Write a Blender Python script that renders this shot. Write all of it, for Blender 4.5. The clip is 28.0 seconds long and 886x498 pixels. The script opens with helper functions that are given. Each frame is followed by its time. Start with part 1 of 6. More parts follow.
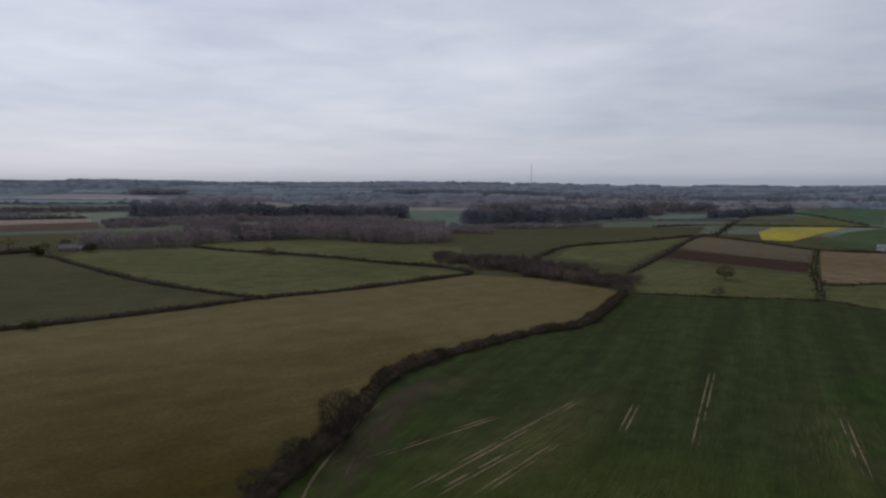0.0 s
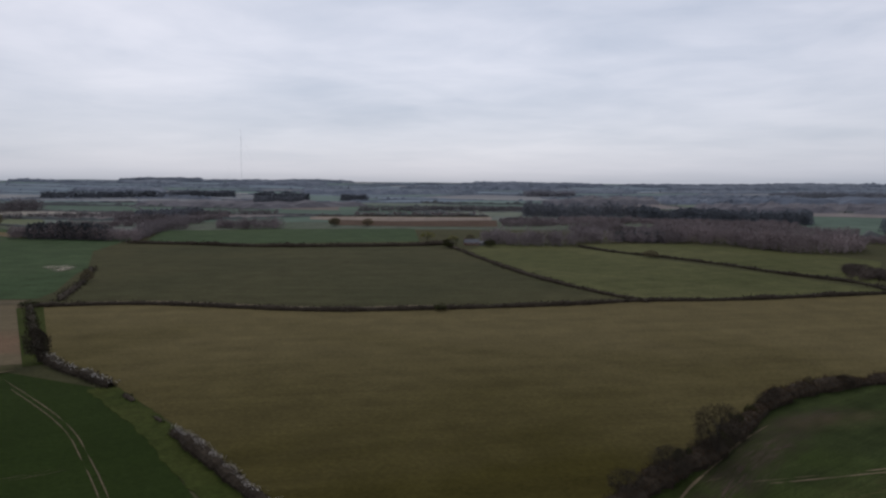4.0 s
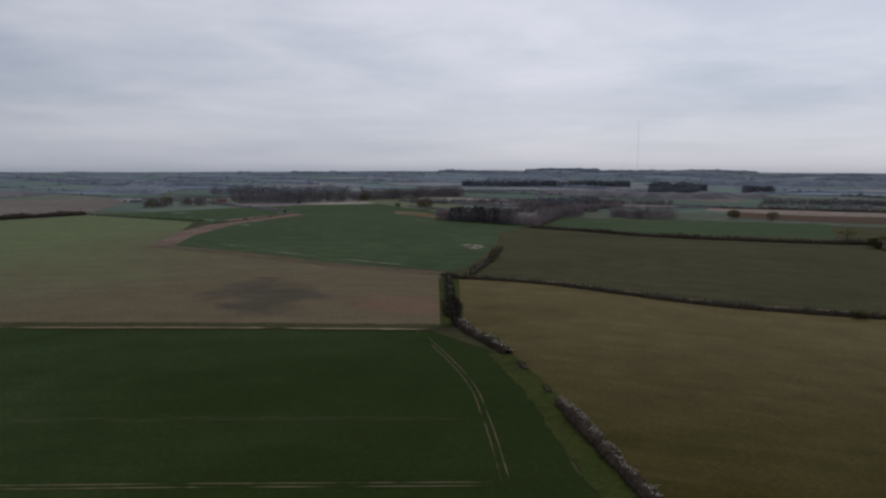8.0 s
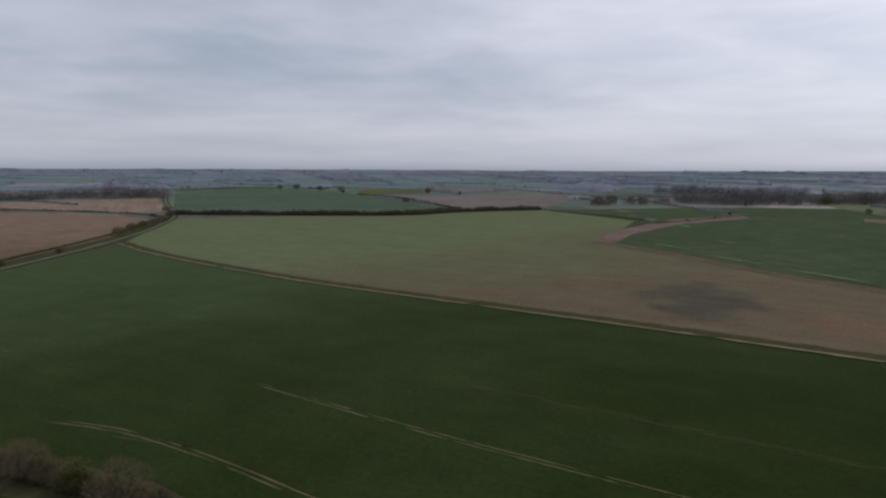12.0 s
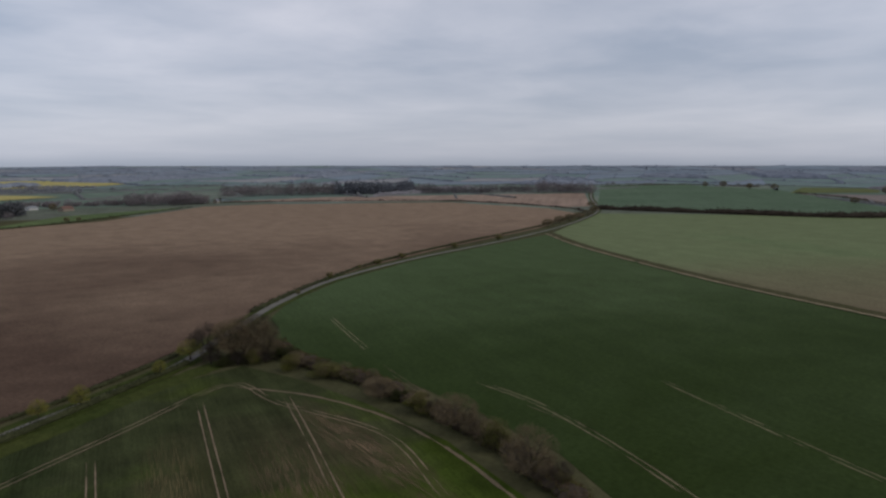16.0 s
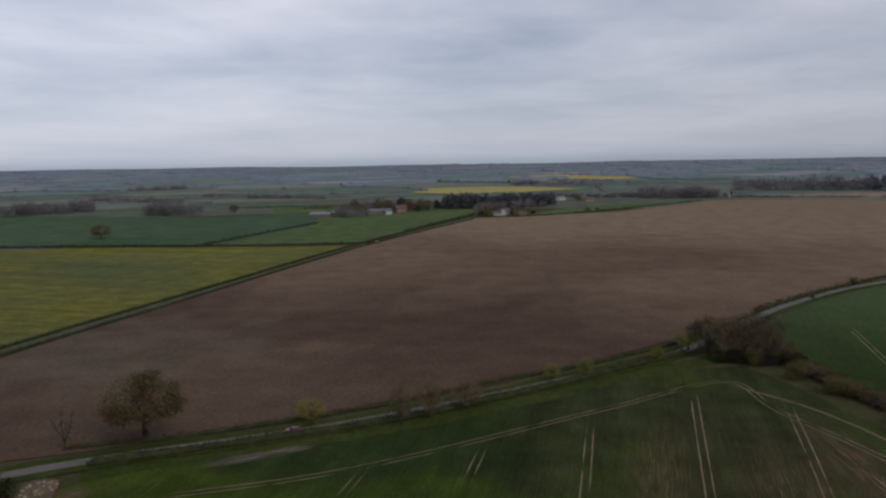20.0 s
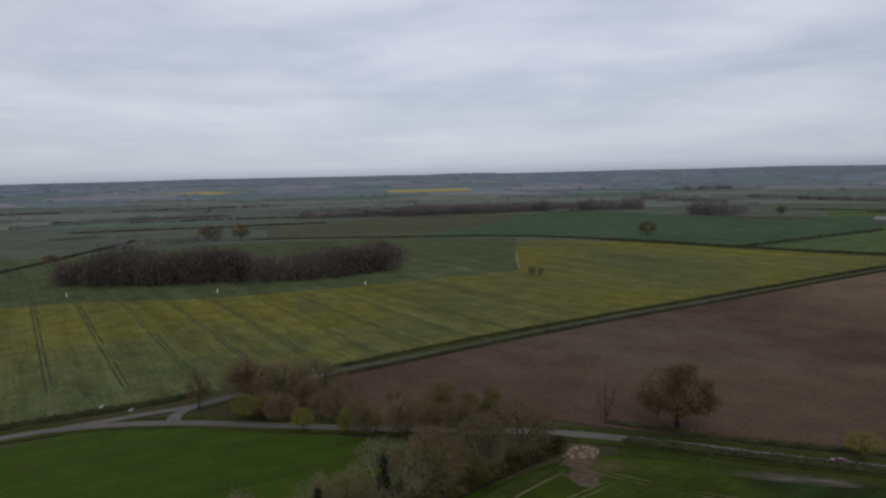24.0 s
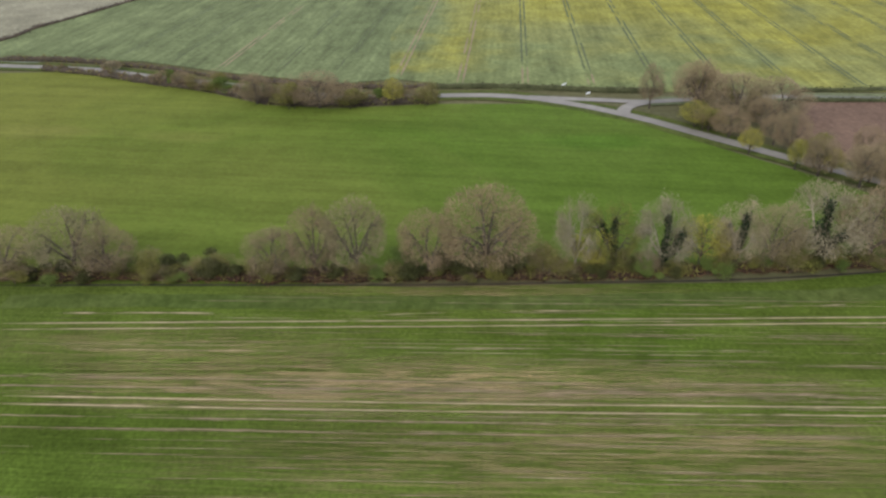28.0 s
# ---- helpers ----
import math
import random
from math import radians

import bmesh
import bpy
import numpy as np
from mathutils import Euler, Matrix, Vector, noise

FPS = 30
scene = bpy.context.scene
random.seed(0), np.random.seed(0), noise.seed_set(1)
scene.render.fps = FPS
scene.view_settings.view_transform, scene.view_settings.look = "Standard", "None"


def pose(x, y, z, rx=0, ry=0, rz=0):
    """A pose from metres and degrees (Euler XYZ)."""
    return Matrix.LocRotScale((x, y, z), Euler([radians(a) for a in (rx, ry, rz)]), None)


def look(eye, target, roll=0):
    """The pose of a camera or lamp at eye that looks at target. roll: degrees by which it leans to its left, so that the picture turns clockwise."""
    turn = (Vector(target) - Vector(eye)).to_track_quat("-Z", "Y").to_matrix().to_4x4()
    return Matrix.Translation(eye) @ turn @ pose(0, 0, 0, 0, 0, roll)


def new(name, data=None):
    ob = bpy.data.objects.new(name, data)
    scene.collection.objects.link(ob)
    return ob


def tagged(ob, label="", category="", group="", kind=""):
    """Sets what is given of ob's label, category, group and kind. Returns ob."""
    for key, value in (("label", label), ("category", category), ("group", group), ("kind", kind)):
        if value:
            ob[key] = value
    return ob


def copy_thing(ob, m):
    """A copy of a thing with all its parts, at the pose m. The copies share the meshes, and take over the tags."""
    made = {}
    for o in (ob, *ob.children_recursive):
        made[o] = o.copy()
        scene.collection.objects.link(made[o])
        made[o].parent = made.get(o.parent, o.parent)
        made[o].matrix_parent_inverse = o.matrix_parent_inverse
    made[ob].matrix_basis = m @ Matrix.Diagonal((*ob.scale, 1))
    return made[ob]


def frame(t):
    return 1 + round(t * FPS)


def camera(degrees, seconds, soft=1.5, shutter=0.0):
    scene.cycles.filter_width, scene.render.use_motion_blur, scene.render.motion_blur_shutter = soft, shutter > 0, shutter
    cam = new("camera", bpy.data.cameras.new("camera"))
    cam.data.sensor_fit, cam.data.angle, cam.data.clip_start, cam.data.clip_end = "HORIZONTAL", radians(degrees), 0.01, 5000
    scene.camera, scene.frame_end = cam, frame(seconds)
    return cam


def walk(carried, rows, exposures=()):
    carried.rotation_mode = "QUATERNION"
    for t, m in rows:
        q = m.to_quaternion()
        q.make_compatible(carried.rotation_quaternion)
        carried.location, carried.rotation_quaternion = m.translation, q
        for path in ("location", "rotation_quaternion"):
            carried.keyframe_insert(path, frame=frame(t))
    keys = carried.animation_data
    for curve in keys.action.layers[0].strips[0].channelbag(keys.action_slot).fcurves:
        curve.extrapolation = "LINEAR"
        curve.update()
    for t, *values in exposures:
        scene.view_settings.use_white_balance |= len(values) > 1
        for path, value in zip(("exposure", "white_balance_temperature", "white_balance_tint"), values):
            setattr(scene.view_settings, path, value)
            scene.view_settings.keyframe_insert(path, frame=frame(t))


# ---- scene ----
# ---------------------------------------------------------------- camera
cam = camera(64.45, 28.0, soft=2.5)


def flown(x, y, z, yaw, pitch, lean):
    """The drone camera: heading to the left of north, pitch up, lean to its right."""
    return pose(x, y, z, 90 + pitch, 0, yaw) @ pose(0, 0, 0, 0, 0, -lean)


PATH = [
    (0.0, flown(0.00, -0.00, 70.00, 0.000, -5.652, -0.290)),
    (0.5, flown(0.04, 0.06, 70.00, 3.323, -5.670, -0.199)),
    (1.0, flown(0.13, 0.09, 70.04, 6.659, -5.660, -0.157)),
    (1.5, flown(0.15, 0.09, 70.10, 10.286, -5.652, -0.095)),
    (2.0, flown(0.17, 0.05, 70.19, 14.125, -5.637, -0.097)),
    (2.5, flown(0.14, -0.02, 70.26, 17.607, -5.636, -0.121)),
    (3.0, flown(0.09, -0.15, 70.26, 21.830, -5.598, -0.125)),
    (3.5, flown(0.05, -0.31, 70.13, 26.205, -5.578, -0.156)),
    (4.0, flown(-0.01, -0.48, 69.84, 30.558, -5.571, -0.122)),
    (4.5, flown(-0.03, -0.59, 69.48, 34.573, -5.860, -0.028)),
    (6.5, flown(0.10, -0.50, 67.91, 47.739, -6.466, -0.056)),
    (7.0, flown(0.05, -0.43, 67.77, 52.159, -6.417, -0.085)),
    (7.5, flown(-0.06, -0.28, 67.80, 57.051, -6.388, -0.098)),
    (8.0, flown(-0.17, -0.05, 67.91, 61.841, -6.356, -0.068)),
    (8.5, flown(-0.30, 0.18, 68.06, 66.636, -6.343, -0.005)),
    (9.0, flown(-0.40, 0.38, 68.21, 71.344, -6.367, -0.064)),
    (9.5, flown(-0.47, 0.53, 68.35, 75.737, -6.370, -0.049)),
    (10.0, flown(-0.53, 0.58, 68.47, 79.998, -6.425, -0.164)),
    (10.5, flown(-0.59, 0.60, 68.58, 84.242, -6.459, -0.136)),
    (11.0, flown(-0.67, 0.68, 68.70, 88.486, -6.503, -0.232)),
    (11.5, flown(-0.70, 0.86, 68.81, 92.631, -6.510, -0.260)),
    (12.0, flown(-0.65, 1.17, 68.90, 96.775, -6.540, -0.304)),
    (12.5, flown(-0.54, 1.56, 68.96, 100.952, -6.548, -0.339)),
    (14.5, flown(0.30, 3.08, 68.91, 117.662, -6.768, -0.099)),
    (15.0, flown(0.40, 3.27, 68.87, 121.851, -6.808, -0.071)),
    (15.5, flown(0.39, 3.33, 68.78, 126.067, -6.865, -0.069)),
    (16.0, flown(0.31, 3.28, 68.72, 130.241, -6.909, 0.011)),
    (16.5, flown(0.16, 3.17, 68.63, 134.440, -6.949, 0.055)),
    (17.0, flown(-0.01, 3.03, 68.48, 138.637, -6.999, 0.093)),
    (17.5, flown(-0.17, 2.94, 68.20, 143.329, -6.991, 0.285)),
    (18.0, flown(-0.29, 2.91, 67.93, 148.752, -7.025, 0.358)),
    (18.5, flown(-0.38, 2.90, 67.73, 154.125, -6.989, 0.472)),
    (19.0, flown(-0.44, 2.93, 67.67, 159.504, -7.061, 0.663)),
    (19.5, flown(-0.51, 2.96, 67.60, 164.839, -7.070, 0.765)),
    (20.0, flown(-0.60, 2.95, 67.47, 170.199, -7.054, 0.931)),
    (20.5, flown(-0.71, 2.81, 67.28, 175.585, -7.061, 1.046)),
    (21.0, flown(-0.83, 2.52, 67.05, 180.999, -7.099, 1.054)),
    (21.5, flown(-0.98, 2.21, 66.89, 186.271, -7.088, 1.123)),
    (22.0, flown(-1.02, 1.95, 66.81, 191.478, -7.110, 1.148)),
    (22.5, flown(-0.80, 1.76, 66.78, 196.702, -7.151, 0.913)),
    (24.5, flown(1.76, 1.26, 66.89, 216.643, -7.472, 0.978)),
    (25.0, flown(2.02, 1.07, 67.02, 220.091, -13.938, 0.939)),
    (25.5, flown(2.24, 0.98, 67.18, 223.638, -21.573, 0.922)),
    (26.0, flown(2.52, 0.90, 67.38, 227.180, -28.951, 0.954)),
    (26.5, flown(2.69, 0.85, 67.60, 231.511, -29.714, 0.859)),
    (27.0, flown(2.70, 0.85, 67.72, 237.125, -29.725, 0.787)),
    (27.5, flown(2.59, 0.87, 67.79, 243.192, -29.784, 0.628)),
    (28.0, flown(2.49, 0.91, 67.79, 249.279, -29.871, 0.531)),
]
EXPOSURES = [(0.0, -0.02), (4.5, 0.05), (7.0, 0.02), (8.0, -0.1), (9.0, 0.1), (12.0, 0.16), (17.0, 0.12), (20.0, -0.02), (22.5, -0.06), (24.5, -0.04), (25.0, 0.14), (25.5, 0.85), (26.0, 1.92), (28.0, 1.98)]
walk(cam, PATH, EXPOSURES)

# ---------------------------------------------------------------- sky and sun
world = bpy.data.worlds.new("overcast_sky")
scene.world = world
world.use_nodes = True
wn, wl = world.node_tree.nodes, world.node_tree.links
wn.clear()


def wnode(kind, **kw):
    n = wn.new(kind)
    for k, v in kw.items():
        n.inputs[k.replace("_", " ")].default_value = v
    return n


def wmath(op, a, b=None):
    n = wn.new("ShaderNodeMath")
    n.operation = op
    for i, v in enumerate((a, b)):
        if v is None:
            continue
        if isinstance(v, (int, float)):
            n.inputs[i].default_value = v
        else:
            wl.new(v, n.inputs[i])
    return n.outputs[0]


sky = wn.new("ShaderNodeTexSky")
sky.sky_type, sky.sun_disc = "NISHITA", False
sky.sun_elevation, sky.sun_rotation = radians(40), radians(325)
sky_dim = wn.new("ShaderNodeVectorMath")
sky_dim.operation = "SCALE"
sky_dim.inputs["Scale"].default_value = 0.10
wl.new(sky.outputs[0], sky_dim.inputs[0])
# a sheet of stratus, seen in perspective: the direction is laid out on a flat cloud base
wcoord = wn.new("ShaderNodeTexCoord")
wsep = wn.new("ShaderNodeSeparateXYZ")
wl.new(wcoord.outputs["Generated"], wsep.inputs[0])
high = wmath("ADD", wmath("MAXIMUM", wsep.outputs[2], 0.0), 0.075)
wflat = wn.new("ShaderNodeCombineXYZ")
wl.new(wmath("DIVIDE", wsep.outputs[0], high), wflat.inputs[0])
wl.new(wmath("DIVIDE", wsep.outputs[1], high), wflat.inputs[1])
billow = wnode("ShaderNodeTexNoise", Scale=0.30, Detail=4.0, Roughness=0.50, Distortion=0.25)
wl.new(wflat.outputs[0], billow.inputs["Vector"])
wisp = wnode("ShaderNodeTexNoise", Scale=1.1, Detail=5.0, Roughness=0.58, Distortion=0.3)
wl.new(wflat.outputs[0], wisp.inputs["Vector"])
mixed = wmath("ADD", wmath("MULTIPLY", billow.outputs[0], 0.72), wmath("MULTIPLY", wisp.outputs[0], 0.28))
cloud = wn.new("ShaderNodeValToRGB")
ce = cloud.color_ramp.elements
ce[0].position, ce[0].color = 0.36, (0.345, 0.395, 0.50, 1)
ce[1].position, ce[1].color = 0.645, (0.70, 0.70, 0.78, 1)
wl.new(mixed, cloud.inputs[0])
# a paler, greyer veil low down, and the hazier band at the skyline
low = wn.new("ShaderNodeValToRGB")
le = low.color_ramp.elements
le[0].position, le[0].color = 0.0, (0.90, 0.90, 0.90, 1)
le[1].position, le[1].color = 0.17, (0.0, 0.0, 0.0, 1)
wl.new(wsep.outputs[2], low.inputs[0])
veil = wn.new("ShaderNodeMix")
veil.data_type = "RGBA"
wl.new(low.outputs[0], veil.inputs["Factor"])
wl.new(cloud.outputs[0], veil.inputs["A"])
# lowest of all the air is thicker, bluer and darker
deep = wn.new("ShaderNodeValToRGB")
de = deep.color_ramp.elements
de[0].position, de[0].color = 0.0, (0.300, 0.340, 0.425, 1)
de[1].position, de[1].color = 0.05, (0.475, 0.50, 0.586, 1)
mid_stop = de.new(0.014)
mid_stop.color = (0.425, 0.455, 0.545, 1)
wl.new(wsep.outputs[2], deep.inputs[0])
wl.new(deep.outputs[0], veil.inputs["B"])
# the sheet is thinner, and so brighter, along one line across the sky
thin = wmath("ADD", wmath("MULTIPLY", wsep.outputs[0], -0.5), wmath("MULTIPLY", wsep.outputs[1], 0.866))
lift = wmath("ADD", wmath("MULTIPLY", wmath("MULTIPLY", thin, thin), 0.33), 0.88)
bright = wn.new("ShaderNodeVectorMath")
bright.operation = "SCALE"
wl.new(veil.outputs["Result"], bright.inputs[0])
wl.new(lift, bright.inputs["Scale"])
over = wn.new("ShaderNodeMix")
over.data_type = "RGBA"
over.inputs["Factor"].default_value = 0.9
wl.new(sky_dim.outputs[0], over.inputs["A"])
wl.new(bright.outputs[0], over.inputs["B"])
wback = wnode("ShaderNodeBackground", Strength=1.0)
wl.new(over.outputs["Result"], wback.inputs["Color"])
wout = wn.new("ShaderNodeOutputWorld")
wl.new(wback.outputs[0], wout.inputs[0])

sun_data = bpy.data.lights.new("sun", "SUN")
sun_data.energy, sun_data.angle, sun_data.color = 1.0, radians(30), (1.0, 0.95, 0.88)
sun = new("sun", sun_data)
sun.matrix_world = look((0, 0, 300), (57, -82, 300 - 84))

# ---------------------------------------------------------------- materials
def nodes_of(name):
    m = bpy.data.materials.new(name)
    m.use_nodes = True
    nt = m.node_tree
    return m, nt.nodes, nt.links, nt.nodes["Principled BSDF"]


def coords(n, l, scale=(1, 1, 1), turn=0.0):
    tc = n.new("ShaderNodeTexCoord")
    mp = n.new("ShaderNodeMapping")
    mp.vector_type = "TEXTURE"
    mp.inputs["Scale"].default_value = scale
    mp.inputs["Rotation"].default_value = (0, 0, radians(turn))
    l.new(tc.outputs["Object"], mp.inputs["Vector"])
    return mp.outputs[0]


def noise_tex(n, l, vec, scale, detail=3.0, rough=0.55, warp=0.0):
    t = n.new("ShaderNodeTexNoise")
    t.inputs["Scale"].default_value, t.inputs["Detail"].default_value = scale, detail
    t.inputs["Roughness"].default_value, t.inputs["Distortion"].default_value = rough, warp
    l.new(vec, t.inputs["Vector"])
    return t.outputs[0]


def ramp(n, l, fac, stops):
    r = n.new("ShaderNodeValToRGB")
    e = r.color_ramp.elements
    for i, (p, c) in enumerate(stops):
        el = e[i] if i < 2 else e.new(p)
        el.position = p
        el.color = (*c, 1) if len(c) == 3 else c
    l.new(fac, r.inputs[0])
    return r.outputs[0]


def blend(n, l, fac, a, b, mode="MIX"):
    m = n.new("ShaderNodeMix")
    m.data_type, m.blend_type = "RGBA", mode
    for key, v in (("Factor", fac), ("A", a), ("B", b)):
        if isinstance(v, (int, float)):
            m.inputs[key].default_value = v
        elif isinstance(v, tuple):
            m.inputs[key].default_value = (*v, 1) if len(v) == 3 else v
        else:
            l.new(v, m.inputs[key])
    return m.outputs["Result"]


def grey(v):
    return (v, v, v)


def soil_or_crop(name, main, other, patch=(0.1, 0.08, 0.06), patchy=0.0, rows=0.0, turn=0.0, row_m=1.2, broad=0.006,
                 grain=0.7, bump=0.25, swath=0.0, seed=0.0, drift=None, spot=(), mottle=0.75, fleck=0.65):
    """Farmland: two tones that drift over tens of metres, thin or bare patches, drill rows and swaths along one heading, and fine grain."""
    m, n, l, b = nodes_of(name)
    v = coords(n, l)
    off = n.new("ShaderNodeVectorMath")
    off.operation = "ADD"
    off.inputs[1].default_value = (seed * 173.0, seed * 91.0, 0)
    l.new(v, off.inputs[0])
    v = off.outputs[0]
    along = coords(n, l, (28.0, 1.0, 1.0), turn)
    large = noise_tex(n, l, v, broad, 4.0, 0.55, 0.6)
    col = blend(n, l, ramp(n, l, large, [(0.36, grey(0)), (0.64, grey(1))]), main, other)
    if drift:  # the tone changes slowly along one heading
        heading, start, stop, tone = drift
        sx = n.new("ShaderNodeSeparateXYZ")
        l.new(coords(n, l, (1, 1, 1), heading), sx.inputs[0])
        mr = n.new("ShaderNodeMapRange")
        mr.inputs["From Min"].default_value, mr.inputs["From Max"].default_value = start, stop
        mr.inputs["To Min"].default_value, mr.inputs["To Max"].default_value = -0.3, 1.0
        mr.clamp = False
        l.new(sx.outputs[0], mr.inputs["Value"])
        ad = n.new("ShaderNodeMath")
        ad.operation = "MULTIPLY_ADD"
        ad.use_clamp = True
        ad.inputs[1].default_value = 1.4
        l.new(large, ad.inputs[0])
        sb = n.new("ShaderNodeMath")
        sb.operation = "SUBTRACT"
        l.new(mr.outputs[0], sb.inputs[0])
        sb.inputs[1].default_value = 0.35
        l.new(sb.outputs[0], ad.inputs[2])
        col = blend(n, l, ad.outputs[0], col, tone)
    for one in spot:  # darker, thinner or lusher places with soft edges
        sxc, syc, srx, sry, sturn, stone, samt = one
        mp = n.new("ShaderNodeMapping")
        mp.vector_type = "TEXTURE"
        mp.inputs["Location"].default_value = (sxc, syc, 0)
        mp.inputs["Rotation"].default_value = (0, 0, radians(sturn))
        mp.inputs["Scale"].default_value = (srx, sry, 1)
        tcs = n.new("ShaderNodeTexCoord")
        l.new(tcs.outputs["Object"], mp.inputs["Vector"])
        ln = n.new("ShaderNodeVectorMath")
        ln.operation = "LENGTH"
        l.new(mp.outputs[0], ln.inputs[0])
        wob = n.new("ShaderNodeMath")
        wob.operation = "ADD"
        l.new(ln.outputs["Value"], wob.inputs[0])
        l.new(noise_tex(n, l, v, 0.03, 3.0), wob.inputs[1])
        col = blend(n, l, ramp(n, l, wob.outputs[0], [(0.75, grey(samt)), (1.5, grey(0))]), col, stone)
    middle = noise_tex(n, l, v, broad * 9, 4.0, 0.62)
    col = blend(n, l, mottle, col, ramp(n, l, middle, [(0.25, grey(0.62)), (0.75, grey(1.36))]), "MULTIPLY")
    if swath:
        sw = noise_tex(n, l, along, 0.11, 3.0, 0.6)
        col = blend(n, l, swath, col, ramp(n, l, sw, [(0.3, grey(0.6)), (0.7, grey(1.4))]), "MULTIPLY")
    if patchy:
        pn = noise_tex(n, l, along, 0.16, 5.0, 0.62, 0.3)
        pl = noise_tex(n, l, v, 0.02, 3.0, 0.5)
        add = n.new("ShaderNodeMath")
        add.operation = "ADD"
        l.new(pn, add.inputs[0])
        l.new(pl, add.inputs[1])
        mask = ramp(n, l, add.outputs[0], [(1.06, grey(0)), (1.3, grey(patchy))])
        col = blend(n, l, mask, col, patch)
    if rows:
        rn = noise_tex(n, l, coords(n, l, (16.0, row_m, 1.0), turn), 1.0, 3.0, 0.6)
        col = blend(n, l, rows, col, ramp(n, l, rn, [(0.35, grey(0.62)), (0.62, grey(1.3))]), "MULTIPLY")
    fine = noise_tex(n, l, v, grain, 5.0, 0.7)
    col = blend(n, l, fleck, col, ramp(n, l, fine, [(0.3, grey(0.55)), (0.72, grey(1.45))]), "MULTIPLY")
    l.new(col, b.inputs["Base Color"])
    b.inputs["Roughness"].default_value = 0.95
    b.inputs["Specular IOR Level"].default_value = 0.02
    bp = n.new("ShaderNodeBump")
    bp.inputs["Strength"].default_value, bp.inputs["Distance"].default_value = bump, 0.4
    l.new(fine, bp.inputs["Height"])
    l.new(bp.outputs[0], b.inputs["Normal"])
    return m


def plant_mat(name, dark, light, size=0.6, rough=0.85):
    """Twigs or leaves: tone differs from piece to piece and drifts through the plant."""
    m, n, l, b = nodes_of(name)
    g = n.new("ShaderNodeNewGeometry")
    oi = n.new("ShaderNodeObjectInfo")
    v = coords(n, l)
    col = blend(n, l, g.outputs["Random Per Island"], dark, light)
    drift = noise_tex(n, l, v, size, 3.0)
    col = blend(n, l, 0.7, col, ramp(n, l, drift, [(0.3, grey(0.6)), (0.7, grey(1.4))]), "MULTIPLY")
    col = blend(n, l, 0.5, col, ramp(n, l, oi.outputs["Random"], [(0.0, (0.75, 0.8, 0.8)), (1.0, (1.3, 1.2, 1.15))]), "MULTIPLY")
    l.new(col, b.inputs["Base Color"])
    b.inputs["Roughness"].default_value = rough
    b.inputs["Specular IOR Level"].default_value = 0.05
    return m


def plain_mat(name, a, c, scale=0.8, rough=0.8, bump=0.0, metal=0.0):
    m, n, l, b = nodes_of(name)
    v = coords(n, l)
    fine = noise_tex(n, l, v, scale, 5.0, 0.65)
    wide = noise_tex(n, l, v, scale * 0.12, 3.0)
    col = blend(n, l, ramp(n, l, fine, [(0.3, grey(0)), (0.7, grey(1))]), a, c)
    col = blend(n, l, 0.6, col, ramp(n, l, wide, [(0.3, grey(0.75)), (0.7, grey(1.25))]), "MULTIPLY")
    l.new(col, b.inputs["Base Color"])
    b.inputs["Roughness"].default_value, b.inputs["Metallic"].default_value = rough, metal
    b.inputs["Specular IOR Level"].default_value = 0.15 if rough > 0.75 else 0.5
    if bump:
        bp = n.new("ShaderNodeBump")
        bp.inputs["Strength"].default_value, bp.inputs["Distance"].default_value = bump, 0.05
        l.new(fine, bp.inputs["Height"])
        l.new(bp.outputs[0], b.inputs["Normal"])
    return m


def thin_soil(name, a, c, amount, turn, centre, radii, stretch=26.0, size=3.4):
    """Bare soil showing through a crop in streaks along the rows, thickest at the middle of its place and fading out to its edge."""
    m, n, l, b = nodes_of(name)
    v = coords(n, l)
    col = blend(n, l, noise_tex(n, l, v, 0.6, 5.0, 0.65), a, c)
    l.new(col, b.inputs["Base Color"])
    b.inputs["Roughness"].default_value = 0.95
    b.inputs["Specular IOR Level"].default_value = 0.1
    mp = n.new("ShaderNodeMapping")
    mp.vector_type = "TEXTURE"
    mp.inputs["Location"].default_value = (*centre, 0)
    mp.inputs["Rotation"].default_value = (0, 0, radians(turn))
    mp.inputs["Scale"].default_value = (*radii, 1000)
    tc = n.new("ShaderNodeTexCoord")
    l.new(tc.outputs["Object"], mp.inputs["Vector"])
    ln = n.new("ShaderNodeVectorMath")
    ln.operation = "LENGTH"
    l.new(mp.outputs[0], ln.inputs[0])
    fade = ramp(n, l, ln.outputs["Value"], [(0.15, grey(1)), (0.98, grey(0))])
    streak = noise_tex(n, l, coords(n, l, (stretch, 1.0, 1.0), turn), size, 4.0, 0.65, 0.2)
    blot = noise_tex(n, l, v, 0.09, 4.0, 0.6)
    st = blend(n, l, 0.12, ramp(n, l, streak, [(0.47, grey(0)), (0.57, grey(1))]), ramp(n, l, blot, [(0.4, grey(0)), (0.65, grey(1))]))
    al = blend(n, l, 1.0, st, fade, "MULTIPLY")
    al = blend(n, l, 1.0, al, grey(amount), "MULTIPLY")
    l.new(al, b.inputs["Alpha"])
    return m

# ---------------------------------------------------------------- lie of the land
RIM_AZ = [0, 15, 32, 46, 52, 62, 70, 83, 120, 140, 170, 187, 202, 220, 240, 251, 290, 328, 340, 353, 360]
RIM_Z = [47, 47, 58, 71, 74, 67, 62, 56, 57, 60, 52, 54, 60, 62, 73, 67, 50, 35, 32, 43, 47]


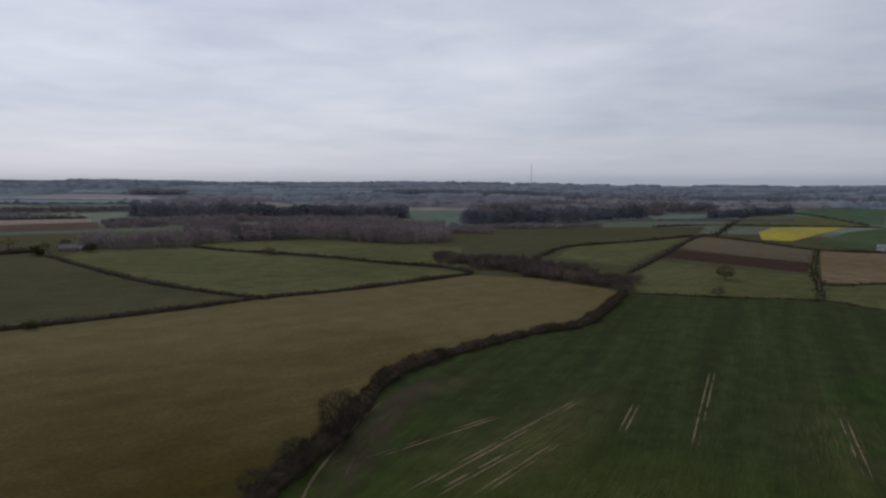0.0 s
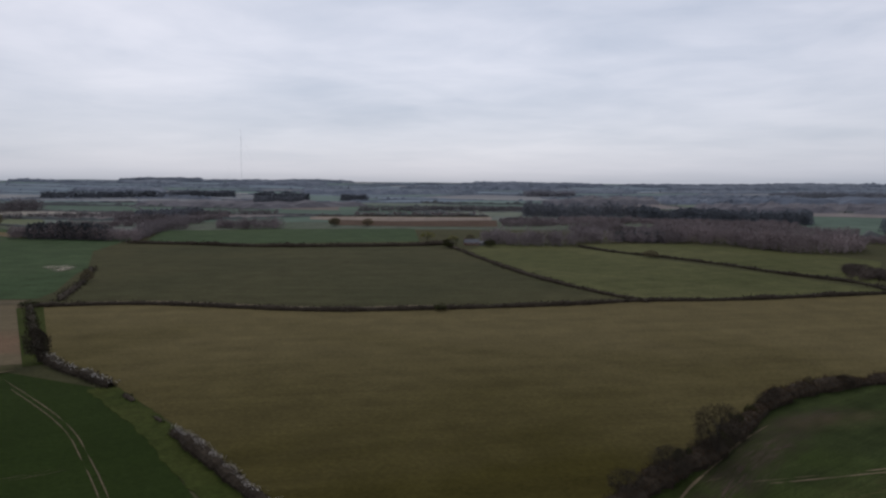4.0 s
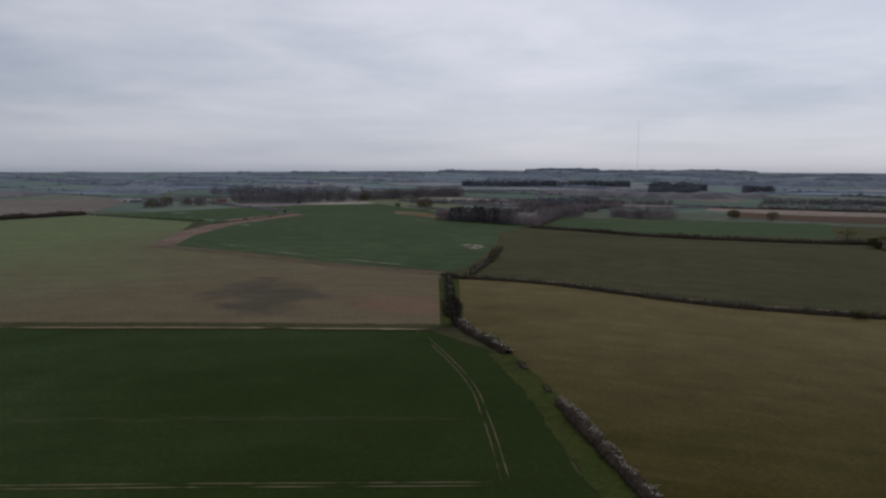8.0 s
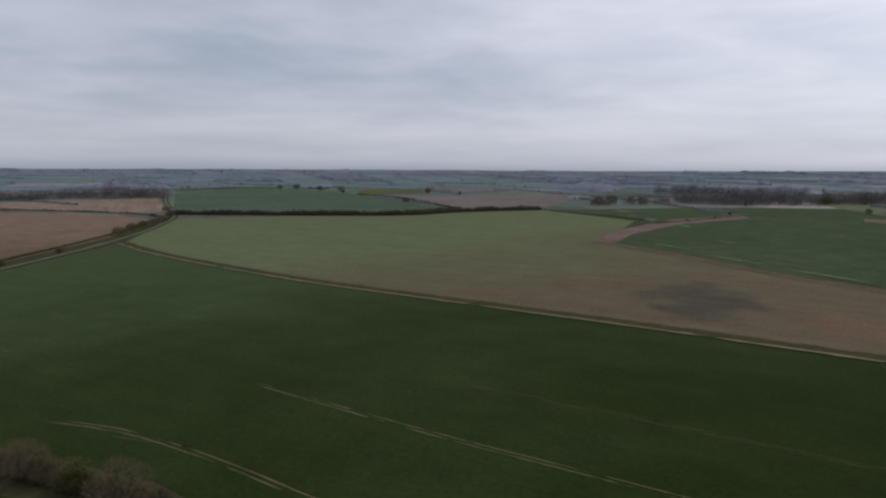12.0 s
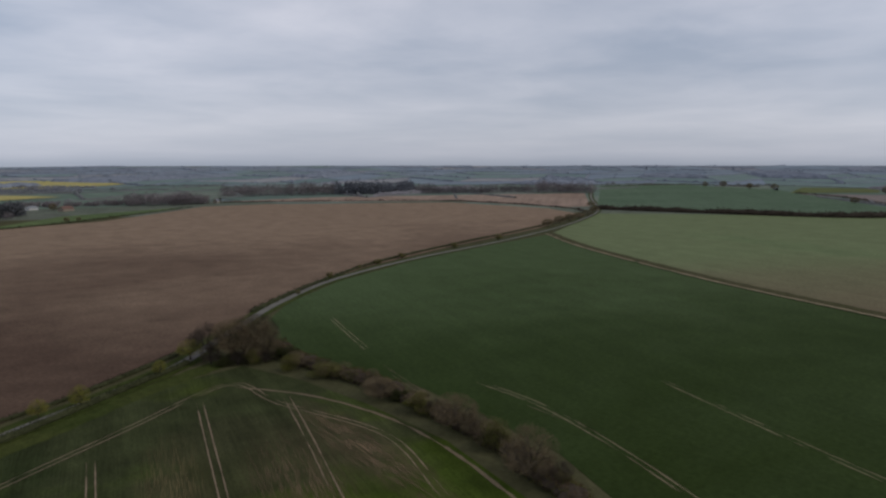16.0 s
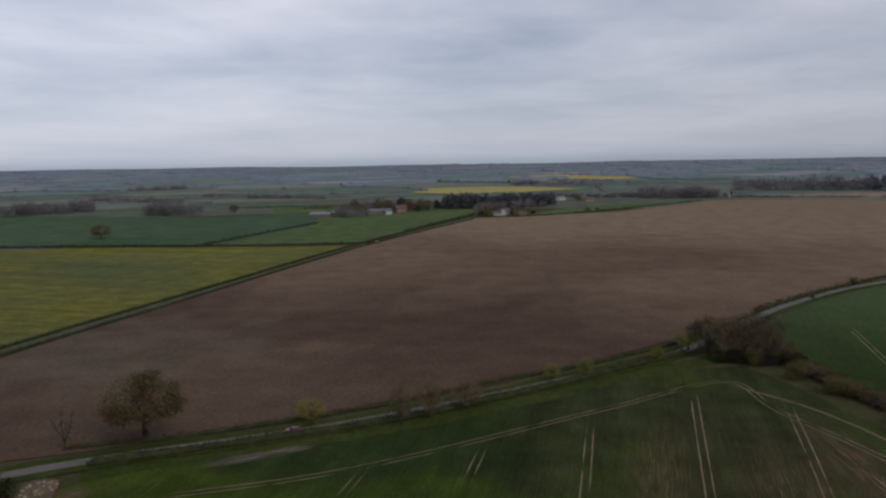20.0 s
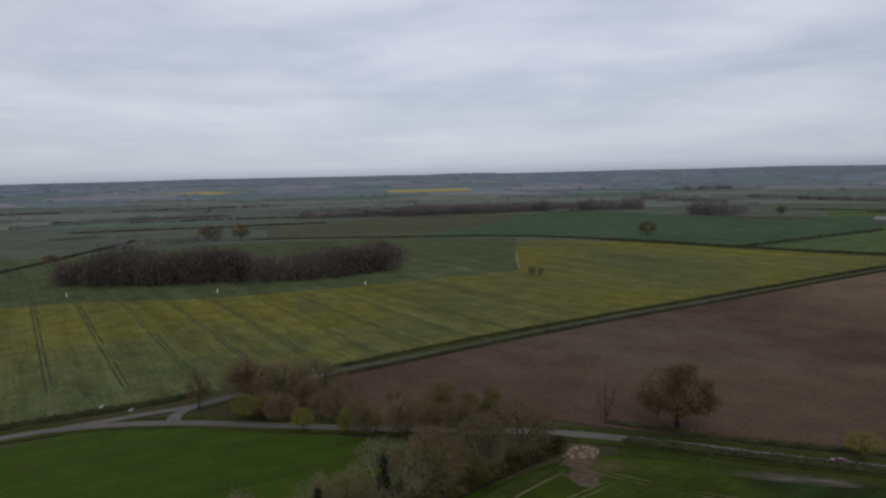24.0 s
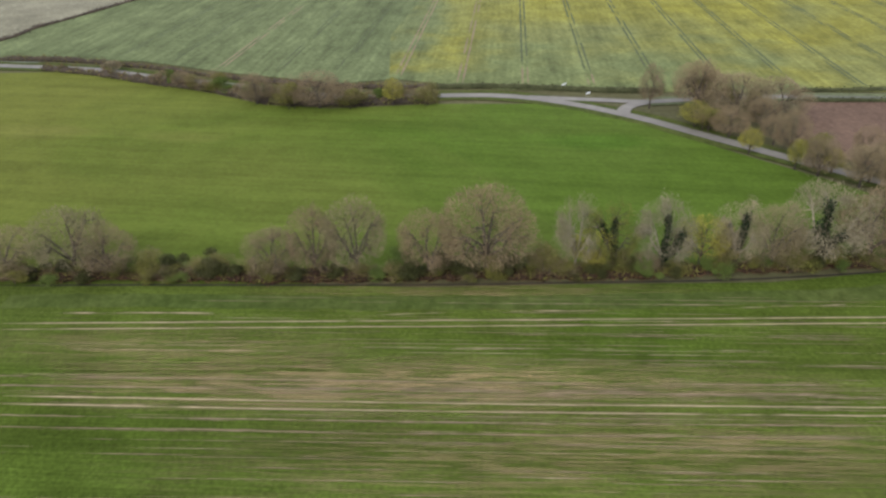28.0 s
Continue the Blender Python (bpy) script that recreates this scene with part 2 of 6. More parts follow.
def land(x, y):
    """Height of the ground: level round the drone, rising gently to low hills 4.6 km out."""
    r = math.hypot(x, y)
    if r <= 1000:
        return 0.0
    rim = float(np.interp(math.degrees(math.atan2(-x, y)) % 360, RIM_AZ, RIM_Z))
    h = rim * min((r - 1000) / 3600, 1) ** 1.5
    if r > 1350:  # low swells and hollows
        h += min((r - 1350) / 900, 1) * (6.0 * noise.noise(Vector((x / 620.0, y / 620.0, 2.3))) + 3.0 * noise.noise(Vector((x / 260.0, y / 260.0, 7.1))))
    return h - max(0.0, r - 4600) * 0.1


def turf(x, y):
    """Height at which far fields lie: a little over the bare ground sheet."""
    return land(x, y) + 0.9 * min(max((math.hypot(x, y) - 950) / 200, 0.0), 1.0)


def link(name, verts, faces, mat, smooth=False):
    me = bpy.data.meshes.new(name)
    me.from_pydata([tuple(v) for v in verts], [], faces)
    me.materials.append(mat)
    if smooth:
        me.polygons.foreach_set("use_smooth", [True] * len(me.polygons))
    return new(name, me)


laid, outlines = [], []


def field(name, outline, mat, label, lift=0.05, step=60.0, category="field"):
    """One field, laid on the land inside its outline."""
    laid.append(name)
    if "rough_grass" not in name:
        outlines.append(outline)
    lift += 0.004 * len(laid)
    bm = bmesh.new()
    bm.faces.new([bm.verts.new((x, y, 0)) for x, y in outline])
    xs, ys = [p[0] for p in outline], [p[1] for p in outline]
    far = max(math.hypot(x, y) for x, y in outline) > 950
    if far:
        for axis, lo, hi in ((0, min(xs), max(xs)), (1, min(ys), max(ys))):
            for k in range(1, int((hi - lo) / step) + 1):
                co, no = [0, 0, 0], [0, 0, 0]
                co[axis], no[axis] = lo + k * step, 1
                bmesh.ops.bisect_plane(bm, geom=bm.verts[:] + bm.edges[:] + bm.faces[:], plane_co=co, plane_no=no)
    for v in bm.verts:
        v.co.z = turf(v.co.x, v.co.y) + lift
    bmesh.ops.triangulate(bm, faces=bm.faces[:])
    for f in bm.faces:
        if f.normal.z < 0:
            f.normal_flip()
    me = bpy.data.meshes.new(name)
    bm.to_mesh(me)
    bm.free()
    me.materials.append(mat)
    return tagged(new(name, me), label, category, kind="structure")


def smooth_line(points, step):
    """Points about step metres apart along a smooth curve through the given ones."""
    p = [Vector((x, y)) for x, y in points]
    p = [2 * p[0] - p[1]] + p + [2 * p[-1] - p[-2]]
    out = []
    for i in range(1, len(p) - 2):
        a, b, c, d = p[i - 1:i + 3]
        k = max(1, int((c - b).length / step))
        for j in range(k):
            t = j / k
            out.append(0.5 * (2 * b + (c - a) * t + (2 * a - 5 * b + 4 * c - d) * t * t + (3 * b - a - 3 * c + d) * t ** 3))
    out.append(p[-2])
    return out


def sides(line):
    """The unit normals to the left of a line at its points."""
    out = []
    for i in range(len(line)):
        d = (line[min(i + 1, len(line) - 1)] - line[max(i - 1, 0)]).normalized()
        out.append(Vector((-d.y, d.x)))
    return out


def strip_mesh(line, width, lift, ragged=0.0, gaps=0.0, rnd=None):
    """A ribbon on the ground with worn edges that tapers at its ends; gaps: the share that has grown over."""
    rnd = rnd or random.Random(len(line))
    verts, faces = [], []
    seed = rnd.uniform(0, 500)
    for i, (p, s) in enumerate(zip(line, sides(line))):
        full = 1.0
        if gaps:
            grown = noise.noise(Vector((seed, p.x * 0.09, p.y * 0.09))) + 0.5 * noise.noise(Vector((seed, p.x * 0.4, p.y * 0.4)))
            full = min(1.0, max(0.02, 1.0 + (grown + 0.45 - gaps * 1.7) * 2.5))
            full *= min(1.0, 0.1 + i * 0.3, 0.1 + (len(line) - 1 - i) * 0.3)
        a, b = width / 2 * full * (1 + ragged * rnd.uniform(-1, 1)), width / 2 * full * (1 + ragged * rnd.uniform(-1, 1))
        for q in (p + s * a, p - s * b):
            verts.append((q.x, q.y, turf(q.x, q.y) + lift))
    for i in range(len(line) - 1):
        faces.append((2 * i, 2 * i + 1, 2 * i + 3, 2 * i + 2))
    return verts, faces

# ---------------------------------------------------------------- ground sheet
# ground colour greyed and blued to imitate haze over the distance
far_mat = soil_or_crop("hazed_far_grazing", (0.120, 0.142, 0.150), (0.138, 0.158, 0.160), (0.150, 0.152, 0.152), 0.4, 0.0, 30, 4.0, 0.003, 0.05, 0.0, 0.3, 31.0)
rings = [0, 40, 90, 150, 220, 300, 400, 520, 660, 820] + list(range(1000, 4601, 120)) + [4700, 4850, 4960]
SPOKES = 240
gv, gf = [(0, 0, 0)], []
for r in rings[1:]:
    for k in range(SPOKES):
        a = 2 * math.pi * k / SPOKES
        gv.append((r * math.cos(a), r * math.sin(a), land(r * math.cos(a), r * math.sin(a))))
for k in range(SPOKES):
    gf.append((0, 1 + k, 1 + (k + 1) % SPOKES))
for i in range(len(rings) - 2):
    a0, b0 = 1 + i * SPOKES, 1 + (i + 1) * SPOKES
    for k in range(SPOKES):
        k2 = (k + 1) % SPOKES
        gf.append((a0 + k, b0 + k, b0 + k2, a0 + k2))
tagged(link("ground", gv, gf, far_mat, True), "rolling pasture and fallow reaching the skyline, coloured grey-blue for haze", "ground", kind="structure")

# ---------------------------------------------------------------- fields
ROWS = 66.0
wheat_thin = soil_or_crop("thin_young_wheat", (0.031, 0.048, 0.007), (0.042, 0.055, 0.010), (0.150, 0.106, 0.056), 0.8, 0.5, ROWS, 0.32, 0.012, 1.5, 0.3, 0.6, fleck=0.8,
                          drift=(75, 60, 260, (0.029, 0.038, 0.013)), spot=[(-95, -168, 200, 120, 10, (0.031, 0.036, 0.015), 0.95), (-10, -160, 110, 60, 12, (0.020, 0.031, 0.010), 0.9), (20, -92, 70, 50, 67, (0.023, 0.042, 0.009), 0.5), (140, 200, 105, 80, 60, (0.021, 0.040, 0.009), 0.8), (-92, -130, 80, 75, 0, (0.034, 0.035, 0.016), 0.8)])
wheat_dark = soil_or_crop("dark_young_wheat", (0.017, 0.028, 0.006), (0.021, 0.032, 0.008), (0.061, 0.048, 0.030), 0.25, 0.14, 63, 1.8, 0.006, 0.6, 0.25, 0.12, 3.0, mottle=0.35, fleck=0.55,
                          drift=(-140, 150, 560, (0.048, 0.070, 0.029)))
wheat_hill = soil_or_crop("blue_green_wheat", (0.042, 0.064, 0.030), (0.052, 0.074, 0.036), (0.241, 0.170, 0.138), 0.3, 0.2, 20, 2.5, 0.005, 0.4, 0.2, 0.3, 5.0)
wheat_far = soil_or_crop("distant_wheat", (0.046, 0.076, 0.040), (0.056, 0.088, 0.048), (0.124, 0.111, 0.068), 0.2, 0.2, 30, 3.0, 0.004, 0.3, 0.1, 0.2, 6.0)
olive_grass = soil_or_crop("dry_olive_pasture", (0.043, 0.036, 0.009), (0.052, 0.043, 0.013), (0.081, 0.057, 0.028), 0.5, 0.14, 40, 2.0, 0.007, 0.7, 0.3, 0.25, 1.0, mottle=0.45, fleck=0.55,
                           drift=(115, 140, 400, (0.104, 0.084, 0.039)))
olive_dark = soil_or_crop("rough_dark_pasture", (0.047, 0.047, 0.023), (0.059, 0.055, 0.027), (0.110, 0.084, 0.060), 0.4, 0.10, 30, 3.0, 0.006, 0.5, 0.25, 0.25, 2.0, mottle=0.5, fleck=0.5)
pasture = soil_or_crop("grazed_pasture", (0.065, 0.069, 0.027), (0.084, 0.084, 0.036), (0.119, 0.098, 0.051), 0.35, 0.1, 50, 3.0, 0.007, 0.5, 0.2, 0.3, 4.0)
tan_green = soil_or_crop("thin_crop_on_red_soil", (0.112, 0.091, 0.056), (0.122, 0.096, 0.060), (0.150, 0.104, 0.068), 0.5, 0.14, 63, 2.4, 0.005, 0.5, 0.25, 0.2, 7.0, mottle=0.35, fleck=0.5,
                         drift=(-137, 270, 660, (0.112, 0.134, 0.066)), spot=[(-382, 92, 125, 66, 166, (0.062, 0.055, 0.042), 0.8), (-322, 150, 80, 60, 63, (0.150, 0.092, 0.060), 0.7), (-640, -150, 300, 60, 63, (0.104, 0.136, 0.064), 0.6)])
fallow = soil_or_crop("dull_fallow", (0.085, 0.069, 0.046), (0.099, 0.081, 0.052), (0.114, 0.092, 0.059), 0.5, 0.2, 120, 2.4, 0.008, 0.5, 0.2, 0.4, 17.0)
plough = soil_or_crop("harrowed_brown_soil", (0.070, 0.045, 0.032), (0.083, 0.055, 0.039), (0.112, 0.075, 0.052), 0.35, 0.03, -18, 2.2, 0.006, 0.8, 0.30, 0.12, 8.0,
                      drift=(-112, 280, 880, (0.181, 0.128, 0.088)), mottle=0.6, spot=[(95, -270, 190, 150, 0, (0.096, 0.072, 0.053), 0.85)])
plough_dark = soil_or_crop("fresh_dark_plough", (0.035, 0.019, 0.013), (0.042, 0.023, 0.017), (0.053, 0.032, 0.022), 0.3, 0.4, 140, 2.5, 0.01, 0.8, 0.35, 0.3, 9.0)
pink_soil = soil_or_crop("pale_pink_soil", (0.190, 0.136, 0.103), (0.230, 0.170, 0.132), (0.253, 0.207, 0.161), 0.4, 0.2, 30, 3.0, 0.006, 0.5, 0.2, 0.4, 10.0)
red_soil = soil_or_crop("bare_reddish_soil", (0.136, 0.094, 0.076), (0.167, 0.120, 0.097), (0.196, 0.149, 0.121), 0.4, 0.2, 30, 2.0, 0.02, 0.6, 0.25, 0.3, 18.0)
green_pasture = soil_or_crop("fresh_green_pasture", (0.064, 0.092, 0.036), (0.080, 0.106, 0.042), (0.115, 0.099, 0.069), 0.25, 0.1, 50, 3.0, 0.007, 0.5, 0.2, 0.3, 19.0)
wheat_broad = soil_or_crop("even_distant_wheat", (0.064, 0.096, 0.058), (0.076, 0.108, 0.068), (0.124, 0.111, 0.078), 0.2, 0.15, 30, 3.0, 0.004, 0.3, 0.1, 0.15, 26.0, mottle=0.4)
fallow_pale = soil_or_crop("pinkish_fallow", (0.142, 0.118, 0.106), (0.166, 0.140, 0.126), (0.190, 0.166, 0.150), 0.4, 0.15, 120, 2.4, 0.006, 0.4, 0.2, 0.3, 27.0, mottle=0.5)
stubble_dull = soil_or_crop("weathered_stubble", (0.190, 0.152, 0.126), (0.220, 0.180, 0.150), (0.260, 0.222, 0.186), 0.4, 0.2, 120, 2.0, 0.01, 0.4, 0.2, 0.3, 36.0, mottle=0.5)
pasture_pale = soil_or_crop("pale_green_paddock", (0.110, 0.124, 0.074), (0.128, 0.138, 0.084), (0.150, 0.140, 0.100), 0.3, 0.1, 50, 3.0, 0.007, 0.5, 0.2, 0.2, 30.0, mottle=0.5)
stubble = soil_or_crop("pale_stubble", (0.142, 0.109, 0.073), (0.115, 0.081, 0.041), (0.200, 0.163, 0.118), 0.5, 0.3, 120, 2.0, 0.01, 0.6, 0.2, 0.5, 11.0)
rape_bloom = soil_or_crop("rape_coming_into_flower", (0.092, 0.098, 0.036), (0.122, 0.116, 0.024), (0.069, 0.090, 0.045), 0.8, 0.28, -26, 1.4, 0.009, 0.6, 0.3, 0.5, 12.0,
                          drift=(150, -60, 80, (0.085, 0.097, 0.038)), spot=[(200, -122, 270, 150, 61, (0.078, 0.092, 0.038), 0.95), (330, -114, 420, 34, -26, (0.072, 0.086, 0.039), 0.9), (150, -500, 170, 110, -26, (0.080, 0.094, 0.036), 0.8)])
rape_full = soil_or_crop("rape_in_full_flower", (0.298, 0.242, 0.036), (0.240, 0.207, 0.047), (0.105, 0.108, 0.042), 0.3, 0.1, 30, 3.0, 0.01, 0.4, 0.2, 0.3, 13.0)
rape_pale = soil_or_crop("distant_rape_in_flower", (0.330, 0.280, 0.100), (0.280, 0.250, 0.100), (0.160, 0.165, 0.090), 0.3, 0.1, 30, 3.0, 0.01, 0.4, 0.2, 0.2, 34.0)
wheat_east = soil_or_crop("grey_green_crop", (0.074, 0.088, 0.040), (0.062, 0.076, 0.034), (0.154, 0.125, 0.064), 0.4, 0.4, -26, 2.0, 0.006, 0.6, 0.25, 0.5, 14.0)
meadow = soil_or_crop("lush_meadow_grass", (0.037, 0.060, 0.008), (0.045, 0.068, 0.011), (0.072, 0.074, 0.018), 0.3, 0.2, 62, 1.6, 0.012, 0.9, 0.3, 0.35, 15.0, mottle=0.35, fleck=0.35,
                      drift=(60, 20, 210, (0.068, 0.075, 0.015)), spot=[(150, -100, 60, 16, 62, (0.028, 0.062, 0.006), 0.5), (210, 30, 80, 14, 62, (0.078, 0.076, 0.020), 0.5)])
verge = soil_or_crop("rank_verge_grass", (0.031, 0.041, 0.010), (0.041, 0.048, 0.013), (0.073, 0.057, 0.031), 0.4, 0.0, 0, 2.0, 0.03, 0.9, 0.3, 0.0, 16.0)
verge_dry = soil_or_crop("dry_margin_grass", (0.092, 0.076, 0.048), (0.113, 0.090, 0.060), (0.172, 0.138, 0.098), 0.6, 0.2, 28, 2.0, 0.02, 0.8, 0.3, 0.5, 22.0)
bare = plain_mat("trodden_tan_soil", (0.140, 0.110, 0.064), (0.210, 0.168, 0.100), 0.5, 0.95, 0.3)
bare_dull = plain_mat("damp_tan_soil", (0.092, 0.068, 0.040), (0.138, 0.104, 0.064), 0.4, 0.95, 0.3)
bare_red = plain_mat("reddish_tan_soil", (0.140, 0.100, 0.064), (0.205, 0.150, 0.100), 0.4, 0.95, 0.3)
rut_green = plain_mat("flattened_crop", (0.026, 0.036, 0.014), (0.045, 0.052, 0.020), 0.5, 0.95, 0.2)

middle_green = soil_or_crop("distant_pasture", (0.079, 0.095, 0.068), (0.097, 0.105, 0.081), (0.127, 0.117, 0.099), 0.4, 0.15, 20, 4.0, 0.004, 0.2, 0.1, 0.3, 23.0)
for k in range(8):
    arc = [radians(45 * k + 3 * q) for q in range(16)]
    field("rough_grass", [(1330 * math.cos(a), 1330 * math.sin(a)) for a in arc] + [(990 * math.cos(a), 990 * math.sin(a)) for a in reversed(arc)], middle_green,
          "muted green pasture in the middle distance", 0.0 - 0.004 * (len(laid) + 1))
field("rough_grass", [(1000 * math.cos(radians(a)), 1000 * math.sin(radians(a))) for a in range(0, 360, 6)], olive_dark, "rough grass between the fields", 0.02 - 0.004 * len(laid))
arc = [radians(-78 + 6 * q) for q in range(16)]
field("rough_grass", [(1039 * math.cos(a), 1039 * math.sin(a)) for a in arc] + [(300 * math.cos(a), 300 * math.sin(a)) for a in reversed(arc)], middle_green,
      "muted green grazing behind a wood", 0.035 - 0.004 * (len(laid) + 1))
NEAR = [(112, 427), (71, 338), (24, 297), (-5, 264), (-18, 241), (-25, 209), (-30, 180), (-38, 150), (-55, 90), (-76, 35), (-100, -20), (-116, -72), (-129, -105),
        (-135, -140), (-137, -172), (-134, -200), (-110, -200), (-85, -191), (-60, -182), (-11, -168), (22, -163), (54, -153), (64, -143), (74, -118), (80, -91),
        (92, -59), (102, -31), (118, 2), (132, 38), (180, 150), (240, 375), (220, 406), (174, 415)]
near_field = field("wheat_field", NEAR, wheat_thin, "young green wheat with bare tan streaks and wheel tracks", 0.068 - 0.004 * (len(laid) + 1))
GREEN = [(-263, 134), (-310, 57), (-364, -46), (-425, -148), (-507, -270), (-585, -360), (-487, -350), (-371, -335), (-274, -309), (-211, -277), (-180, -250),
         (-164, -226), (-153, -169), (-157, -142), (-148, -106), (-140, -79), (-127, -58), (-100, 0), (-80, 38), (-104, 94), (-121, 99), (-173, 123), (-219, 139)]
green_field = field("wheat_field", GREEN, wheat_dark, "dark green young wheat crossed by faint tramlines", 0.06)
OLIVE = [(-387, 217), (-339, 252), (-250, 284), (-106, 406), (-56, 442), (22, 512), (73, 494), (111, 441), (78, 360), (49, 329), (-1, 278), (-17, 256), (-26, 228),
         (-32, 195), (-37, 172), (-38, 151), (-55, 95), (-78, 40), (-107, 104), (-143, 122), (-212, 143), (-260, 148), (-266, 150)]
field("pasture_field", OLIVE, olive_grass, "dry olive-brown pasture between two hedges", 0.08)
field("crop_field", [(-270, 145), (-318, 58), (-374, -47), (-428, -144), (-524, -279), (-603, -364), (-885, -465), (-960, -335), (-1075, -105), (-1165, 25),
                     (-965, 145), (-690, 76), (-548, 147), (-404, 215), (-387, 212)], tan_green, "thin green crop over reddish soil with a soft-edged dark patch", 0.05)
field("wheat_field", [(-677, 80), (-825, 118), (-925, 170), (-1175, 35), (-1305, 350), (-1280, 575), (-960, 520), (-750, 540), (-643, 415), (-465, 292), (-413, 230),
                      (-490, 175), (-627, 115)], wheat_hill, "blue-green wheat with pale chalky patches", 0.05)
field("paddock", [(-1494, 565), (-1300, 539), (-1128, 529), (-1052, 552), (-1109, 638), (-1250, 707), (-1493, 699), (-1610, 652)], pasture_pale, "pale green paddock below a wood", 0.3)
field("bare_strip", [(-1052, 472), (-1006, 500), (-914, 492), (-855, 465), (-929, 462), (-991, 447)], stubble, "pale chalky strip along a field edge", 0.35)
field("bare_strip", [(-681, 64), (-827, 111), (-1000, 200), (-1090, 320), (-1035, 315), (-930, 200), (-771, 116), (-676, 85)], red_soil, "curved strip of bare pinkish soil along a crop", 0.2)
field("grass_margin", [(-684, 75), (-622, 114), (-487, 174), (-411, 225), (-400, 213), (-467, 167), (-595, 109), (-672, 58)], verge_dry, "dry tussocky grass margin", 0.18)
field("grass_margin", [(-391, 206), (-266, 141), (-262, 149), (-386, 218)], verge, "rank green grass margin beside a hedge", 0.14)
field("pasture_field", [(-406, 231), (-495, 304), (-661, 467), (-517, 520), (-359, 630), (-213, 505), (-110, 421), (-198, 333), (-304, 277)], olive_dark, "rough dark olive pasture", 0.05)
field("pasture_field", [(-333, 607), (-350, 696), (-257, 702), (-163, 645), (-49, 573), (18, 527), (-57, 449), (-104, 412), (-148, 436), (-221, 493)], pasture, "grazed green pasture inside hedges", 0.05)
field("pasture_field", [(-264, 737), (-169, 801), (-43, 761), (20, 722), (13, 557), (-54, 583), (-152, 666), (-196, 664)], pasture, "green pasture below bare woodland", 0.05)
field("wheat_field", [(-675, 494), (-820, 630), (-710, 740), (-550, 850), (-432, 678), (-547, 580)], wheat_hill, "blue-green wheat behind a hedge", 0.06)
field("stubble_field", [(-818, 931), (-672, 970), (-542, 1081), (-586, 1169), (-689, 1100), (-799, 1065), (-916, 1044)], stubble_dull, "pale straw stubble beyond a dark hedge", 0.2)
field("soil_field", [(-692, 847), (-590, 880), (-466, 949), (-533, 1084), (-672, 970), (-777, 952)], plough, "bare reddish soil before a wood", 0.2)
field("fallow_field", [(-1104, 1164), (-967, 1194), (-1071, 1324), (-1165, 1328), (-1261, 1330)], fallow_pale, "pinkish fallow strip between woods", 0.3)
field("pasture_field", [(80, 1020), (395, 1055), (320, 890), (133, 764), (93, 653), (26, 703)], olive_dark, "rough grazing with rushes", 0.05)
field("pasture_field", [(103, 634), (134, 732), (315, 875), (198, 668), (151, 570)], pasture, "bright pasture beside a stream", 0.06)
field("paddock", [(137, 518), (190, 607), (224, 558), (274, 514), (221, 410), (174, 423), (122, 434)], pasture, "small green paddock behind a fence", 0.05)
field("fallow_field", [(248, 738), (320, 875), (345, 835), (382, 721), (321, 600), (276, 662)], fallow, "dull tan fallow field", 0.06)
field("ploughed_field", [(199, 643), (238, 708), (315, 600), (280, 536)], plough_dark, "freshly ploughed dark red-brown strip", 0.09)
field("stubble_field", [(385, 715), (434, 680), (480, 640), (330, 440), (301, 473), (264, 485)], stubble, "pale uneven stubble field", 0.07)
field("pasture_field", [(260, 477), (300, 471), (330, 440), (262, 370), (241, 385), (220, 406)], pasture, "green pasture strip", 0.06)
field("rape_field", [(430, 955), (485, 1035), (605, 1050), (405, 815), (380, 835)], rape_full, "bright yellow rape in full flower", 0.3)
field("wheat_field", [(420, 794), (555, 960), (650, 1030), (520, 720), (434, 685)], wheat_hill, "dark green wheat beside yellow rape", 0.2)
field("pasture_field", [(420, 1080), (620, 1410), (705, 1320), (660, 1040)], pasture, "green pasture on a low slope", 0.3)
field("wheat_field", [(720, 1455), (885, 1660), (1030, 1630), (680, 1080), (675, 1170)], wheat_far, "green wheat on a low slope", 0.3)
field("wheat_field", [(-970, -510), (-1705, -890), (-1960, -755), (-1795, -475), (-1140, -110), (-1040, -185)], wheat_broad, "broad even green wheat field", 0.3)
field("fallow_field", [(-1630, -400), (-1655, -230), (-1705, 35), (-1625, 130), (-1210, 25), (-1145, -100), (-1510, -270)], fallow_pale, "dull pinkish-tan fallow field behind a hedge", 0.3)
field("rape_field", [(-1655, -410), (-1950, -455), (-2005, -295), (-1740, -255)], rape_bloom, "pale yellow-green crop strip", 0.5)
PLOUGH = [(156, -173), (139, -212), (104, -290), (69, -364), (-30, -564), (-138, -760), (-176, -817), (-375, -850), (-600, -1000), (-710, -980), (-945, -780), (-925, -570),
          (-855, -470), (-632, -402), (-438, -366), (-323, -338), (-230, -296), (-178, -265), (-125, -233), (-84, -213), (-55, -200), (-12, -186), (19, -178), (59, -170),
          (76, -168), (112, -150), (130, -145)]
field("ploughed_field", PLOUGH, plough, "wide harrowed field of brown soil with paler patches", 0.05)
field("soil_field", [(-705, -1095), (-905, -1070), (-1120, -935), (-1375, -755), (-1005, -540), (-965, -570), (-975, -810), (-755, -1010)], pink_soil, "pale pinkish bare soil before a tree belt", 0.2)
field("pasture_field", [(102, -607), (5, -811), (-124, -846), (-195, -895), (-106, -726), (-24, -592)], green_pasture, "green pasture below a farmstead", 0.06)
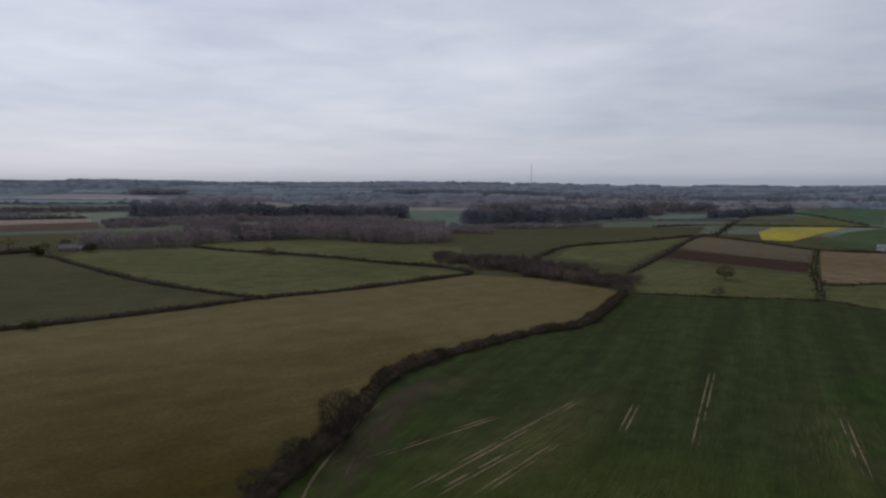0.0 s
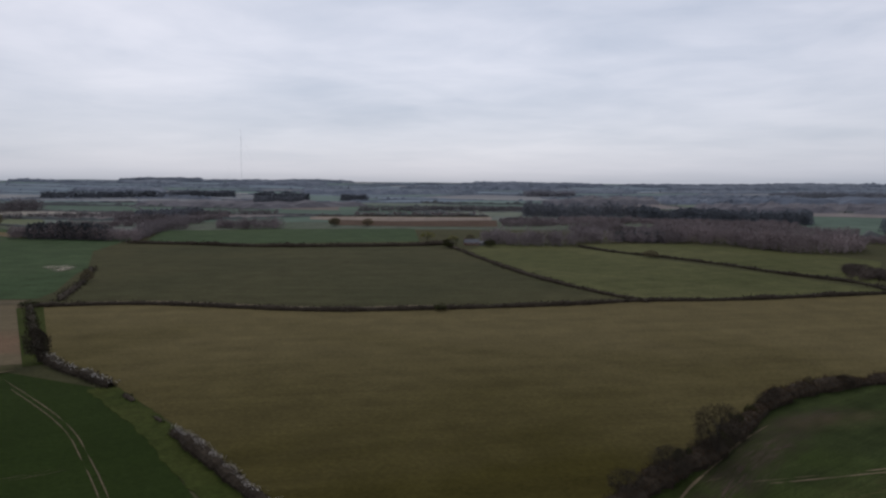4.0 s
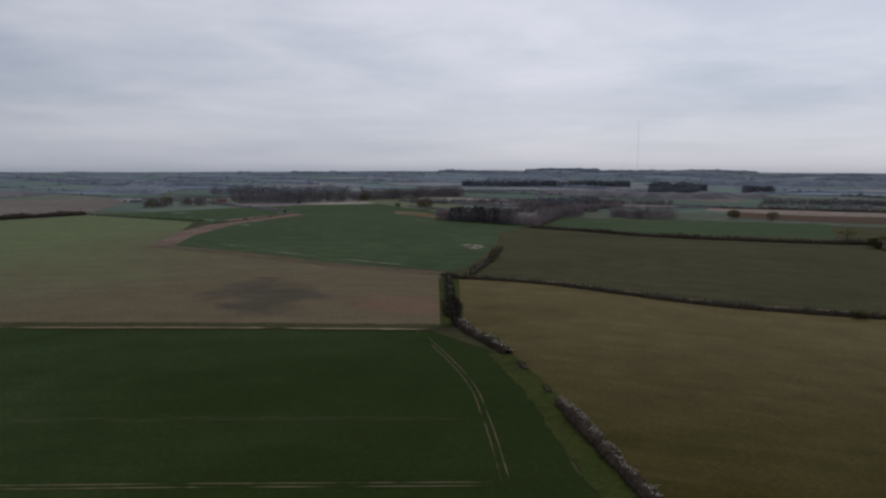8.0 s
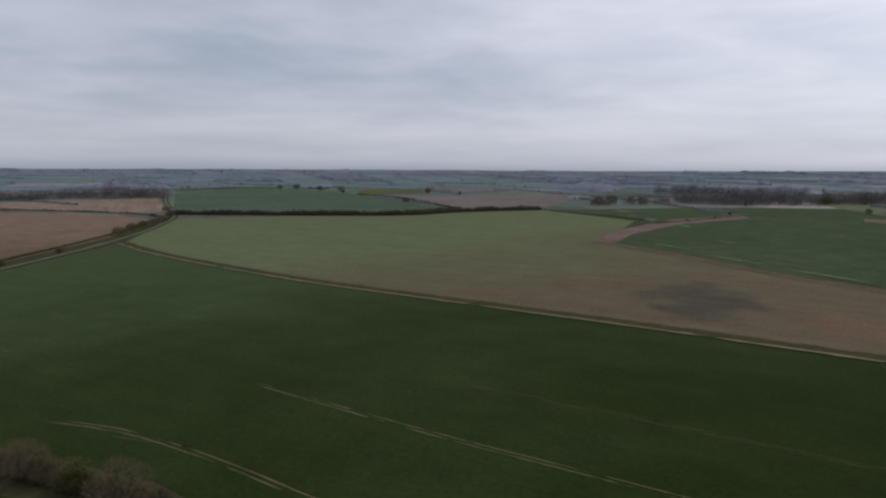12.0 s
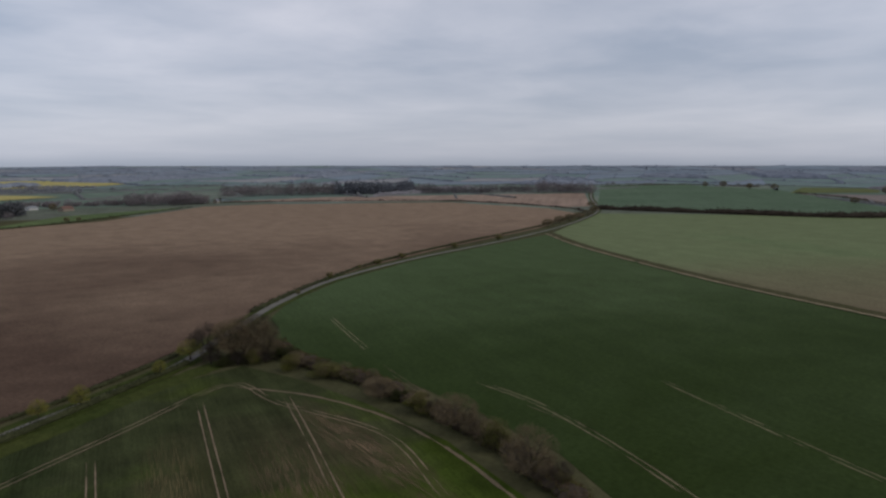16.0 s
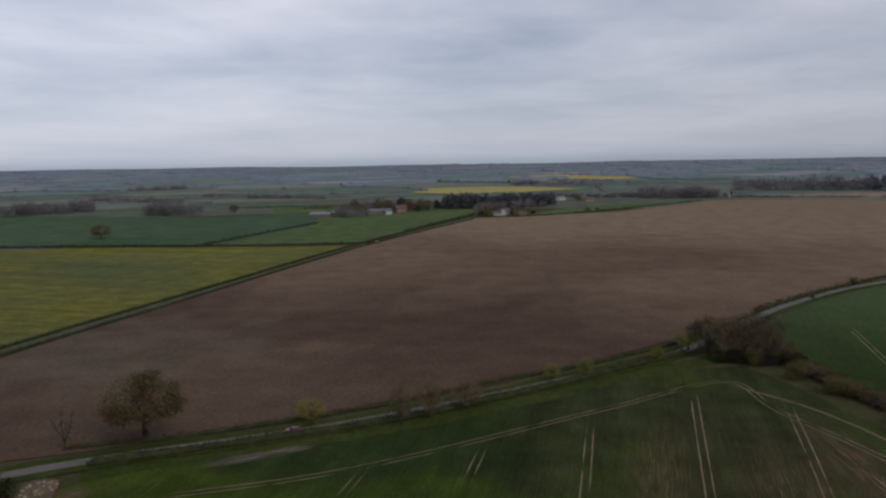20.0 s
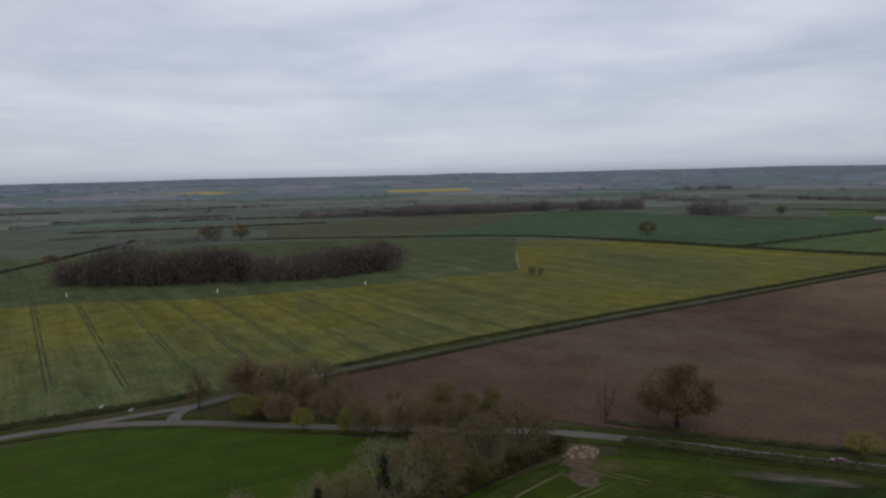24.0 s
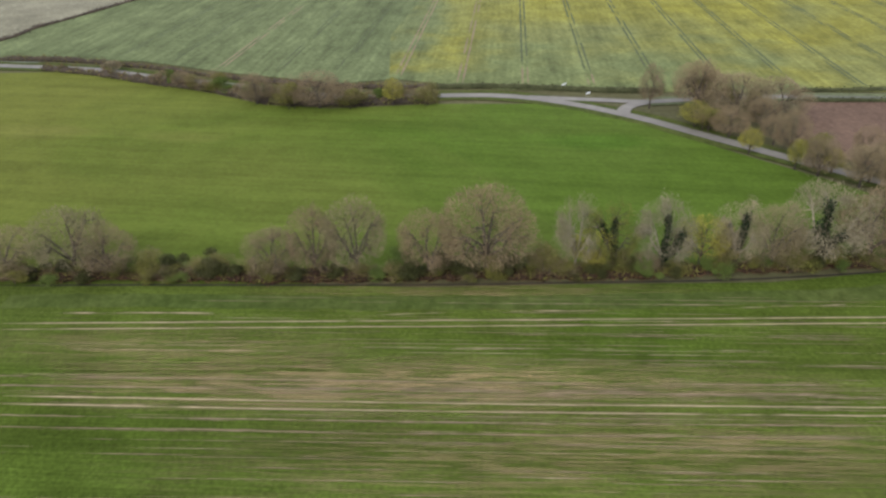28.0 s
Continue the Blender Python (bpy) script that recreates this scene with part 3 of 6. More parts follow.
field("pasture_field", [(62, -780), (70, -1130), (-40, -1170), (-190, -1040), (-260, -1000), (-225, -905), (-195, -895), (-124, -846), (5, -811)], green_pasture, "green pasture round a farmstead", 0.045)
field("pasture_field", [(-228, -824), (-375, -965), (-585, -1010), (-360, -870)], green_pasture, "narrow green paddock beside a white cottage", 0.2)
RAPE = [(312, -622), (199, -632), (83, -600), (15, -578), (-26, -582), (71, -380), (124, -272), (163, -180), (182, -133), (193, -112), (201, -94), (226, -65), (285, -84),
        (429, -162), (389, -213), (319, -261), (260, -342), (212, -424)]
rape_field = field("rape_field", RAPE, rape_bloom, "rape just coming into yellow flower with dark tramlines", 0.06)
east_field = field("wheat_field", [(212, -424), (312, -622), (320, -638), (448, -592), (572, -506), (626, -343), (832, -268), (560, 40), (360, 130), (308, 62), (282, 12), (255, -15), (227, -48),
                      (225, -65), (429, -162), (389, -213), (319, -261), (260, -342)], wheat_east, "grey-green crop beside flowering rape", 0.05)
field("fallow_field", [(326, 77), (343, 63), (358, 56), (375, 42), (410, 16), (470, -27), (640, -40), (600, 60), (420, 160)], soil_or_crop(
    "pale_east_fallow", (0.110, 0.104, 0.070), (0.126, 0.118, 0.082), broad=0.006, seed=32.0), "pale grey-tan fallow beyond a low hedge", 0.09)
MEADOW = [(330, 150), (285, 59), (275, 31), (256, 13), (231, -9), (214, -22), (203, -40), (195, -71), (184, -98), (167, -113), (137, -124), (111, -134), (92, -140), (76, -136),
          (78, -116), (90, -78), (102, -44), (118, 0), (133, 38), (180, 150)]
field("meadow", MEADOW, meadow, "lush bright green meadow between a hedge and a road", 0.05)
field("wheat_field", [(442, -604), (328, -661), (209, -653), (86, -618), (135, -950), (435, -1090), (475, -970), (419, -715)], wheat_far, "blue-green wheat behind a hedge", 0.06)
field("wheat_field", [(86, -618), (5, -796), (0, -1010), (135, -950)], wheat_far, "green wheat near a farmstead", 0.07)
field("fallow_field", [(680, -645), (665, -910), (470, -985), (431, -737), (446, -609), (581, -548)], soil_or_crop(
    "bleached_grass", (0.080, 0.082, 0.050), (0.070, 0.072, 0.042), broad=0.006, seed=20.0), "bleached pale grass field", 0.06)
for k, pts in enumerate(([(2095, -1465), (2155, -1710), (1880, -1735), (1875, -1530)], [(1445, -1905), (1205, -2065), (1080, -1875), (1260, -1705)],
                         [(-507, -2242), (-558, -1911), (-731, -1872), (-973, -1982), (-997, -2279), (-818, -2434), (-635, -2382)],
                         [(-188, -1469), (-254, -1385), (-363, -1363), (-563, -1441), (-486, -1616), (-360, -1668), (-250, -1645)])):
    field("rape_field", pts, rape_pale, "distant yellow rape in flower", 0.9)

# ---------------------------------------------------------------- roads
tarmac = plain_mat("worn_grey_tarmac", (0.094, 0.087, 0.075), (0.122, 0.113, 0.098), 0.35, 0.85, 0.15)
ROAD = [(-1755, -940), (-1265, -680), (-955, -500), (-785, -431), (-670, -395), (-565, -371), (-487, -357), (-371, -340), (-274, -314), (-211, -282), (-180, -261),
        (-147, -237), (-119, -217), (-81, -201), (-31, -183), (9, -172), (46, -166), (70, -160), (89, -152), (121, -137), (144, -127), (164, -118), (181, -107), (193, -95),
        (200, -81), (205, -66), (212, -48), (228, -28), (244, -9), (262, 12), (277, 28), (290, 50), (310, 85), (350, 150)]
road_line = smooth_line(ROAD, 6)


def lay(name, line, width, lift, mat, label, category, ragged=0.05, gaps=0.0):
    v, f = strip_mesh(line, width, lift, ragged, gaps)
    return tagged(link(name, v, f, mat), label, category, kind="structure")


lay("grass_verge", road_line, 10.0, 0.26, verge, "rough grass verge on both sides of a road", "verge", 0.12)
lay("road", road_line, 3.9, 0.29, tarmac, "narrow grey tarmac country road", "road")
SPUR = [(190.5, -99), (184, -110), (178.5, -120), (173, -130), (168, -150), (160, -175), (142, -214), (107, -297), (70, -371), (-30, -570), (-181, -830)]
lane_grass = soil_or_crop("pale_lane_grass", (0.062, 0.072, 0.036), (0.076, 0.084, 0.044), (0.11, 0.10, 0.07), 0.3, broad=0.03, seed=29.0)
lay("grass_verge", smooth_line(SPUR[3:], 8), 7.5, 0.27, lane_grass, "grass verge inside a pair of clipped hedges", "verge", 0.08)
lay("road", smooth_line(SPUR[:6], 3), 3.4, 0.30, tarmac, "single-track lane leaving the junction", "road")
lay("lane", smooth_line(SPUR[5:], 8), 2.4, 0.31, plain_mat("mossy_lane_surface", (0.050, 0.054, 0.036), (0.070, 0.072, 0.052), 0.5, 0.95), "mossy single-track lane between two hedges", "lane")
lay("road", smooth_line([(166, -117.2), (169.6, -119.6), (171.8, -123.5), (173, -130)], 1.5), 3.8, 0.32, tarmac, "short slip of the road junction", "road")


# ---------------------------------------------------------------- wheel tracks, headlands and bare places
def tramline(owner, line, mat, gauge=1.7, width=0.45, gaps=0.15, ragged=0.35):
    """A pair of wheel tracks along a line, each a part of its field."""
    pts = smooth_line(line, 2.5)
    nrm = sides(pts)
    lift = owner.data.vertices[0].co.z + 0.035
    rnd = random.Random(int(abs(line[0][0] * 11 + line[0][1] * 5)))
    for side in (-0.5, 0.5):
        v, f = strip_mesh([p + s * gauge * side for p, s in zip(pts, nrm)], width, lift, ragged, gaps, rnd)
        ob = link("wheel_track", v, f, mat)
        ob.parent = owner
        ob["label"] = "bare tan wheel track"


def inside(p, poly):
    hit = False
    for (x0, y0), (x1, y1) in zip(poly, poly[1:] + poly[:1]):
        if (y0 > p[1]) != (y1 > p[1]) and p[0] < (x1 - x0) * (p[1] - y0) / (y1 - y0) + x0:
            hit = not hit
    return hit


def clipped(origin, turn, length, poly, step=6.0):
    """The longest run of a straight line that lies inside an outline."""
    d = Vector((math.cos(radians(turn)), math.sin(radians(turn))))
    best, run = [], []
    for k in range(int(-length / step), int(length / step)):
        p = Vector(origin) + d * k * step
        if inside(p, poly):
            run.append((p.x, p.y))
        else:
            best, run = (run, []) if len(run) > len(best) else (best, [])
    best = run if len(run) > len(best) else best
    return [best[0], best[len(best) // 2], best[-1]] if len(best) > 3 else None


for line in ([(116, 36), (90, -32), (64, -100), (49, -140)], [(96, 33), (71.5, -25), (48.5, -81), (33, -119), (26, -136)], [(60, -2), (41, -45), (20.5, -89), (8, -118)]):
    tramline(near_field, line, bare, 1.65, 0.27, 0.06)
for line in ([(-104, -177), (-89, -147), (-74, -117), (-55, -80)], [(-66, -160), (-50, -123), (-38, -95)], [(-124, -163), (-107, -131), (-90, -100), (-75, -70)], [(-36, -152), (-28, -134)],
             [(36, -142), (-7, -148), (-74, -171), (-119, -186), (-119, -160), (-122, -120), (-106, -86)], [(56, -143), (36, -142)], [(-8, -147), (-2, -134)]):
    tramline(near_field, line, bare_red, 1.8, 0.30, 0.25)
for line in ([(-19, 170), (18, 204)], [(-7, 152), (44, 219)], [(7, 149), (31, 182)], [(50, 190), (61, 215)], [(67, 180), (82, 214), (99, 252)], [(119, 203), (101, 160)], [(-2, 150), (22, 180)]):
    tramline(near_field, line, bare_red, 1.7, 0.40, 0.3)
for line, mat, w in (([(-211, -84), (-178, -26), (-155, 19), (-124, 79)], bare, 0.40), ([(-172, -128), (-166, -100), (-152, -70), (-136, -42), (-118, -8)], bare, 0.45),
                     ([(-270, 131), (-198, 114), (-160, 99), (-122, 81)], bare_dull, 0.4), ([(-220, -19), (-193, 36), (-162, 95)], bare_dull, 0.25), ([(-205, -238), (-173, -177)], bare, 0.4),
                     ([(-166, -112), (-159, -84), (-140, -48)], bare_dull, 0.4), ([(-165, -165), (-150, -128)], bare_dull, 0.3), ([(-300, 40), (-220, 180 - 50)], bare_dull, 0.0)):
    if w:
        tramline(green_field, line, mat, 1.8, w * 0.72, 0.3)
EAST = [(212, -424), (312, -622), (320, -638), (448, -592), (572, -506), (626, -343), (832, -268), (560, 40), (360, 130), (308, 62), (282, 12), (255, -15), (227, -48), (225, -65),
        (429, -162), (389, -213), (319, -261), (260, -342)]
for k in range(-5, 22):
    at = (226 - 9.3 * k, -67 - 19.3 * k)
    if k >= 0:
        run = clipped((at[0] + 60, at[1] - 30), -26, 400, RAPE)
        if run:
            if 1 < k < 7:  # bare ends by the road
                end = (run[0][0] + 0.899 * (14 + 4 * k % 11), run[0][1] - 0.438 * (14 + 4 * k % 11))
                tramline(rape_field, [run[0], end], bare_dull, 1.8, 0.8, 0.3)
                run = [end, run[1], run[2]]
            tramline(rape_field, run, rut_green if k > 1 else bare_dull, 1.8, 0.75 if k > 1 else 0.6, 0.2)
    else:
        run = clipped((at[0] + 60, at[1] - 30), -26, 60, EAST)
        if run:
            tramline(east_field, run, rut_green if k % 3 else bare_dull, 1.8, 0.6, 0.25)
for off, w in ((-3.0, 0.26), (-5.1, 0.22), (3.1, 0.2), (5.3, 0.16)):
    v, f = strip_mesh(smooth_line([(99 - off * 0.92, 40 + off * 0.39), (73 - off * 0.92, -22 + off * 0.39), (50 - off * 0.92, -78 + off * 0.39)], 1.5), w, 0.108, 0.5, 0.2, random.Random(int(off * 10)))
    ob = link("wheel_track", v, f, bare_dull)
    ob.parent = near_field
    ob["label"] = "faint bare tan wheel track"
# thin drill-row streaks of bare soil between the wheel tracks
rnd = random.Random(5)
heading = Vector((math.cos(radians(67.5)), math.sin(radians(67.5))))
across = Vector((heading.y, -heading.x))
for k in range(120):
    c = rnd.choice((rnd.gauss(77, 4), rnd.gauss(76, 7), rnd.gauss(93, 5), rnd.gauss(58, 9), rnd.uniform(30, 108)))
    a = rnd.gauss(-10, 32) if c < 84 else rnd.gauss(-20, 30)
    p = heading * a + across * c
    run = rnd.uniform(30, 130)
    v, f = strip_mesh(smooth_line([tuple(p - heading * run / 2), tuple(p), tuple(p + heading * run / 2)], 1.5), rnd.uniform(0.05, 0.12), 0.112 + 0.0002 * k, 0.7, 0.36, rnd)
    ob = link("bare_streak", v, f, bare_dull if k % 7 else bare)
    ob.parent = near_field
for k in range(20):
    p = Vector((rnd.gauss(22, 20), rnd.gauss(176, 18)))
    if not inside(p, NEAR):
        continue
    d = Vector((math.cos(radians(54)), math.sin(radians(54))))
    run = rnd.uniform(4, 16)
    v, f = strip_mesh(smooth_line([tuple(p - d * run / 2), tuple(p), tuple(p + d * run / 2)], 1.5), rnd.uniform(0.15, 0.35), 0.112 + 0.0004 * k, 0.6, 0.5, rnd)
    ob = link("bare_streak", v, f, bare_dull)
    ob.parent = near_field


def patch(outline, mat, label, lift=0.42, seed=1, name="bare_patch", fray=0.5):
    """A worn place with an uneven outline."""
    r = random.Random(seed)
    pts = smooth_line(list(outline) + [outline[0]], 1.5)[:-1]
    return field(name, [(p.x + r.uniform(-fray, fray), p.y + r.uniform(-fray, fray)) for p in pts], mat, label, lift, category="bare soil")


def thin_place(x, y, along, across_m, turn, amount, k, red=False, chalk=False, rise=0.9, tone=None):
    """A stretch of thin crop on the near field where the soil shows through."""
    a, c = ((0.120, 0.080, 0.046), (0.170, 0.118, 0.070)) if red else ((0.150, 0.112, 0.050), (0.215, 0.165, 0.080))
    if chalk:
        a, c = ((0.26, 0.22, 0.17), (0.42, 0.37, 0.30)) if rise > 0.5 else ((0.15, 0.122, 0.100), (0.235, 0.195, 0.162))
    if tone:
        a, c = tone
    d = Vector((math.cos(radians(turn)), math.sin(radians(turn))))
    s = Vector((-d.y, d.x))
    pts = [Vector((x, y)) + d * math.cos(2 * math.pi * q / 24) * along + s * math.sin(2 * math.pi * q / 24) * across_m for q in range(24)]
    field("bare_patch", [(p.x, p.y) for p in pts], thin_soil("thin_crop_soil", a, c, amount, turn, (x, y), (along, across_m)), "thin place in wheat where tan soil shows", 0.08 + 0.001 * k - 0.004 * (len(laid) + 1) + (rise if chalk else 0.0), category="bare soil")


patch([(64.7, -155.7), (62.7, -157.7), (58.6, -153.3), (55.9, -148.1), (56.2, -144.5), (52.9, -141.5), (50.6, -137.9), (52.0, -135.5), (55.1, -135.3), (59.0, -136.4), (62.6, -138.1), (62.6, -143.6), (61.9, -147.7)], plain_mat("trampled_gateway_soil", (0.044, 0.036, 0.020), (0.118, 0.088, 0.056), 0.7, 0.95, 0.5), "trampled tan soil at a field gateway", 0.085 - 0.004 * (len(laid) + 1), 3, fray=1.3)
lay("wheel_track", smooth_line([(-31, 140), (-30, 160), (-27, 180), (-24, 198), (-19, 216)], 1.5), 0.6, 0.118, bare_dull, "pale worn line beside a bare strip", "track", 0.4, 0.15)
LAYBY = ((17, -158.5, 15, 3.2, 14), (10, -160.5, 9, 2.6, 14))
for k, place in enumerate(((76, -28, 66, 7, 67.5, 0.9), (95, -42, 48, 6, 67.5, 0.6), (58, -30, 60, 10, 67.5, 0.4), (100, 10, 40, 7, 67.5, 0.5), (84, -5, 46, 8, 67.5, 0.6), (50, -60, 40, 7, 67.5, 0.5),
                           (20, 178, 42, 22, 54, 0.4), (40, 205, 36, 16, 54, 0.25), (-4, 230, 30, 9, 45, 0.5, True), (-113, -118, 46, 9, 75, 0.9, True),
                           (-90, -112, 40, 14, 63, 0.6, True), (-70, -130, 40, 10, 63, 0.4), (30, 120, 60, 30, 60, 0.4), (54, -147, 10, 5, 20, 1.0, True), (110, 190, 60, 18, 66, 0.3))):
    thin_place(*place[:6], k, len(place) > 6)
for k, place in enumerate(((-22, 168, 34, 9, 82, 1.0), (-17, 200, 34, 10, 74, 1.0), (-8, 232, 22, 7, 60, 0.9))):
    thin_place(*place, 16 + k, tone=((0.048, 0.034, 0.025), (0.084, 0.060, 0.042)))
lay("wheel_track", smooth_line([(-119, -183), (-129, -158), (-131, -130), (-126, -104), (-116, -78), (-104, -52)], 2), 1.0, 0.118, bare_dull, "pale worn track along the field edge", "track", 0.4, 0.1)
lay("grass_margin", smooth_line([(124, 36), (113, 8), (102, -18), (93, -41), (85, -62), (77, -85), (71, -104), (66, -128), (60, -142)], 3), 4.2, 0.10, soil_or_crop(
    "bright_margin_grass", (0.034, 0.048, 0.011), (0.044, 0.055, 0.015), (0.085, 0.062, 0.044), 0.4, broad=0.03, seed=21.0), "bright green grass margin below a hedge", "verge", 0.15)
lay("wheel_track", smooth_line([(120, 36), (109, 8), (98, -18), (90, -41), (82, -62), (74, -85), (68, -104), (63, -128), (60, -139)], 2), 0.4, 0.125, bare, "pale worn line along a field margin", "track", 0.5, 0.5)
for k, (x, y, a, b, turn) in enumerate(LAYBY):
    thin_place(x, y, a, b, turn, 1.0, 30 + k, chalk=True, rise=0.2)
for k, (x, y, a, b, much) in enumerate(((-690, 190, 16, 5, 0.7), (-735, 250, 18, 5, 0.6), (-850, 420, 30, 8, 0.7), (-980, 470, 34, 9, 0.6), (-780, 330, 16, 5, 0.7), (-560, 158, 40, 4, 0.7),
                                        (-480, 196, 44, 4, 0.8), (-640, 130, 44, 4, 0.7), (-536, 322, 22, 9, 1.0), (-526, 312, 16, 8, 1.0), (-548, 318, 16, 8, 1.0))):
    thin_place(x, y, a, b, 22 if k < 5 else 28 if k < 8 else 150, much, 20 + k, chalk=True)
margin_line = [(-392, 222), (-342, 260), (-253, 292), (-200, 332)]
lay("grass_margin", smooth_line(margin_line, 5), 4.0, 0.45, bare_dull, "pale dry grass strip behind a hedge", "verge", 0.3, 0.1)
lay("wheel_track", smooth_line([(214, -430), (236, -472), (262, -522)], 5), 1.6, 0.5, bare, "pale path along the edge of a rape crop", "track", 0.3, 0.1)
baulk_grass = soil_or_crop("dull_baulk_grass", (0.046, 0.045, 0.020), (0.056, 0.051, 0.026), (0.085, 0.066, 0.044), 0.4, broad=0.03, seed=33.0)
lay("grass_margin", smooth_line([(-132, -209), (-95, -198), (-60, -184.5), (-12, -170), (22, -164.5), (54, -157)], 3), 8.0, 0.095, verge, "dark rank grass between a crop and a roadside hedge", "verge", 0.15)
BAULK = [(-267, 139), (-314, 57), (-369, -46), (-425, -146), (-521, -280), (-600, -365)]
lay("grass_baulk", smooth_line(BAULK, 6), 9.5, 0.40, baulk_grass, "dark grass baulk between two crops", "verge", 0.2)
lay("wheel_track", smooth_line([(x + 5.6, y - 2.8) for x, y in BAULK], 5), 2.6, 0.56, bare, "pale worn track beside a grass baulk", "track", 0.4, 0.15)
# flat ribbon along the ditch; its near-black colour stands for the shade there
lay("ditch", smooth_line([(130, 38), (119.5, 11), (109.5, -14), (100.5, -37), (92.5, -59), (85.5, -78), (79.5, -97), (74, -117), (68.5, -138), (64, -148)], 2), 0.5, 0.135, plain_mat(
    "ditch_shade_soil", (0.010, 0.008, 0.006), (0.018, 0.014, 0.010), 0.8, 0.9, 0.3), "narrow ditch at the foot of a hedge, coloured dark as shade", "ditch", 0.3, 0.05)
lay("grass_margin", smooth_line([(-217, 140), (-173, 126), (-140, 112), (-118, 103.5), (-100, 97)], 3), 9.0, 0.19, verge, "rank grass strip between a crop and a thorn hedge", "verge", 0.12)

# ---------------------------------------------------------------- plants: tools
bark = plant_mat("grey_brown_bark", (0.028, 0.024, 0.019), (0.051, 0.043, 0.035), 1.5)
pale_bark = plant_mat("pale_ash_bark", (0.100, 0.088, 0.062), (0.155, 0.138, 0.102), 1.5)
twig_brown = plant_mat("brown_budding_twigs", (0.086, 0.067, 0.038), (0.156, 0.121, 0.072), 0.35)
twig_grey = plant_mat("grey_twigs", (0.096, 0.079, 0.044), (0.166, 0.137, 0.080), 0.35)
twig_pale = plant_mat("pale_silver_twigs", (0.108, 0.092, 0.056), (0.180, 0.155, 0.100), 0.35)
twig_oak = plant_mat("reddish_oak_twigs", (0.086, 0.066, 0.036), (0.152, 0.118, 0.068), 0.35)
leaf_ivy = plant_mat("dark_ivy_leaves", (0.008, 0.012, 0.006), (0.022, 0.030, 0.013), 1.0, 0.6)
leaf_ever = plant_mat("dark_evergreen_leaves", (0.022, 0.026, 0.009), (0.050, 0.051, 0.018), 0.8, 0.7)
# inner hedge stems, given a dark colour for the shade inside the hedge
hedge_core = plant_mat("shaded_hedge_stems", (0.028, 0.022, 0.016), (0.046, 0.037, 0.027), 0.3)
leaf_gold = plant_mat("golden_brown_unfolding_leaves", (0.064, 0.050, 0.021), (0.112, 0.088, 0.036), 0.5)
leaf_olive = plant_mat("olive_spring_leaves", (0.054, 0.058, 0.014), (0.106, 0.104, 0.027), 0.6)
leaf_yellow = plant_mat("yellow_green_spring_leaves", (0.108, 0.104, 0.018), (0.188, 0.172, 0.036), 0.6)
leaf_green = plant_mat("fresh_green_leaves", (0.040, 0.062, 0.014), (0.080, 0.105, 0.026), 0.6)
leaf_hedge = plant_mat("clipped_hedge_leaves", (0.020, 0.024, 0.011), (0.046, 0.048, 0.022), 0.3)
twig_hedge = plant_mat("bare_hedge_twigs", (0.027, 0.022, 0.017), (0.058, 0.047, 0.034), 0.3)
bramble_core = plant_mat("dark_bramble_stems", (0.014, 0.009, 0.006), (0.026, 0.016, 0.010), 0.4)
twig_rust = plant_mat("rusty_bramble_stems", (0.046, 0.026, 0.014), (0.082, 0.050, 0.027), 0.3)
blossom = plant_mat("white_blackthorn_blossom", (0.26, 0.245, 0.22), (0.52, 0.50, 0.46), 0.5)
# wood_grey and wood_mid are lifted towards pale purple-grey to carry haze
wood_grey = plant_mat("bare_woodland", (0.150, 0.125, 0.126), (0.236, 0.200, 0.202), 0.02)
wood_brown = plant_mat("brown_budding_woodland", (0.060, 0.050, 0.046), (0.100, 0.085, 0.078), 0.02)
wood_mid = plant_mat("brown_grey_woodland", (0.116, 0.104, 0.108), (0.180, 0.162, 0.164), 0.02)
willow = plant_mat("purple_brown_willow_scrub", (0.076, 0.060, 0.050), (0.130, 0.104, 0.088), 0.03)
# conifer and farthest wood colours, paled and blued in place of haze
wood_dark = plant_mat("hazed_near_conifers", (0.066, 0.071, 0.077), (0.098, 0.104, 0.108), 0.02)
conifer_far = plant_mat("hazed_far_conifers", (0.120, 0.130, 0.148), (0.160, 0.170, 0.190), 0.02)
wood_far = plant_mat("hazed_far_bare_woods", (0.160, 0.166, 0.188), (0.226, 0.228, 0.250), 0.006)


def unit(v):
    return v / np.maximum(np.linalg.norm(v, axis=-1, keepdims=True), 1e-9)


def blades(base, way, length, width, rng):
    """Many thin tapering blades (twigs or leaves), each with three sides: arrays of roots, directions, lengths and widths."""
    k = len(base)
    side = unit(np.cross(way, rng.normal(size=(k, 3))))
    other = np.cross(way, side)
    w = (width * np.ones(k))[:, None] / 2
    tip = base + way * (length * np.ones(k))[:, None]
    v = np.stack([base + side * w, base - side * w * 0.5 + other * w * 0.87, base - side * w * 0.5 - other * w * 0.87, tip], 1).reshape(-1, 3)
    i = np.arange(k)[:, None] * 4
    f = np.concatenate([i + [[0, 1, 3]], i + [[1, 2, 3]], i + [[2, 0, 3]]])
    return v, f


def leaves(base, size, rng, flat=0.0):
    """Many small leaf sprays: one triangle each, turned every way."""
    k = len(base)
    a = unit(rng.normal(size=(k, 3)) * [1, 1, 1 - flat])
    b = unit(np.cross(a, rng.normal(size=(k, 3))))
    s = (size * rng.uniform(0.6, 1.4, k))[:, None]
    v = np.stack([base - a * s * 0.5, base + a * s * 0.5 + b * s * 0.15, base + b * s * 0.75], 1).reshape(-1, 3)
    f = np.arange(k * 3).reshape(-1, 3)
    return v, f


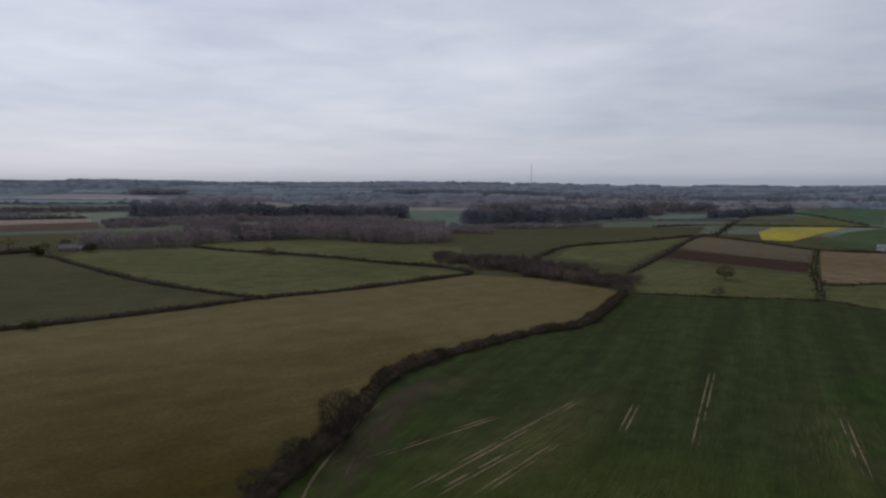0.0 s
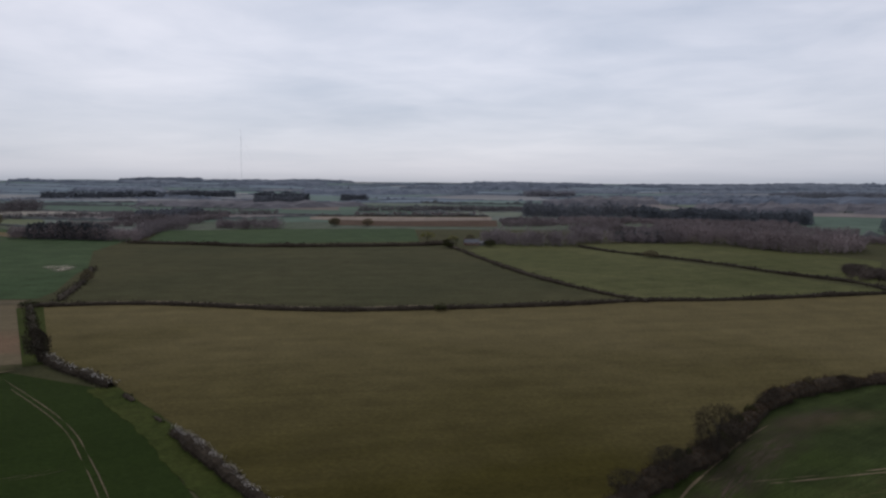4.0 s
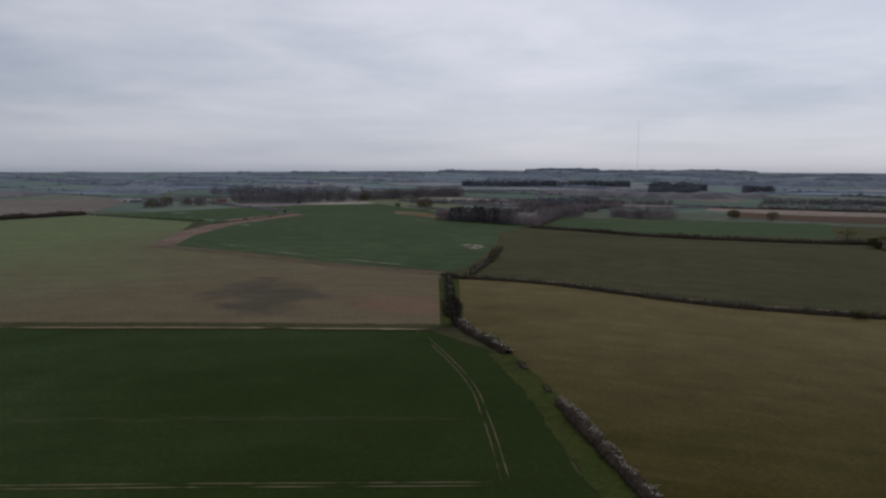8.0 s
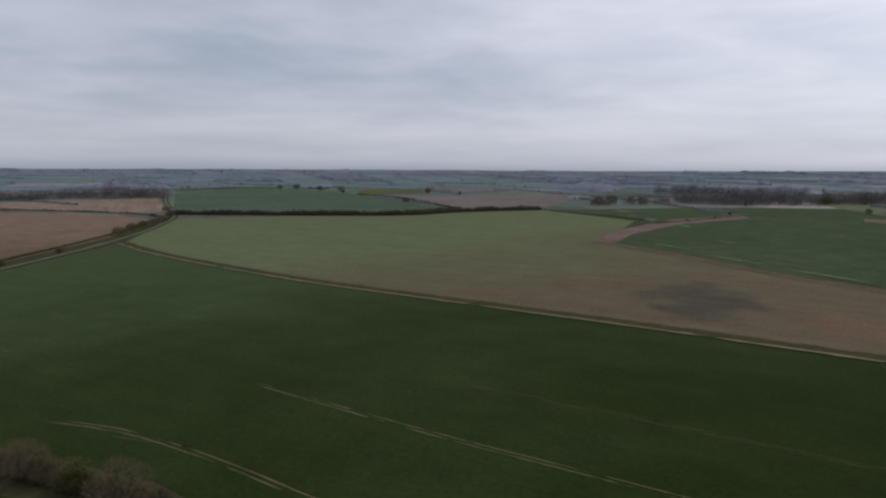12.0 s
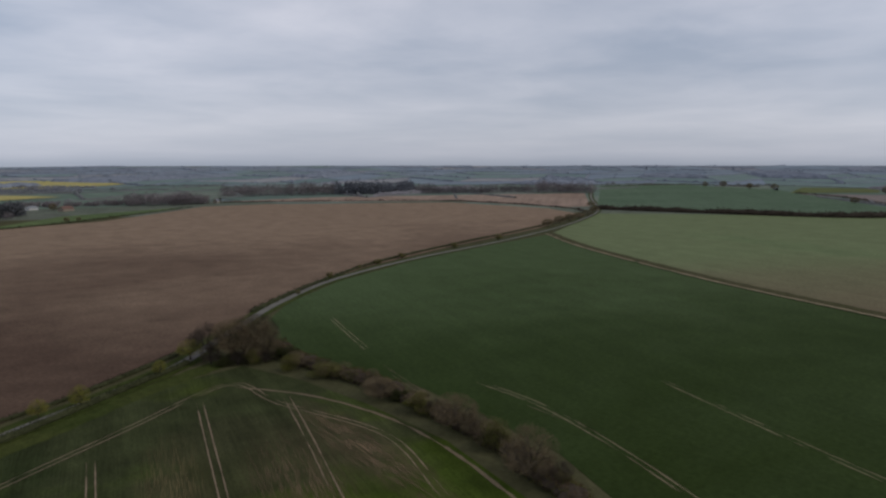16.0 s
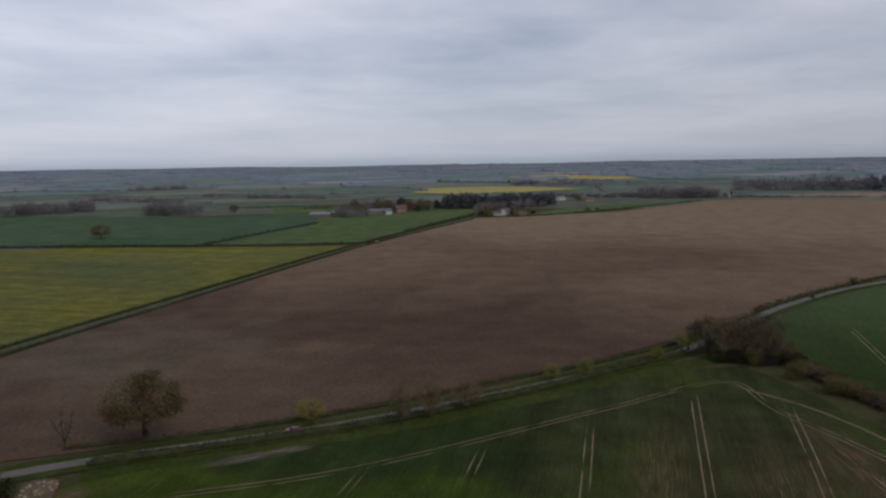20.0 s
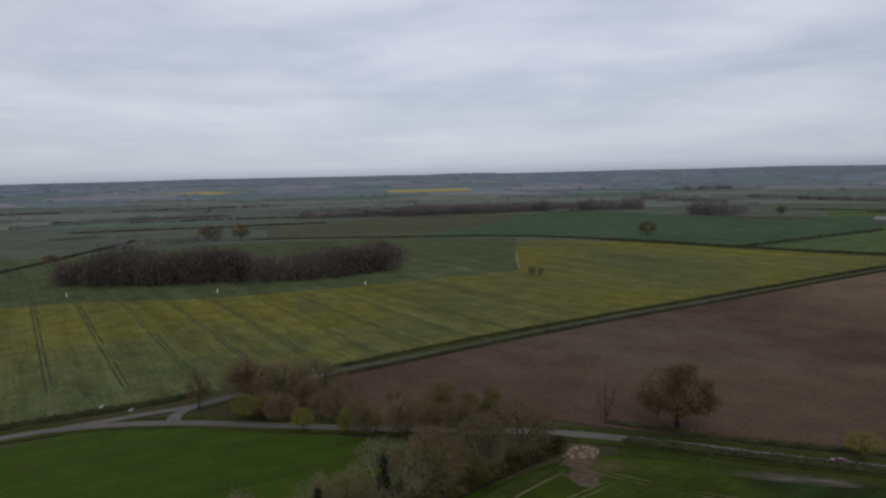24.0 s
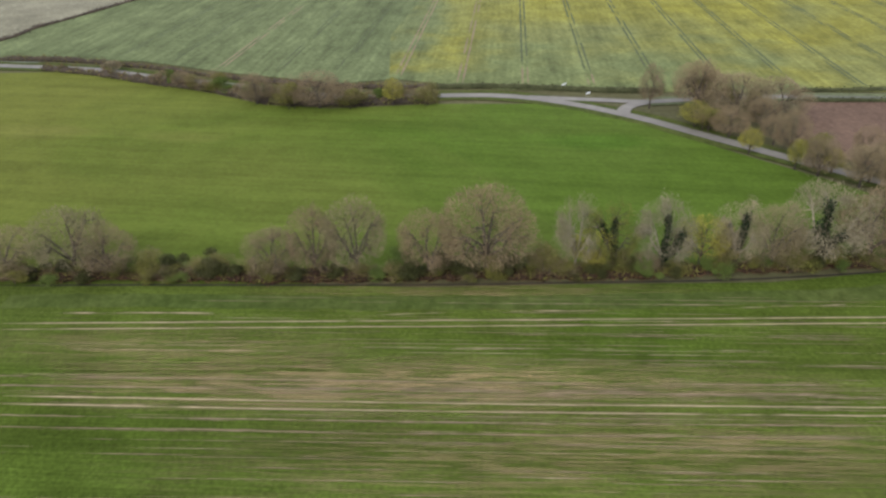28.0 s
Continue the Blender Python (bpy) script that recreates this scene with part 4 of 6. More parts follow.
def slivers(base, way, length, width, rng):
    """Many far twigs, one thin triangle each."""
    k = len(base)
    side = unit(np.cross(way, rng.normal(size=(k, 3)))) * (width * np.ones(k))[:, None] / 2
    v = np.stack([base + side, base - side, base + way * (length * np.ones(k))[:, None]], 1).reshape(-1, 3)
    return v, np.arange(k * 3).reshape(-1, 3)


def limbs(parts, sides_n):
    """Tapering limbs: rows of start, end, radius at start and at end."""
    vs, fs, o = [], [], 0
    for p, q, r0, r1 in parts:
        d = unit((q - p)[None])[0]
        u = unit(np.cross(d, [0.3, 0.9, 0.31])[None])[0]
        w = np.cross(d, u)
        for c, r in ((p, r0), (q, r1)):
            for k in range(sides_n):
                a = 2 * math.pi * k / sides_n
                vs.append(c + (u * math.cos(a) + w * math.sin(a)) * r)
        for k in range(sides_n):
            k2 = (k + 1) % sides_n
            fs.append((o + k, o + k2, o + sides_n + k2, o + sides_n + k))
        o += 2 * sides_n
    return vs, fs


def part(name, verts, faces, mat, parent, label=""):
    me = bpy.data.meshes.new(name)
    if isinstance(verts, np.ndarray):
        me.vertices.add(len(verts))
        me.vertices.foreach_set("co", np.asarray(verts, "f").ravel())
        fa = np.asarray(faces)
        me.loops.add(fa.size)
        me.loops.foreach_set("vertex_index", fa.astype("i").ravel())
        me.polygons.add(len(fa))
        me.polygons.foreach_set("loop_start", np.arange(0, fa.size, fa.shape[1], dtype="i"))
        me.update(calc_edges=True)
    else:
        me.from_pydata([tuple(v) for v in verts], [], faces)
    me.materials.append(mat)
    ob = new(name, me)
    if parent is not None:
        ob.parent = parent
    if label:
        ob["label"] = label
    return ob


def skeleton(rng, height, width, bole=0.22, lean=0.0, limbs_n=6, twigs=3000, droop=0.0, fill=0.45):
    """A bare tree of that height and width: its limbs from thick to thin, and the roots and directions of the twigs that fill its domed crown."""
    wood = []
    fork = np.array([lean, 0.0, 1.0]) * height * bole
    r0 = height * 0.030
    kink = fork * 0.5 + rng.normal(0, 0.05, 3)
    wood += [(np.array([0.0, 0.0, -0.3]), kink, r0 * 1.35, r0), (kink, fork, r0, r0 * 0.9)]
    mid = np.array([lean * height * 0.6, 0.0, height * 0.565])
    rad = np.array([width / 2, width / 2, height * 0.435])
    ends = []
    for i in range(limbs_n):
        a = 2 * math.pi * (i + rng.uniform(-0.3, 0.3)) / limbs_n
        rise = rng.uniform(-0.2, 0.7) if i else 0.85
        out = 0.15 if not i else 1.0
        e1 = mid + rad * np.array([math.cos(a) * out * 0.6, math.sin(a) * out * 0.6, rise * 0.6])
        k1 = fork + (e1 - fork) * 0.5 + rng.normal(0, height * 0.035, 3) - np.array([0, 0, height * 0.025])
        wood += [(fork, k1, r0 * 0.62, r0 * 0.42), (k1, e1, r0 * 0.42, r0 * 0.22)]
        for j in range(7):
            s = rng.uniform(0.2, 1.0)
            b0 = k1 + (e1 - k1) * (s - 0.2) / 0.8
            d = unit((b0 - mid + rng.normal(0, height * 0.14, 3))[None])[0]
            e2 = b0 + d * height * rng.uniform(0.14, 0.24)
            over = np.linalg.norm((e2 - mid) / rad)
            if over > 0.9:
                e2 = mid + (e2 - mid) * 0.9 / over
            wood.append((b0, e2, r0 * 0.2, r0 * 0.06))
            ends.append(e2)
            for q in range(2):
                c0 = b0 + (e2 - b0) * rng.uniform(0.4, 0.9)
                c1 = c0 + unit((d + rng.normal(0, 0.6, 3))[None])[0] * height * rng.uniform(0.07, 0.12)
                wood.append((c0, c1, r0 * 0.1, r0 * 0.04))
                ends.append(c1)
    ends = np.array(ends)
    # the crown: an uneven dome with bays in it, thickest near its skin and round the branch ends
    n1 = int(twigs * fill)
    d = unit(rng.normal(size=(n1, 3)))
    bays = unit(rng.normal(size=(14, 3)))
    dent = np.max(d @ bays.T, axis=1)
    reach = 0.78 + 0.26 * np.clip((dent - 0.6) / 0.35, 0, 1)
    t1 = mid + d * rad * (reach * rng.uniform(0.02, 1.0, n1) ** 0.24)[:, None]
    t2 = ends[rng.integers(0, len(ends), twigs - n1)] + rng.normal(0, height * 0.046, (twigs - n1, 3))
    t = np.concatenate([t1, t2])
    t = t[t[:, 2] > height * (bole + 0.06)]
    way = unit(unit((t - mid) / rad) + rng.normal(0, 0.55, t.shape) + [0, 0, 0.3 - droop])
    return wood, t, way


LABELS = {
    "oak": "large spreading oak with reddish-brown budding twigs", "goldoak": "large domed oak in golden-brown young leaf", "brown": "bare brown deciduous tree with fine twigs", "grey": "bare grey deciduous tree with dense twigs",
    "pale": "bare pale silvery tree with a thin crown", "ivypale": "pale bare tree with dark ivy on its trunk", "ivyolive": "leaning ivy-clad tree with olive spring leaves",
    "yellow": "bushy tree in yellow-green spring leaf", "olive": "olive-green shrub coming into leaf", "leafy": "fresh green leafy bush", "ever": "dark evergreen bush in a hedge",
    "white": "thorn bush in white blossom", "thorn": "dark bare thorn tree in a hedge", "dead": "nearly bare tree with a few crooked grey limbs"}
NOMINAL = 10.0
templates = {}


def lumps(rng, n, k, width, height, low=0.05):
    """Points through a bushy crown of several lumps."""
    c = np.stack([rng.uniform(-0.3, 0.3, k) * width, rng.uniform(-0.3, 0.3, k) * width, rng.uniform(low + 0.2, 0.75, k) * height], 1)
    s = rng.uniform(0.16, 0.3, k)
    pick = rng.integers(0, k, n)
    d = unit(rng.normal(size=(n, 3))) * (rng.uniform(0, 1, n) ** 0.4)[:, None]
    p = c[pick] + d * s[pick][:, None] * [width, width, height * 0.8]
    p[:, 2] = np.clip(p[:, 2], low * height, height)
    return p


def grow(kind, variant, far):
    """One tree or shrub, ten metres high and ten wide, with its parts."""
    rng = np.random.default_rng(sum(map(ord, kind)) * 7 + variant)
    root = new("oak_tree" if kind in ("oak", "goldoak") else "shrub" if kind in ("olive", "leafy", "ever", "white") else "tree")
    h, w = NOMINAL, NOMINAL
    few, fat = (0.28, 2.4) if far else (1.0, 1.0)
    if kind in ("oak", "goldoak", "brown", "grey", "pale", "ivypale", "ivyolive", "dead", "thorn"):
        lean = {"ivyolive": -0.2, "ivypale": 0.06}.get(kind, rng.uniform(-0.06, 0.06))
        count = int({"oak": 12000, "goldoak": 13000, "pale": 7000, "ivyolive": 4200, "ivypale": 8500, "grey": 9500, "dead": 500}.get(kind, 10000) * (0.3 if far else 1.0))
        wood, tr, tw = skeleton(rng, h, w, {"oak": 0.2, "goldoak": 0.27}.get(kind, 0.19), lean, 8 if kind == "oak" else 6, count, 0.0, {"oak": 0.66, "pale": 0.14, "ivypale": 0.22, "goldoak": 0.3, "dead": 0.05, "ivyolive": 0.3}.get(kind, 0.74 if far else 0.58))
        bk = pale_bark if kind in ("pale", "ivypale") else bark
        part("trunk", *limbs(wood, 4 if far else 5), bk, root)
        tm = {"oak": twig_oak, "thorn": twig_hedge, "goldoak": twig_brown, "brown": twig_brown, "grey": twig_grey, "pale": twig_pale, "ivypale": twig_pale, "ivyolive": leaf_olive, "dead": twig_grey}[kind]
        if far:
            part("crown", *slivers(tr, tw, rng.uniform(0.3, 0.7, len(tr)), 0.28, rng), twig_grey if kind == "brown" else tm, root)
        else:
            part("crown", *slivers(tr, tw, rng.uniform(0.22, 0.58, len(tr)), 0.058, rng), tm, root)
        if kind.startswith("ivy"):
            pts = []
            for p, q, r0, r1 in wood[:4] + wood[25:27] + wood[48:50]:
                s = rng.uniform(0, 1, 380)[:, None]
                pts.append(p + (q - p) * s + rng.normal(0, 0.27, (380, 3)))
            part("ivy", *leaves(np.concatenate(pts), 0.36, rng), leaf_ivy, root, "dark glossy ivy")
        if kind == "goldoak":
            part("foliage", *leaves(tr, 0.22, rng), leaf_gold, root)
        if kind == "ivyolive":
            part("foliage", *leaves(tr[::4] + rng.normal(0, 0.3, tr[::4].shape), 0.24, rng), leaf_olive, root)
    elif kind == "yellow":
        wood, tr, tw = skeleton(rng, h, w * 0.9, 0.26, 0.0, 6, int((3000 if far else 7500) * few))
        part("trunk", *limbs(wood, 4), bark, root)
        part("crown", *leaves(tr, 0.51 if far else 0.19, rng), leaf_yellow, root)
    else:
        stems = []
        for i in range(9):
            a = rng.uniform(0, 6.28)
            p = np.array([math.cos(a), math.sin(a), 0]) * rng.uniform(0, 0.25) * w
            stems.append((p, p * 1.5 + np.array([0, 0, h * rng.uniform(0.4, 0.75)]), 0.14, 0.05))
        part("stem", *limbs(stems, 4), bark, root)["kind"] = "stuff"
        lm = {"olive": leaf_olive, "leafy": leaf_green, "ever": leaf_ever, "white": blossom}[kind]
        part("foliage", *leaves(lumps(rng, int((2600 if far else 5200) * few), 9, w * 1.05, h), (0.55 if kind == "ever" else 0.42) * (1.6 if far else 0.75), rng), lm, root)
        if kind in ("olive", "white"):
            tp = lumps(rng, int(1500 * few), 9, w * 1.12, h * 1.05)
            part("twig_growth", *blades(tp, unit(tp - [0, 0, 2] + rng.normal(0, 2, tp.shape)), 1.0, 0.05 * fat, rng), twig_brown, root)["kind"] = "stuff"
    return tagged(root, LABELS[kind], "shrub" if "shrub" in root.name else "tree", kind="thing")


def plant(kind, x, y, h, w, variant=None, group=""):
    variant = int(abs(x * 7 + y * 13)) % 2 if variant is None else variant
    m = pose(x, y, land(x, y), 0, 0, (x * 37 + y * 91) % 360) @ Matrix.Diagonal((w / NOMINAL, w / NOMINAL, h / NOMINAL, 1))
    key = (kind, variant, math.hypot(x, y) > 260)
    if key in templates:
        ob = copy_thing(templates[key], m)
    else:
        ob = templates[key] = grow(*key)
    ob.matrix_basis = m
    if group:
        ob["group"] = group
    return ob


def hedge(line, h, w, label, leaf, stem=twig_hedge, dense=1.0, ragged=0.25, top=None, name="hedgerow"):
    """A hedge along a line: a lumpy body of stems under a skin of leaf sprays or twigs."""
    near = min(math.hypot(x, y) for x, y in line)
    step = min(max(near / 130, 1.0), 7.0)
    rng = np.random.default_rng(int(abs(line[0][0] * 31 + line[-1][1] * 17)))
    pts = smooth_line(line, step)
    nrm = sides(pts)
    prof = [(-0.5, 0.0), (-0.56, 0.45), (-0.34, 0.86), (0.0, 0.97), (0.34, 0.86), (0.56, 0.45), (0.5, 0.0)]
    vs, fs = [], []
    n = len(prof)
    fat = 1.0
    for i, (p, s) in enumerate(zip(pts, nrm)):
        fat = 0.7 * fat + 0.3 * rng.uniform(1 - 1.6 * ragged, 1 + 1.6 * ragged)
        z0 = land(p.x, p.y)
        end = 0.55 if i in (0, len(pts) - 1) else 1.0
        for a, b in prof:
            q = p + s * (a * w * fat * end * rng.uniform(0.85, 1.15)) * 0.86
            vs.append((q.x, q.y, z0 - 0.05 + b * h * 0.86 * fat * end * rng.uniform(0.9, 1.1)))
        if i:
            o = (i - 1) * n
            fs += [(o + k, o + k + 1, o + n + k + 1, o + n + k) for k in range(n - 1)]
    root = new(name)
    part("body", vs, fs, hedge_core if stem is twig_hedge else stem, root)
    size = min(max(near / 420, 0.30), 2.2)
    count = int(dense * len(pts) * step * (h * 2 + w) / (size * size) * 0.9)
    idx = rng.integers(0, len(vs), count)
    base = np.array(vs)[idx] + rng.normal(0, [step * 0.4, step * 0.4, h * 0.1], (count, 3))
    base[:, 2] = np.maximum(base[:, 2], np.array(vs)[idx][:, 2] * 0.6 + 0.05)
    part("foliage", *leaves(base, size, rng), leaf, root)["kind"] = "stuff"
    if top is not None:
        high = base[:, 2] > np.median(base[:, 2]) * (0.7 if top is blossom else 1.0)
        if top is blossom:  # it flowers on the open side
            high &= idx % n > 2
        base = base[high] + [0, 0, h * (0.16 if top is blossom else 0.1)]
        if top is blossom:  # flowers in patches only
            base = base[[noise.noise(Vector((a / 5.0, b / 5.0, 3.0))) + 0.5 * noise.noise(Vector((a, b, 1.0))) > 0.0 for a, b, c in base]]
        part("blossom" if top is blossom else "top_growth", *leaves(base, size * 0.9, rng), top, root)["kind"] = "stuff"
    return tagged(root, label, "hedge", kind="thing")


def woodland(kind, line, depth, h, label, far=False, mat=None):
    """A wood seen from outside: tree after tree, back from its front edge, away from the middle of the land."""
    near = min(math.hypot(x, y) for x, y in line)
    rng = np.random.default_rng(int(abs(line[0][0] * 13 + line[-1][1] * 7)))
    pts = smooth_line(line, 4.0)
    gap = (5.0 if near < 700 else 7.0 if near < 1300 else 9.0) * (0.6 if kind == "conifer" else 1.0)
    count = min(int(len(pts) * 4.0 * depth / gap / gap), 620)
    k = 190 if near < 700 else 90 if near < 1300 else 44
    width = max(0.18, near / 1243 * 0.6)
    i = rng.integers(0, len(pts), count)
    p = np.array([(q.x, q.y) for q in pts])[i] + rng.normal(0, 2.5, (count, 2))
    p = p + unit(p) * (rng.uniform(0, 1, count) ** 1.3 * depth)[:, None]
    z = np.array([land(a, b) for a, b in p])
    th = h * rng.uniform(0.7, 1.08, count)
    cw = np.maximum(th * rng.uniform(0.24, 0.42, count), 3.0)
    swell = np.array([noise.noise(Vector((a / 45.0, b / 45.0, h))) for a, b in p])
    th = th * np.clip(0.96 + 0.45 * swell, 0.65, 1.15)
    foot = np.column_stack([p, z])
    root = new("conifer_wood" if kind == "conifer" else "woodland")
    tv, tf = blades(foot - [0, 0, 0.3], np.tile([0.0, 0.0, 1.0], (count, 1)), th * 0.8, np.maximum(th * 0.026, width * 0.7), rng)
    j = np.repeat(np.arange(count), k)
    # hazier tone with distance; woods to the north painted paler to offset backlight
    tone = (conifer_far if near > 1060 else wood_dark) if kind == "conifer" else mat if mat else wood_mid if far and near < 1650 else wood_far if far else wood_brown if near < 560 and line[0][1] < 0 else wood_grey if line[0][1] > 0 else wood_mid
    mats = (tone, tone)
    if kind == "conifer":
        u = rng.uniform(0, 1, len(j)) ** 0.75
        a = rng.uniform(0, 6.28, len(j))
        r = (1.08 - u * 0.9) * cw[j] * rng.uniform(0.4, 1.0, len(j))
        base = foot[j] + np.column_stack([np.cos(a) * r, np.sin(a) * r, th[j] * (0.03 + 0.95 * u)])
        cv, cf = leaves(base, max(2.0, width * 3.6), rng, 0.3)
    else:
        d = unit(rng.normal(size=(len(j), 3))) * (rng.uniform(0, 1, len(j)) ** 0.5)[:, None]
        base = foot[j] + d * np.column_stack([cw[j], cw[j], th[j] * 0.46]) + np.column_stack([0 * cw[j], 0 * cw[j], th[j] * 0.47])
        way = unit(d * [1, 1, 0.6] + rng.normal(0, 0.5, d.shape) + [0, 0, 0.5])
        cv, cf = slivers(base, way, np.maximum(th[j] * rng.uniform(0.07, 0.15, len(j)), width * 2.2), width * 1.9, rng)
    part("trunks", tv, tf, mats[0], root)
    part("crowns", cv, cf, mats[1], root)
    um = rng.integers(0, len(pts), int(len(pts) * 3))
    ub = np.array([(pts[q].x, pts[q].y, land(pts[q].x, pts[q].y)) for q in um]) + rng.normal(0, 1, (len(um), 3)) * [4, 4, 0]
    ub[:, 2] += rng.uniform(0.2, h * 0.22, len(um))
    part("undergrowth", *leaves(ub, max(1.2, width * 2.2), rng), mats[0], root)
    return tagged(root, label, "woodland", kind="stuff")

# ---------------------------------------------------------------- hedges
bare_hedge, mixed = "dark unclipped hedgerow of bare thorn twigs", "clipped dark green field hedge"
HEDGES = [
    ([(-388, 214), (-339, 252), (-250, 284), (-193, 324), (-137, 373), (-106, 406), (-56, 442), (22, 518)], 2.6, 4.0, bare_hedge, 0),
    ([(-102, 404), (-146, 429), (-217, 484), (-341, 610), (-389, 663)], 2.6, 3.6, bare_hedge, 0),
    ([(-255, 715), (-205, 676), (-167, 661), (-99, 623), (-50, 585), (1, 557), (22, 525)], 2.4, 3.4, bare_hedge, 0),
    ([(113, 432), (71, 341), (46, 320), (24, 299), (-5, 266), (-19, 242), (-25, 210), (-30, 181), (-36, 163), (-42, 140), (-58, 90), (-77, 36)], 3.2, 5.5, "tangled dark hedge along a ditch", 3),
    ([(-395, 232), (-456, 286), (-518, 333)], 2.6, 4.0, "scrubby bushes along a ditch", 0),
    ([(-691, 489), (-611, 518), (-535, 538), (-417, 621), (-382, 670)], 4.0, 7.0, bare_hedge, 0),
    ([(-955, -510), (-980, -345), (-1015, -180), (-1105, -100), (-1180, 25)], 8.0, 10.0, bare_hedge, 0),
    ([(-1180, 25), (-985, 160)], 2.0, 3.0, mixed, 1),
    ([(-925, 165), (-1090, 325)], 1.6, 3.0, mixed, 1),
    ([(-1145, -100), (-1510, -270), (-1655, -400)], 3.5, 5.0, bare_hedge, 0),
    ([(-1705, -890), (-1960, -755), (-1960, -560)], 3.5, 5.0, bare_hedge, 0),
    ([(164, -179), (147, -223), (125, -272), (72, -380), (-31, -587), (-186, -847)], 1.5, 1.7, mixed, 1),
    ([(156, -172), (140, -211), (120, -260), (69, -364), (-30, -564), (-178, -808)], 1.4, 1.6, mixed, 1),
    ([(211, -74), (205, -90), (198, -104), (191, -116), (184, -129), (180, -140)], 1.9, 2.0, mixed, 1),
    ([(306, 64), (292, 36), (270, 8), (247, -15), (231, -36), (218, -58), (211, -74)], 1.6, 2.0, "low hedge of bare olive twigs beside a road", 2),
    ([(284, 45), (268, 26), (252, 10), (232, -11), (214, -26), (206, -43), (201, -59), (197, -71)], 2.6, 3.0, "overgrown olive-brown roadside hedge", 2),
    ([(-187, -272), (-236, -300), (-334, -344), (-454, -374), (-667, -417), (-875, -482)], 1.8, 2.2, mixed, 1),
    ([(62, -173), (30, -176), (-12, -186), (-55, -202), (-84, -211), (-127, -230)], 1.3, 1.5, mixed, 1),
    ([(54, -162), (25, -166.5), (-10, -173), (-30, -179), (-60, -190), (-95, -205), (-124, -217)], 2.0, 2.4, mixed, 1),
    ([(-158, -219), (-150, -188), (-149, -166), (-147, -146), (-141, -117), (-134, -92), (-126, -74), (-116, -52), (-98, -10), (-80, 30)], 3.0, 6.0, "overgrown ditch hedge of olive and brown scrub", 2),
    ([(137, 46), (126, 18), (115, -8), (106, -31), (98, -53), (91, -71), (86, -88), (80, -108), (75, -124), (67, -150)], 1.3, 3.6, "rough hedge bottom of rusty brambles under trees", 4),
    ([(272, -652), (103, -612), (-24, -592), (-46, -594)], 1.8, 2.4, mixed, 1),
    ([(103, -612), (64, -694), (5, -811)], 2.0, 2.4, mixed, 1),
    ([(590, -535), (442, -606), (323, -652), (205, -643), (85, -609)], 1.8, 2.6, mixed, 1),
    ([(-680, -1075), (-825, -975), (-975, -812), (-957, -567), (-905, -497)], 3.0, 5.0, bare_hedge, 0),
    ([(-186, -840), (-244, -822), (-360, -872), (-585, -1010)], 1.8, 3.0, mixed, 1),
    ([(-194, -877), (-106, -728), (-46, -596)], 1.8, 3.0, mixed, 1),
    ([(139, 524), (189, 620), (320, 875), (350, 845), (379, 715), (434, 685)], 2.4, 3.6, bare_hedge, 0),
    ([(385, 721), (262, 485), (303, 476), (332, 440)], 1.6, 2.4, mixed, 1),
    ([(262, 485), (221, 406)], 1.8, 2.6, mixed, 1),
    ([(116, 432), (175, 417), (221, 408), (241, 377)], 1.1, 1.6, "thin low hedge along a field edge", 2),
    ([(86, 638), (135, 738), (225, 805), (315, 885)], 2.4, 3.6, bare_hedge, 0),
    ([(315, 1050), (420, 1090), (530, 1070), (660, 1040)], 3.0, 5.0, bare_hedge, 0),
    ([(355, 910), (620, 1410), (710, 1435), (715, 1335), (655, 1080)], 3.0, 5.0, bare_hedge, 0),
    ([(-900, 985), (-740, 1086), (-590, 1172)], 4.0, 7.0, bare_hedge, 0),
    ([(720, -480), (690, -440), (610, -325), (560, -250), (500, -190)], 2.0, 4.0, "broken line of low scrub on rough grazing", 0),
    ([(920, -520), (800, -640), (680, -760)], 3.0, 5.0, bare_hedge, 0),
    ([(1150, -620), (1000, -800), (900, -950), (760, -1080)], 4.0, 6.0, bare_hedge, 0),
    ([(1500, -700), (1300, -900), (1150, -1150)], 4.0, 7.0, bare_hedge, 0),
    ([(322, 80), (343, 62), (358, 55), (375, 41), (410, 15), (470, -28)], 1.4, 2.0, "low dark hedge between two crops", 0),
    ([(30, -1080), (-60, -1060), (-180, -1010)], 2.5, 4.0, mixed, 1),
    ([(140, -1140), (0, -1120), (-100, -1090)], 2.5, 4.0, mixed, 1),
]
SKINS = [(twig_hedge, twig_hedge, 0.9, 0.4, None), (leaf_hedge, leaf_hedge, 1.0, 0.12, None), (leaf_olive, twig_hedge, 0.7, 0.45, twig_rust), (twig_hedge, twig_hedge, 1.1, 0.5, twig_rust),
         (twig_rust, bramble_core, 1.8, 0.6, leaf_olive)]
for line, h, w, label, skin in HEDGES:
    leaf, stem, dense, ragged, top = SKINS[skin]
    hedge(line, h, w, label, leaf, stem, dense, ragged, top)
hedge([(-270, 151), (-248, 146.5), (-230, 144.5), (-214, 142)], 3.0, 4.2, "blackthorn hedge with patches of white blossom", twig_hedge, twig_hedge, 1.0, 0.4, blossom)
hedge([(-393, 214), (-330, 181), (-272, 152)], 2.2, 3.4, "dark hedge with rank grass below", twig_hedge, twig_hedge, 1.0, 0.4, leaf_hedge)
hedge([(-203, 139), (-194, 136)], 1.2, 1.8, "low straggling thorn bushes in a hedge gap", leaf_hedge, twig_hedge, 0.6, 0.5)
hedge([(-176, 130), (-170, 128)], 1.0, 1.6, "low straggling thorn bushes in a hedge gap", leaf_hedge, twig_hedge, 0.6, 0.5)
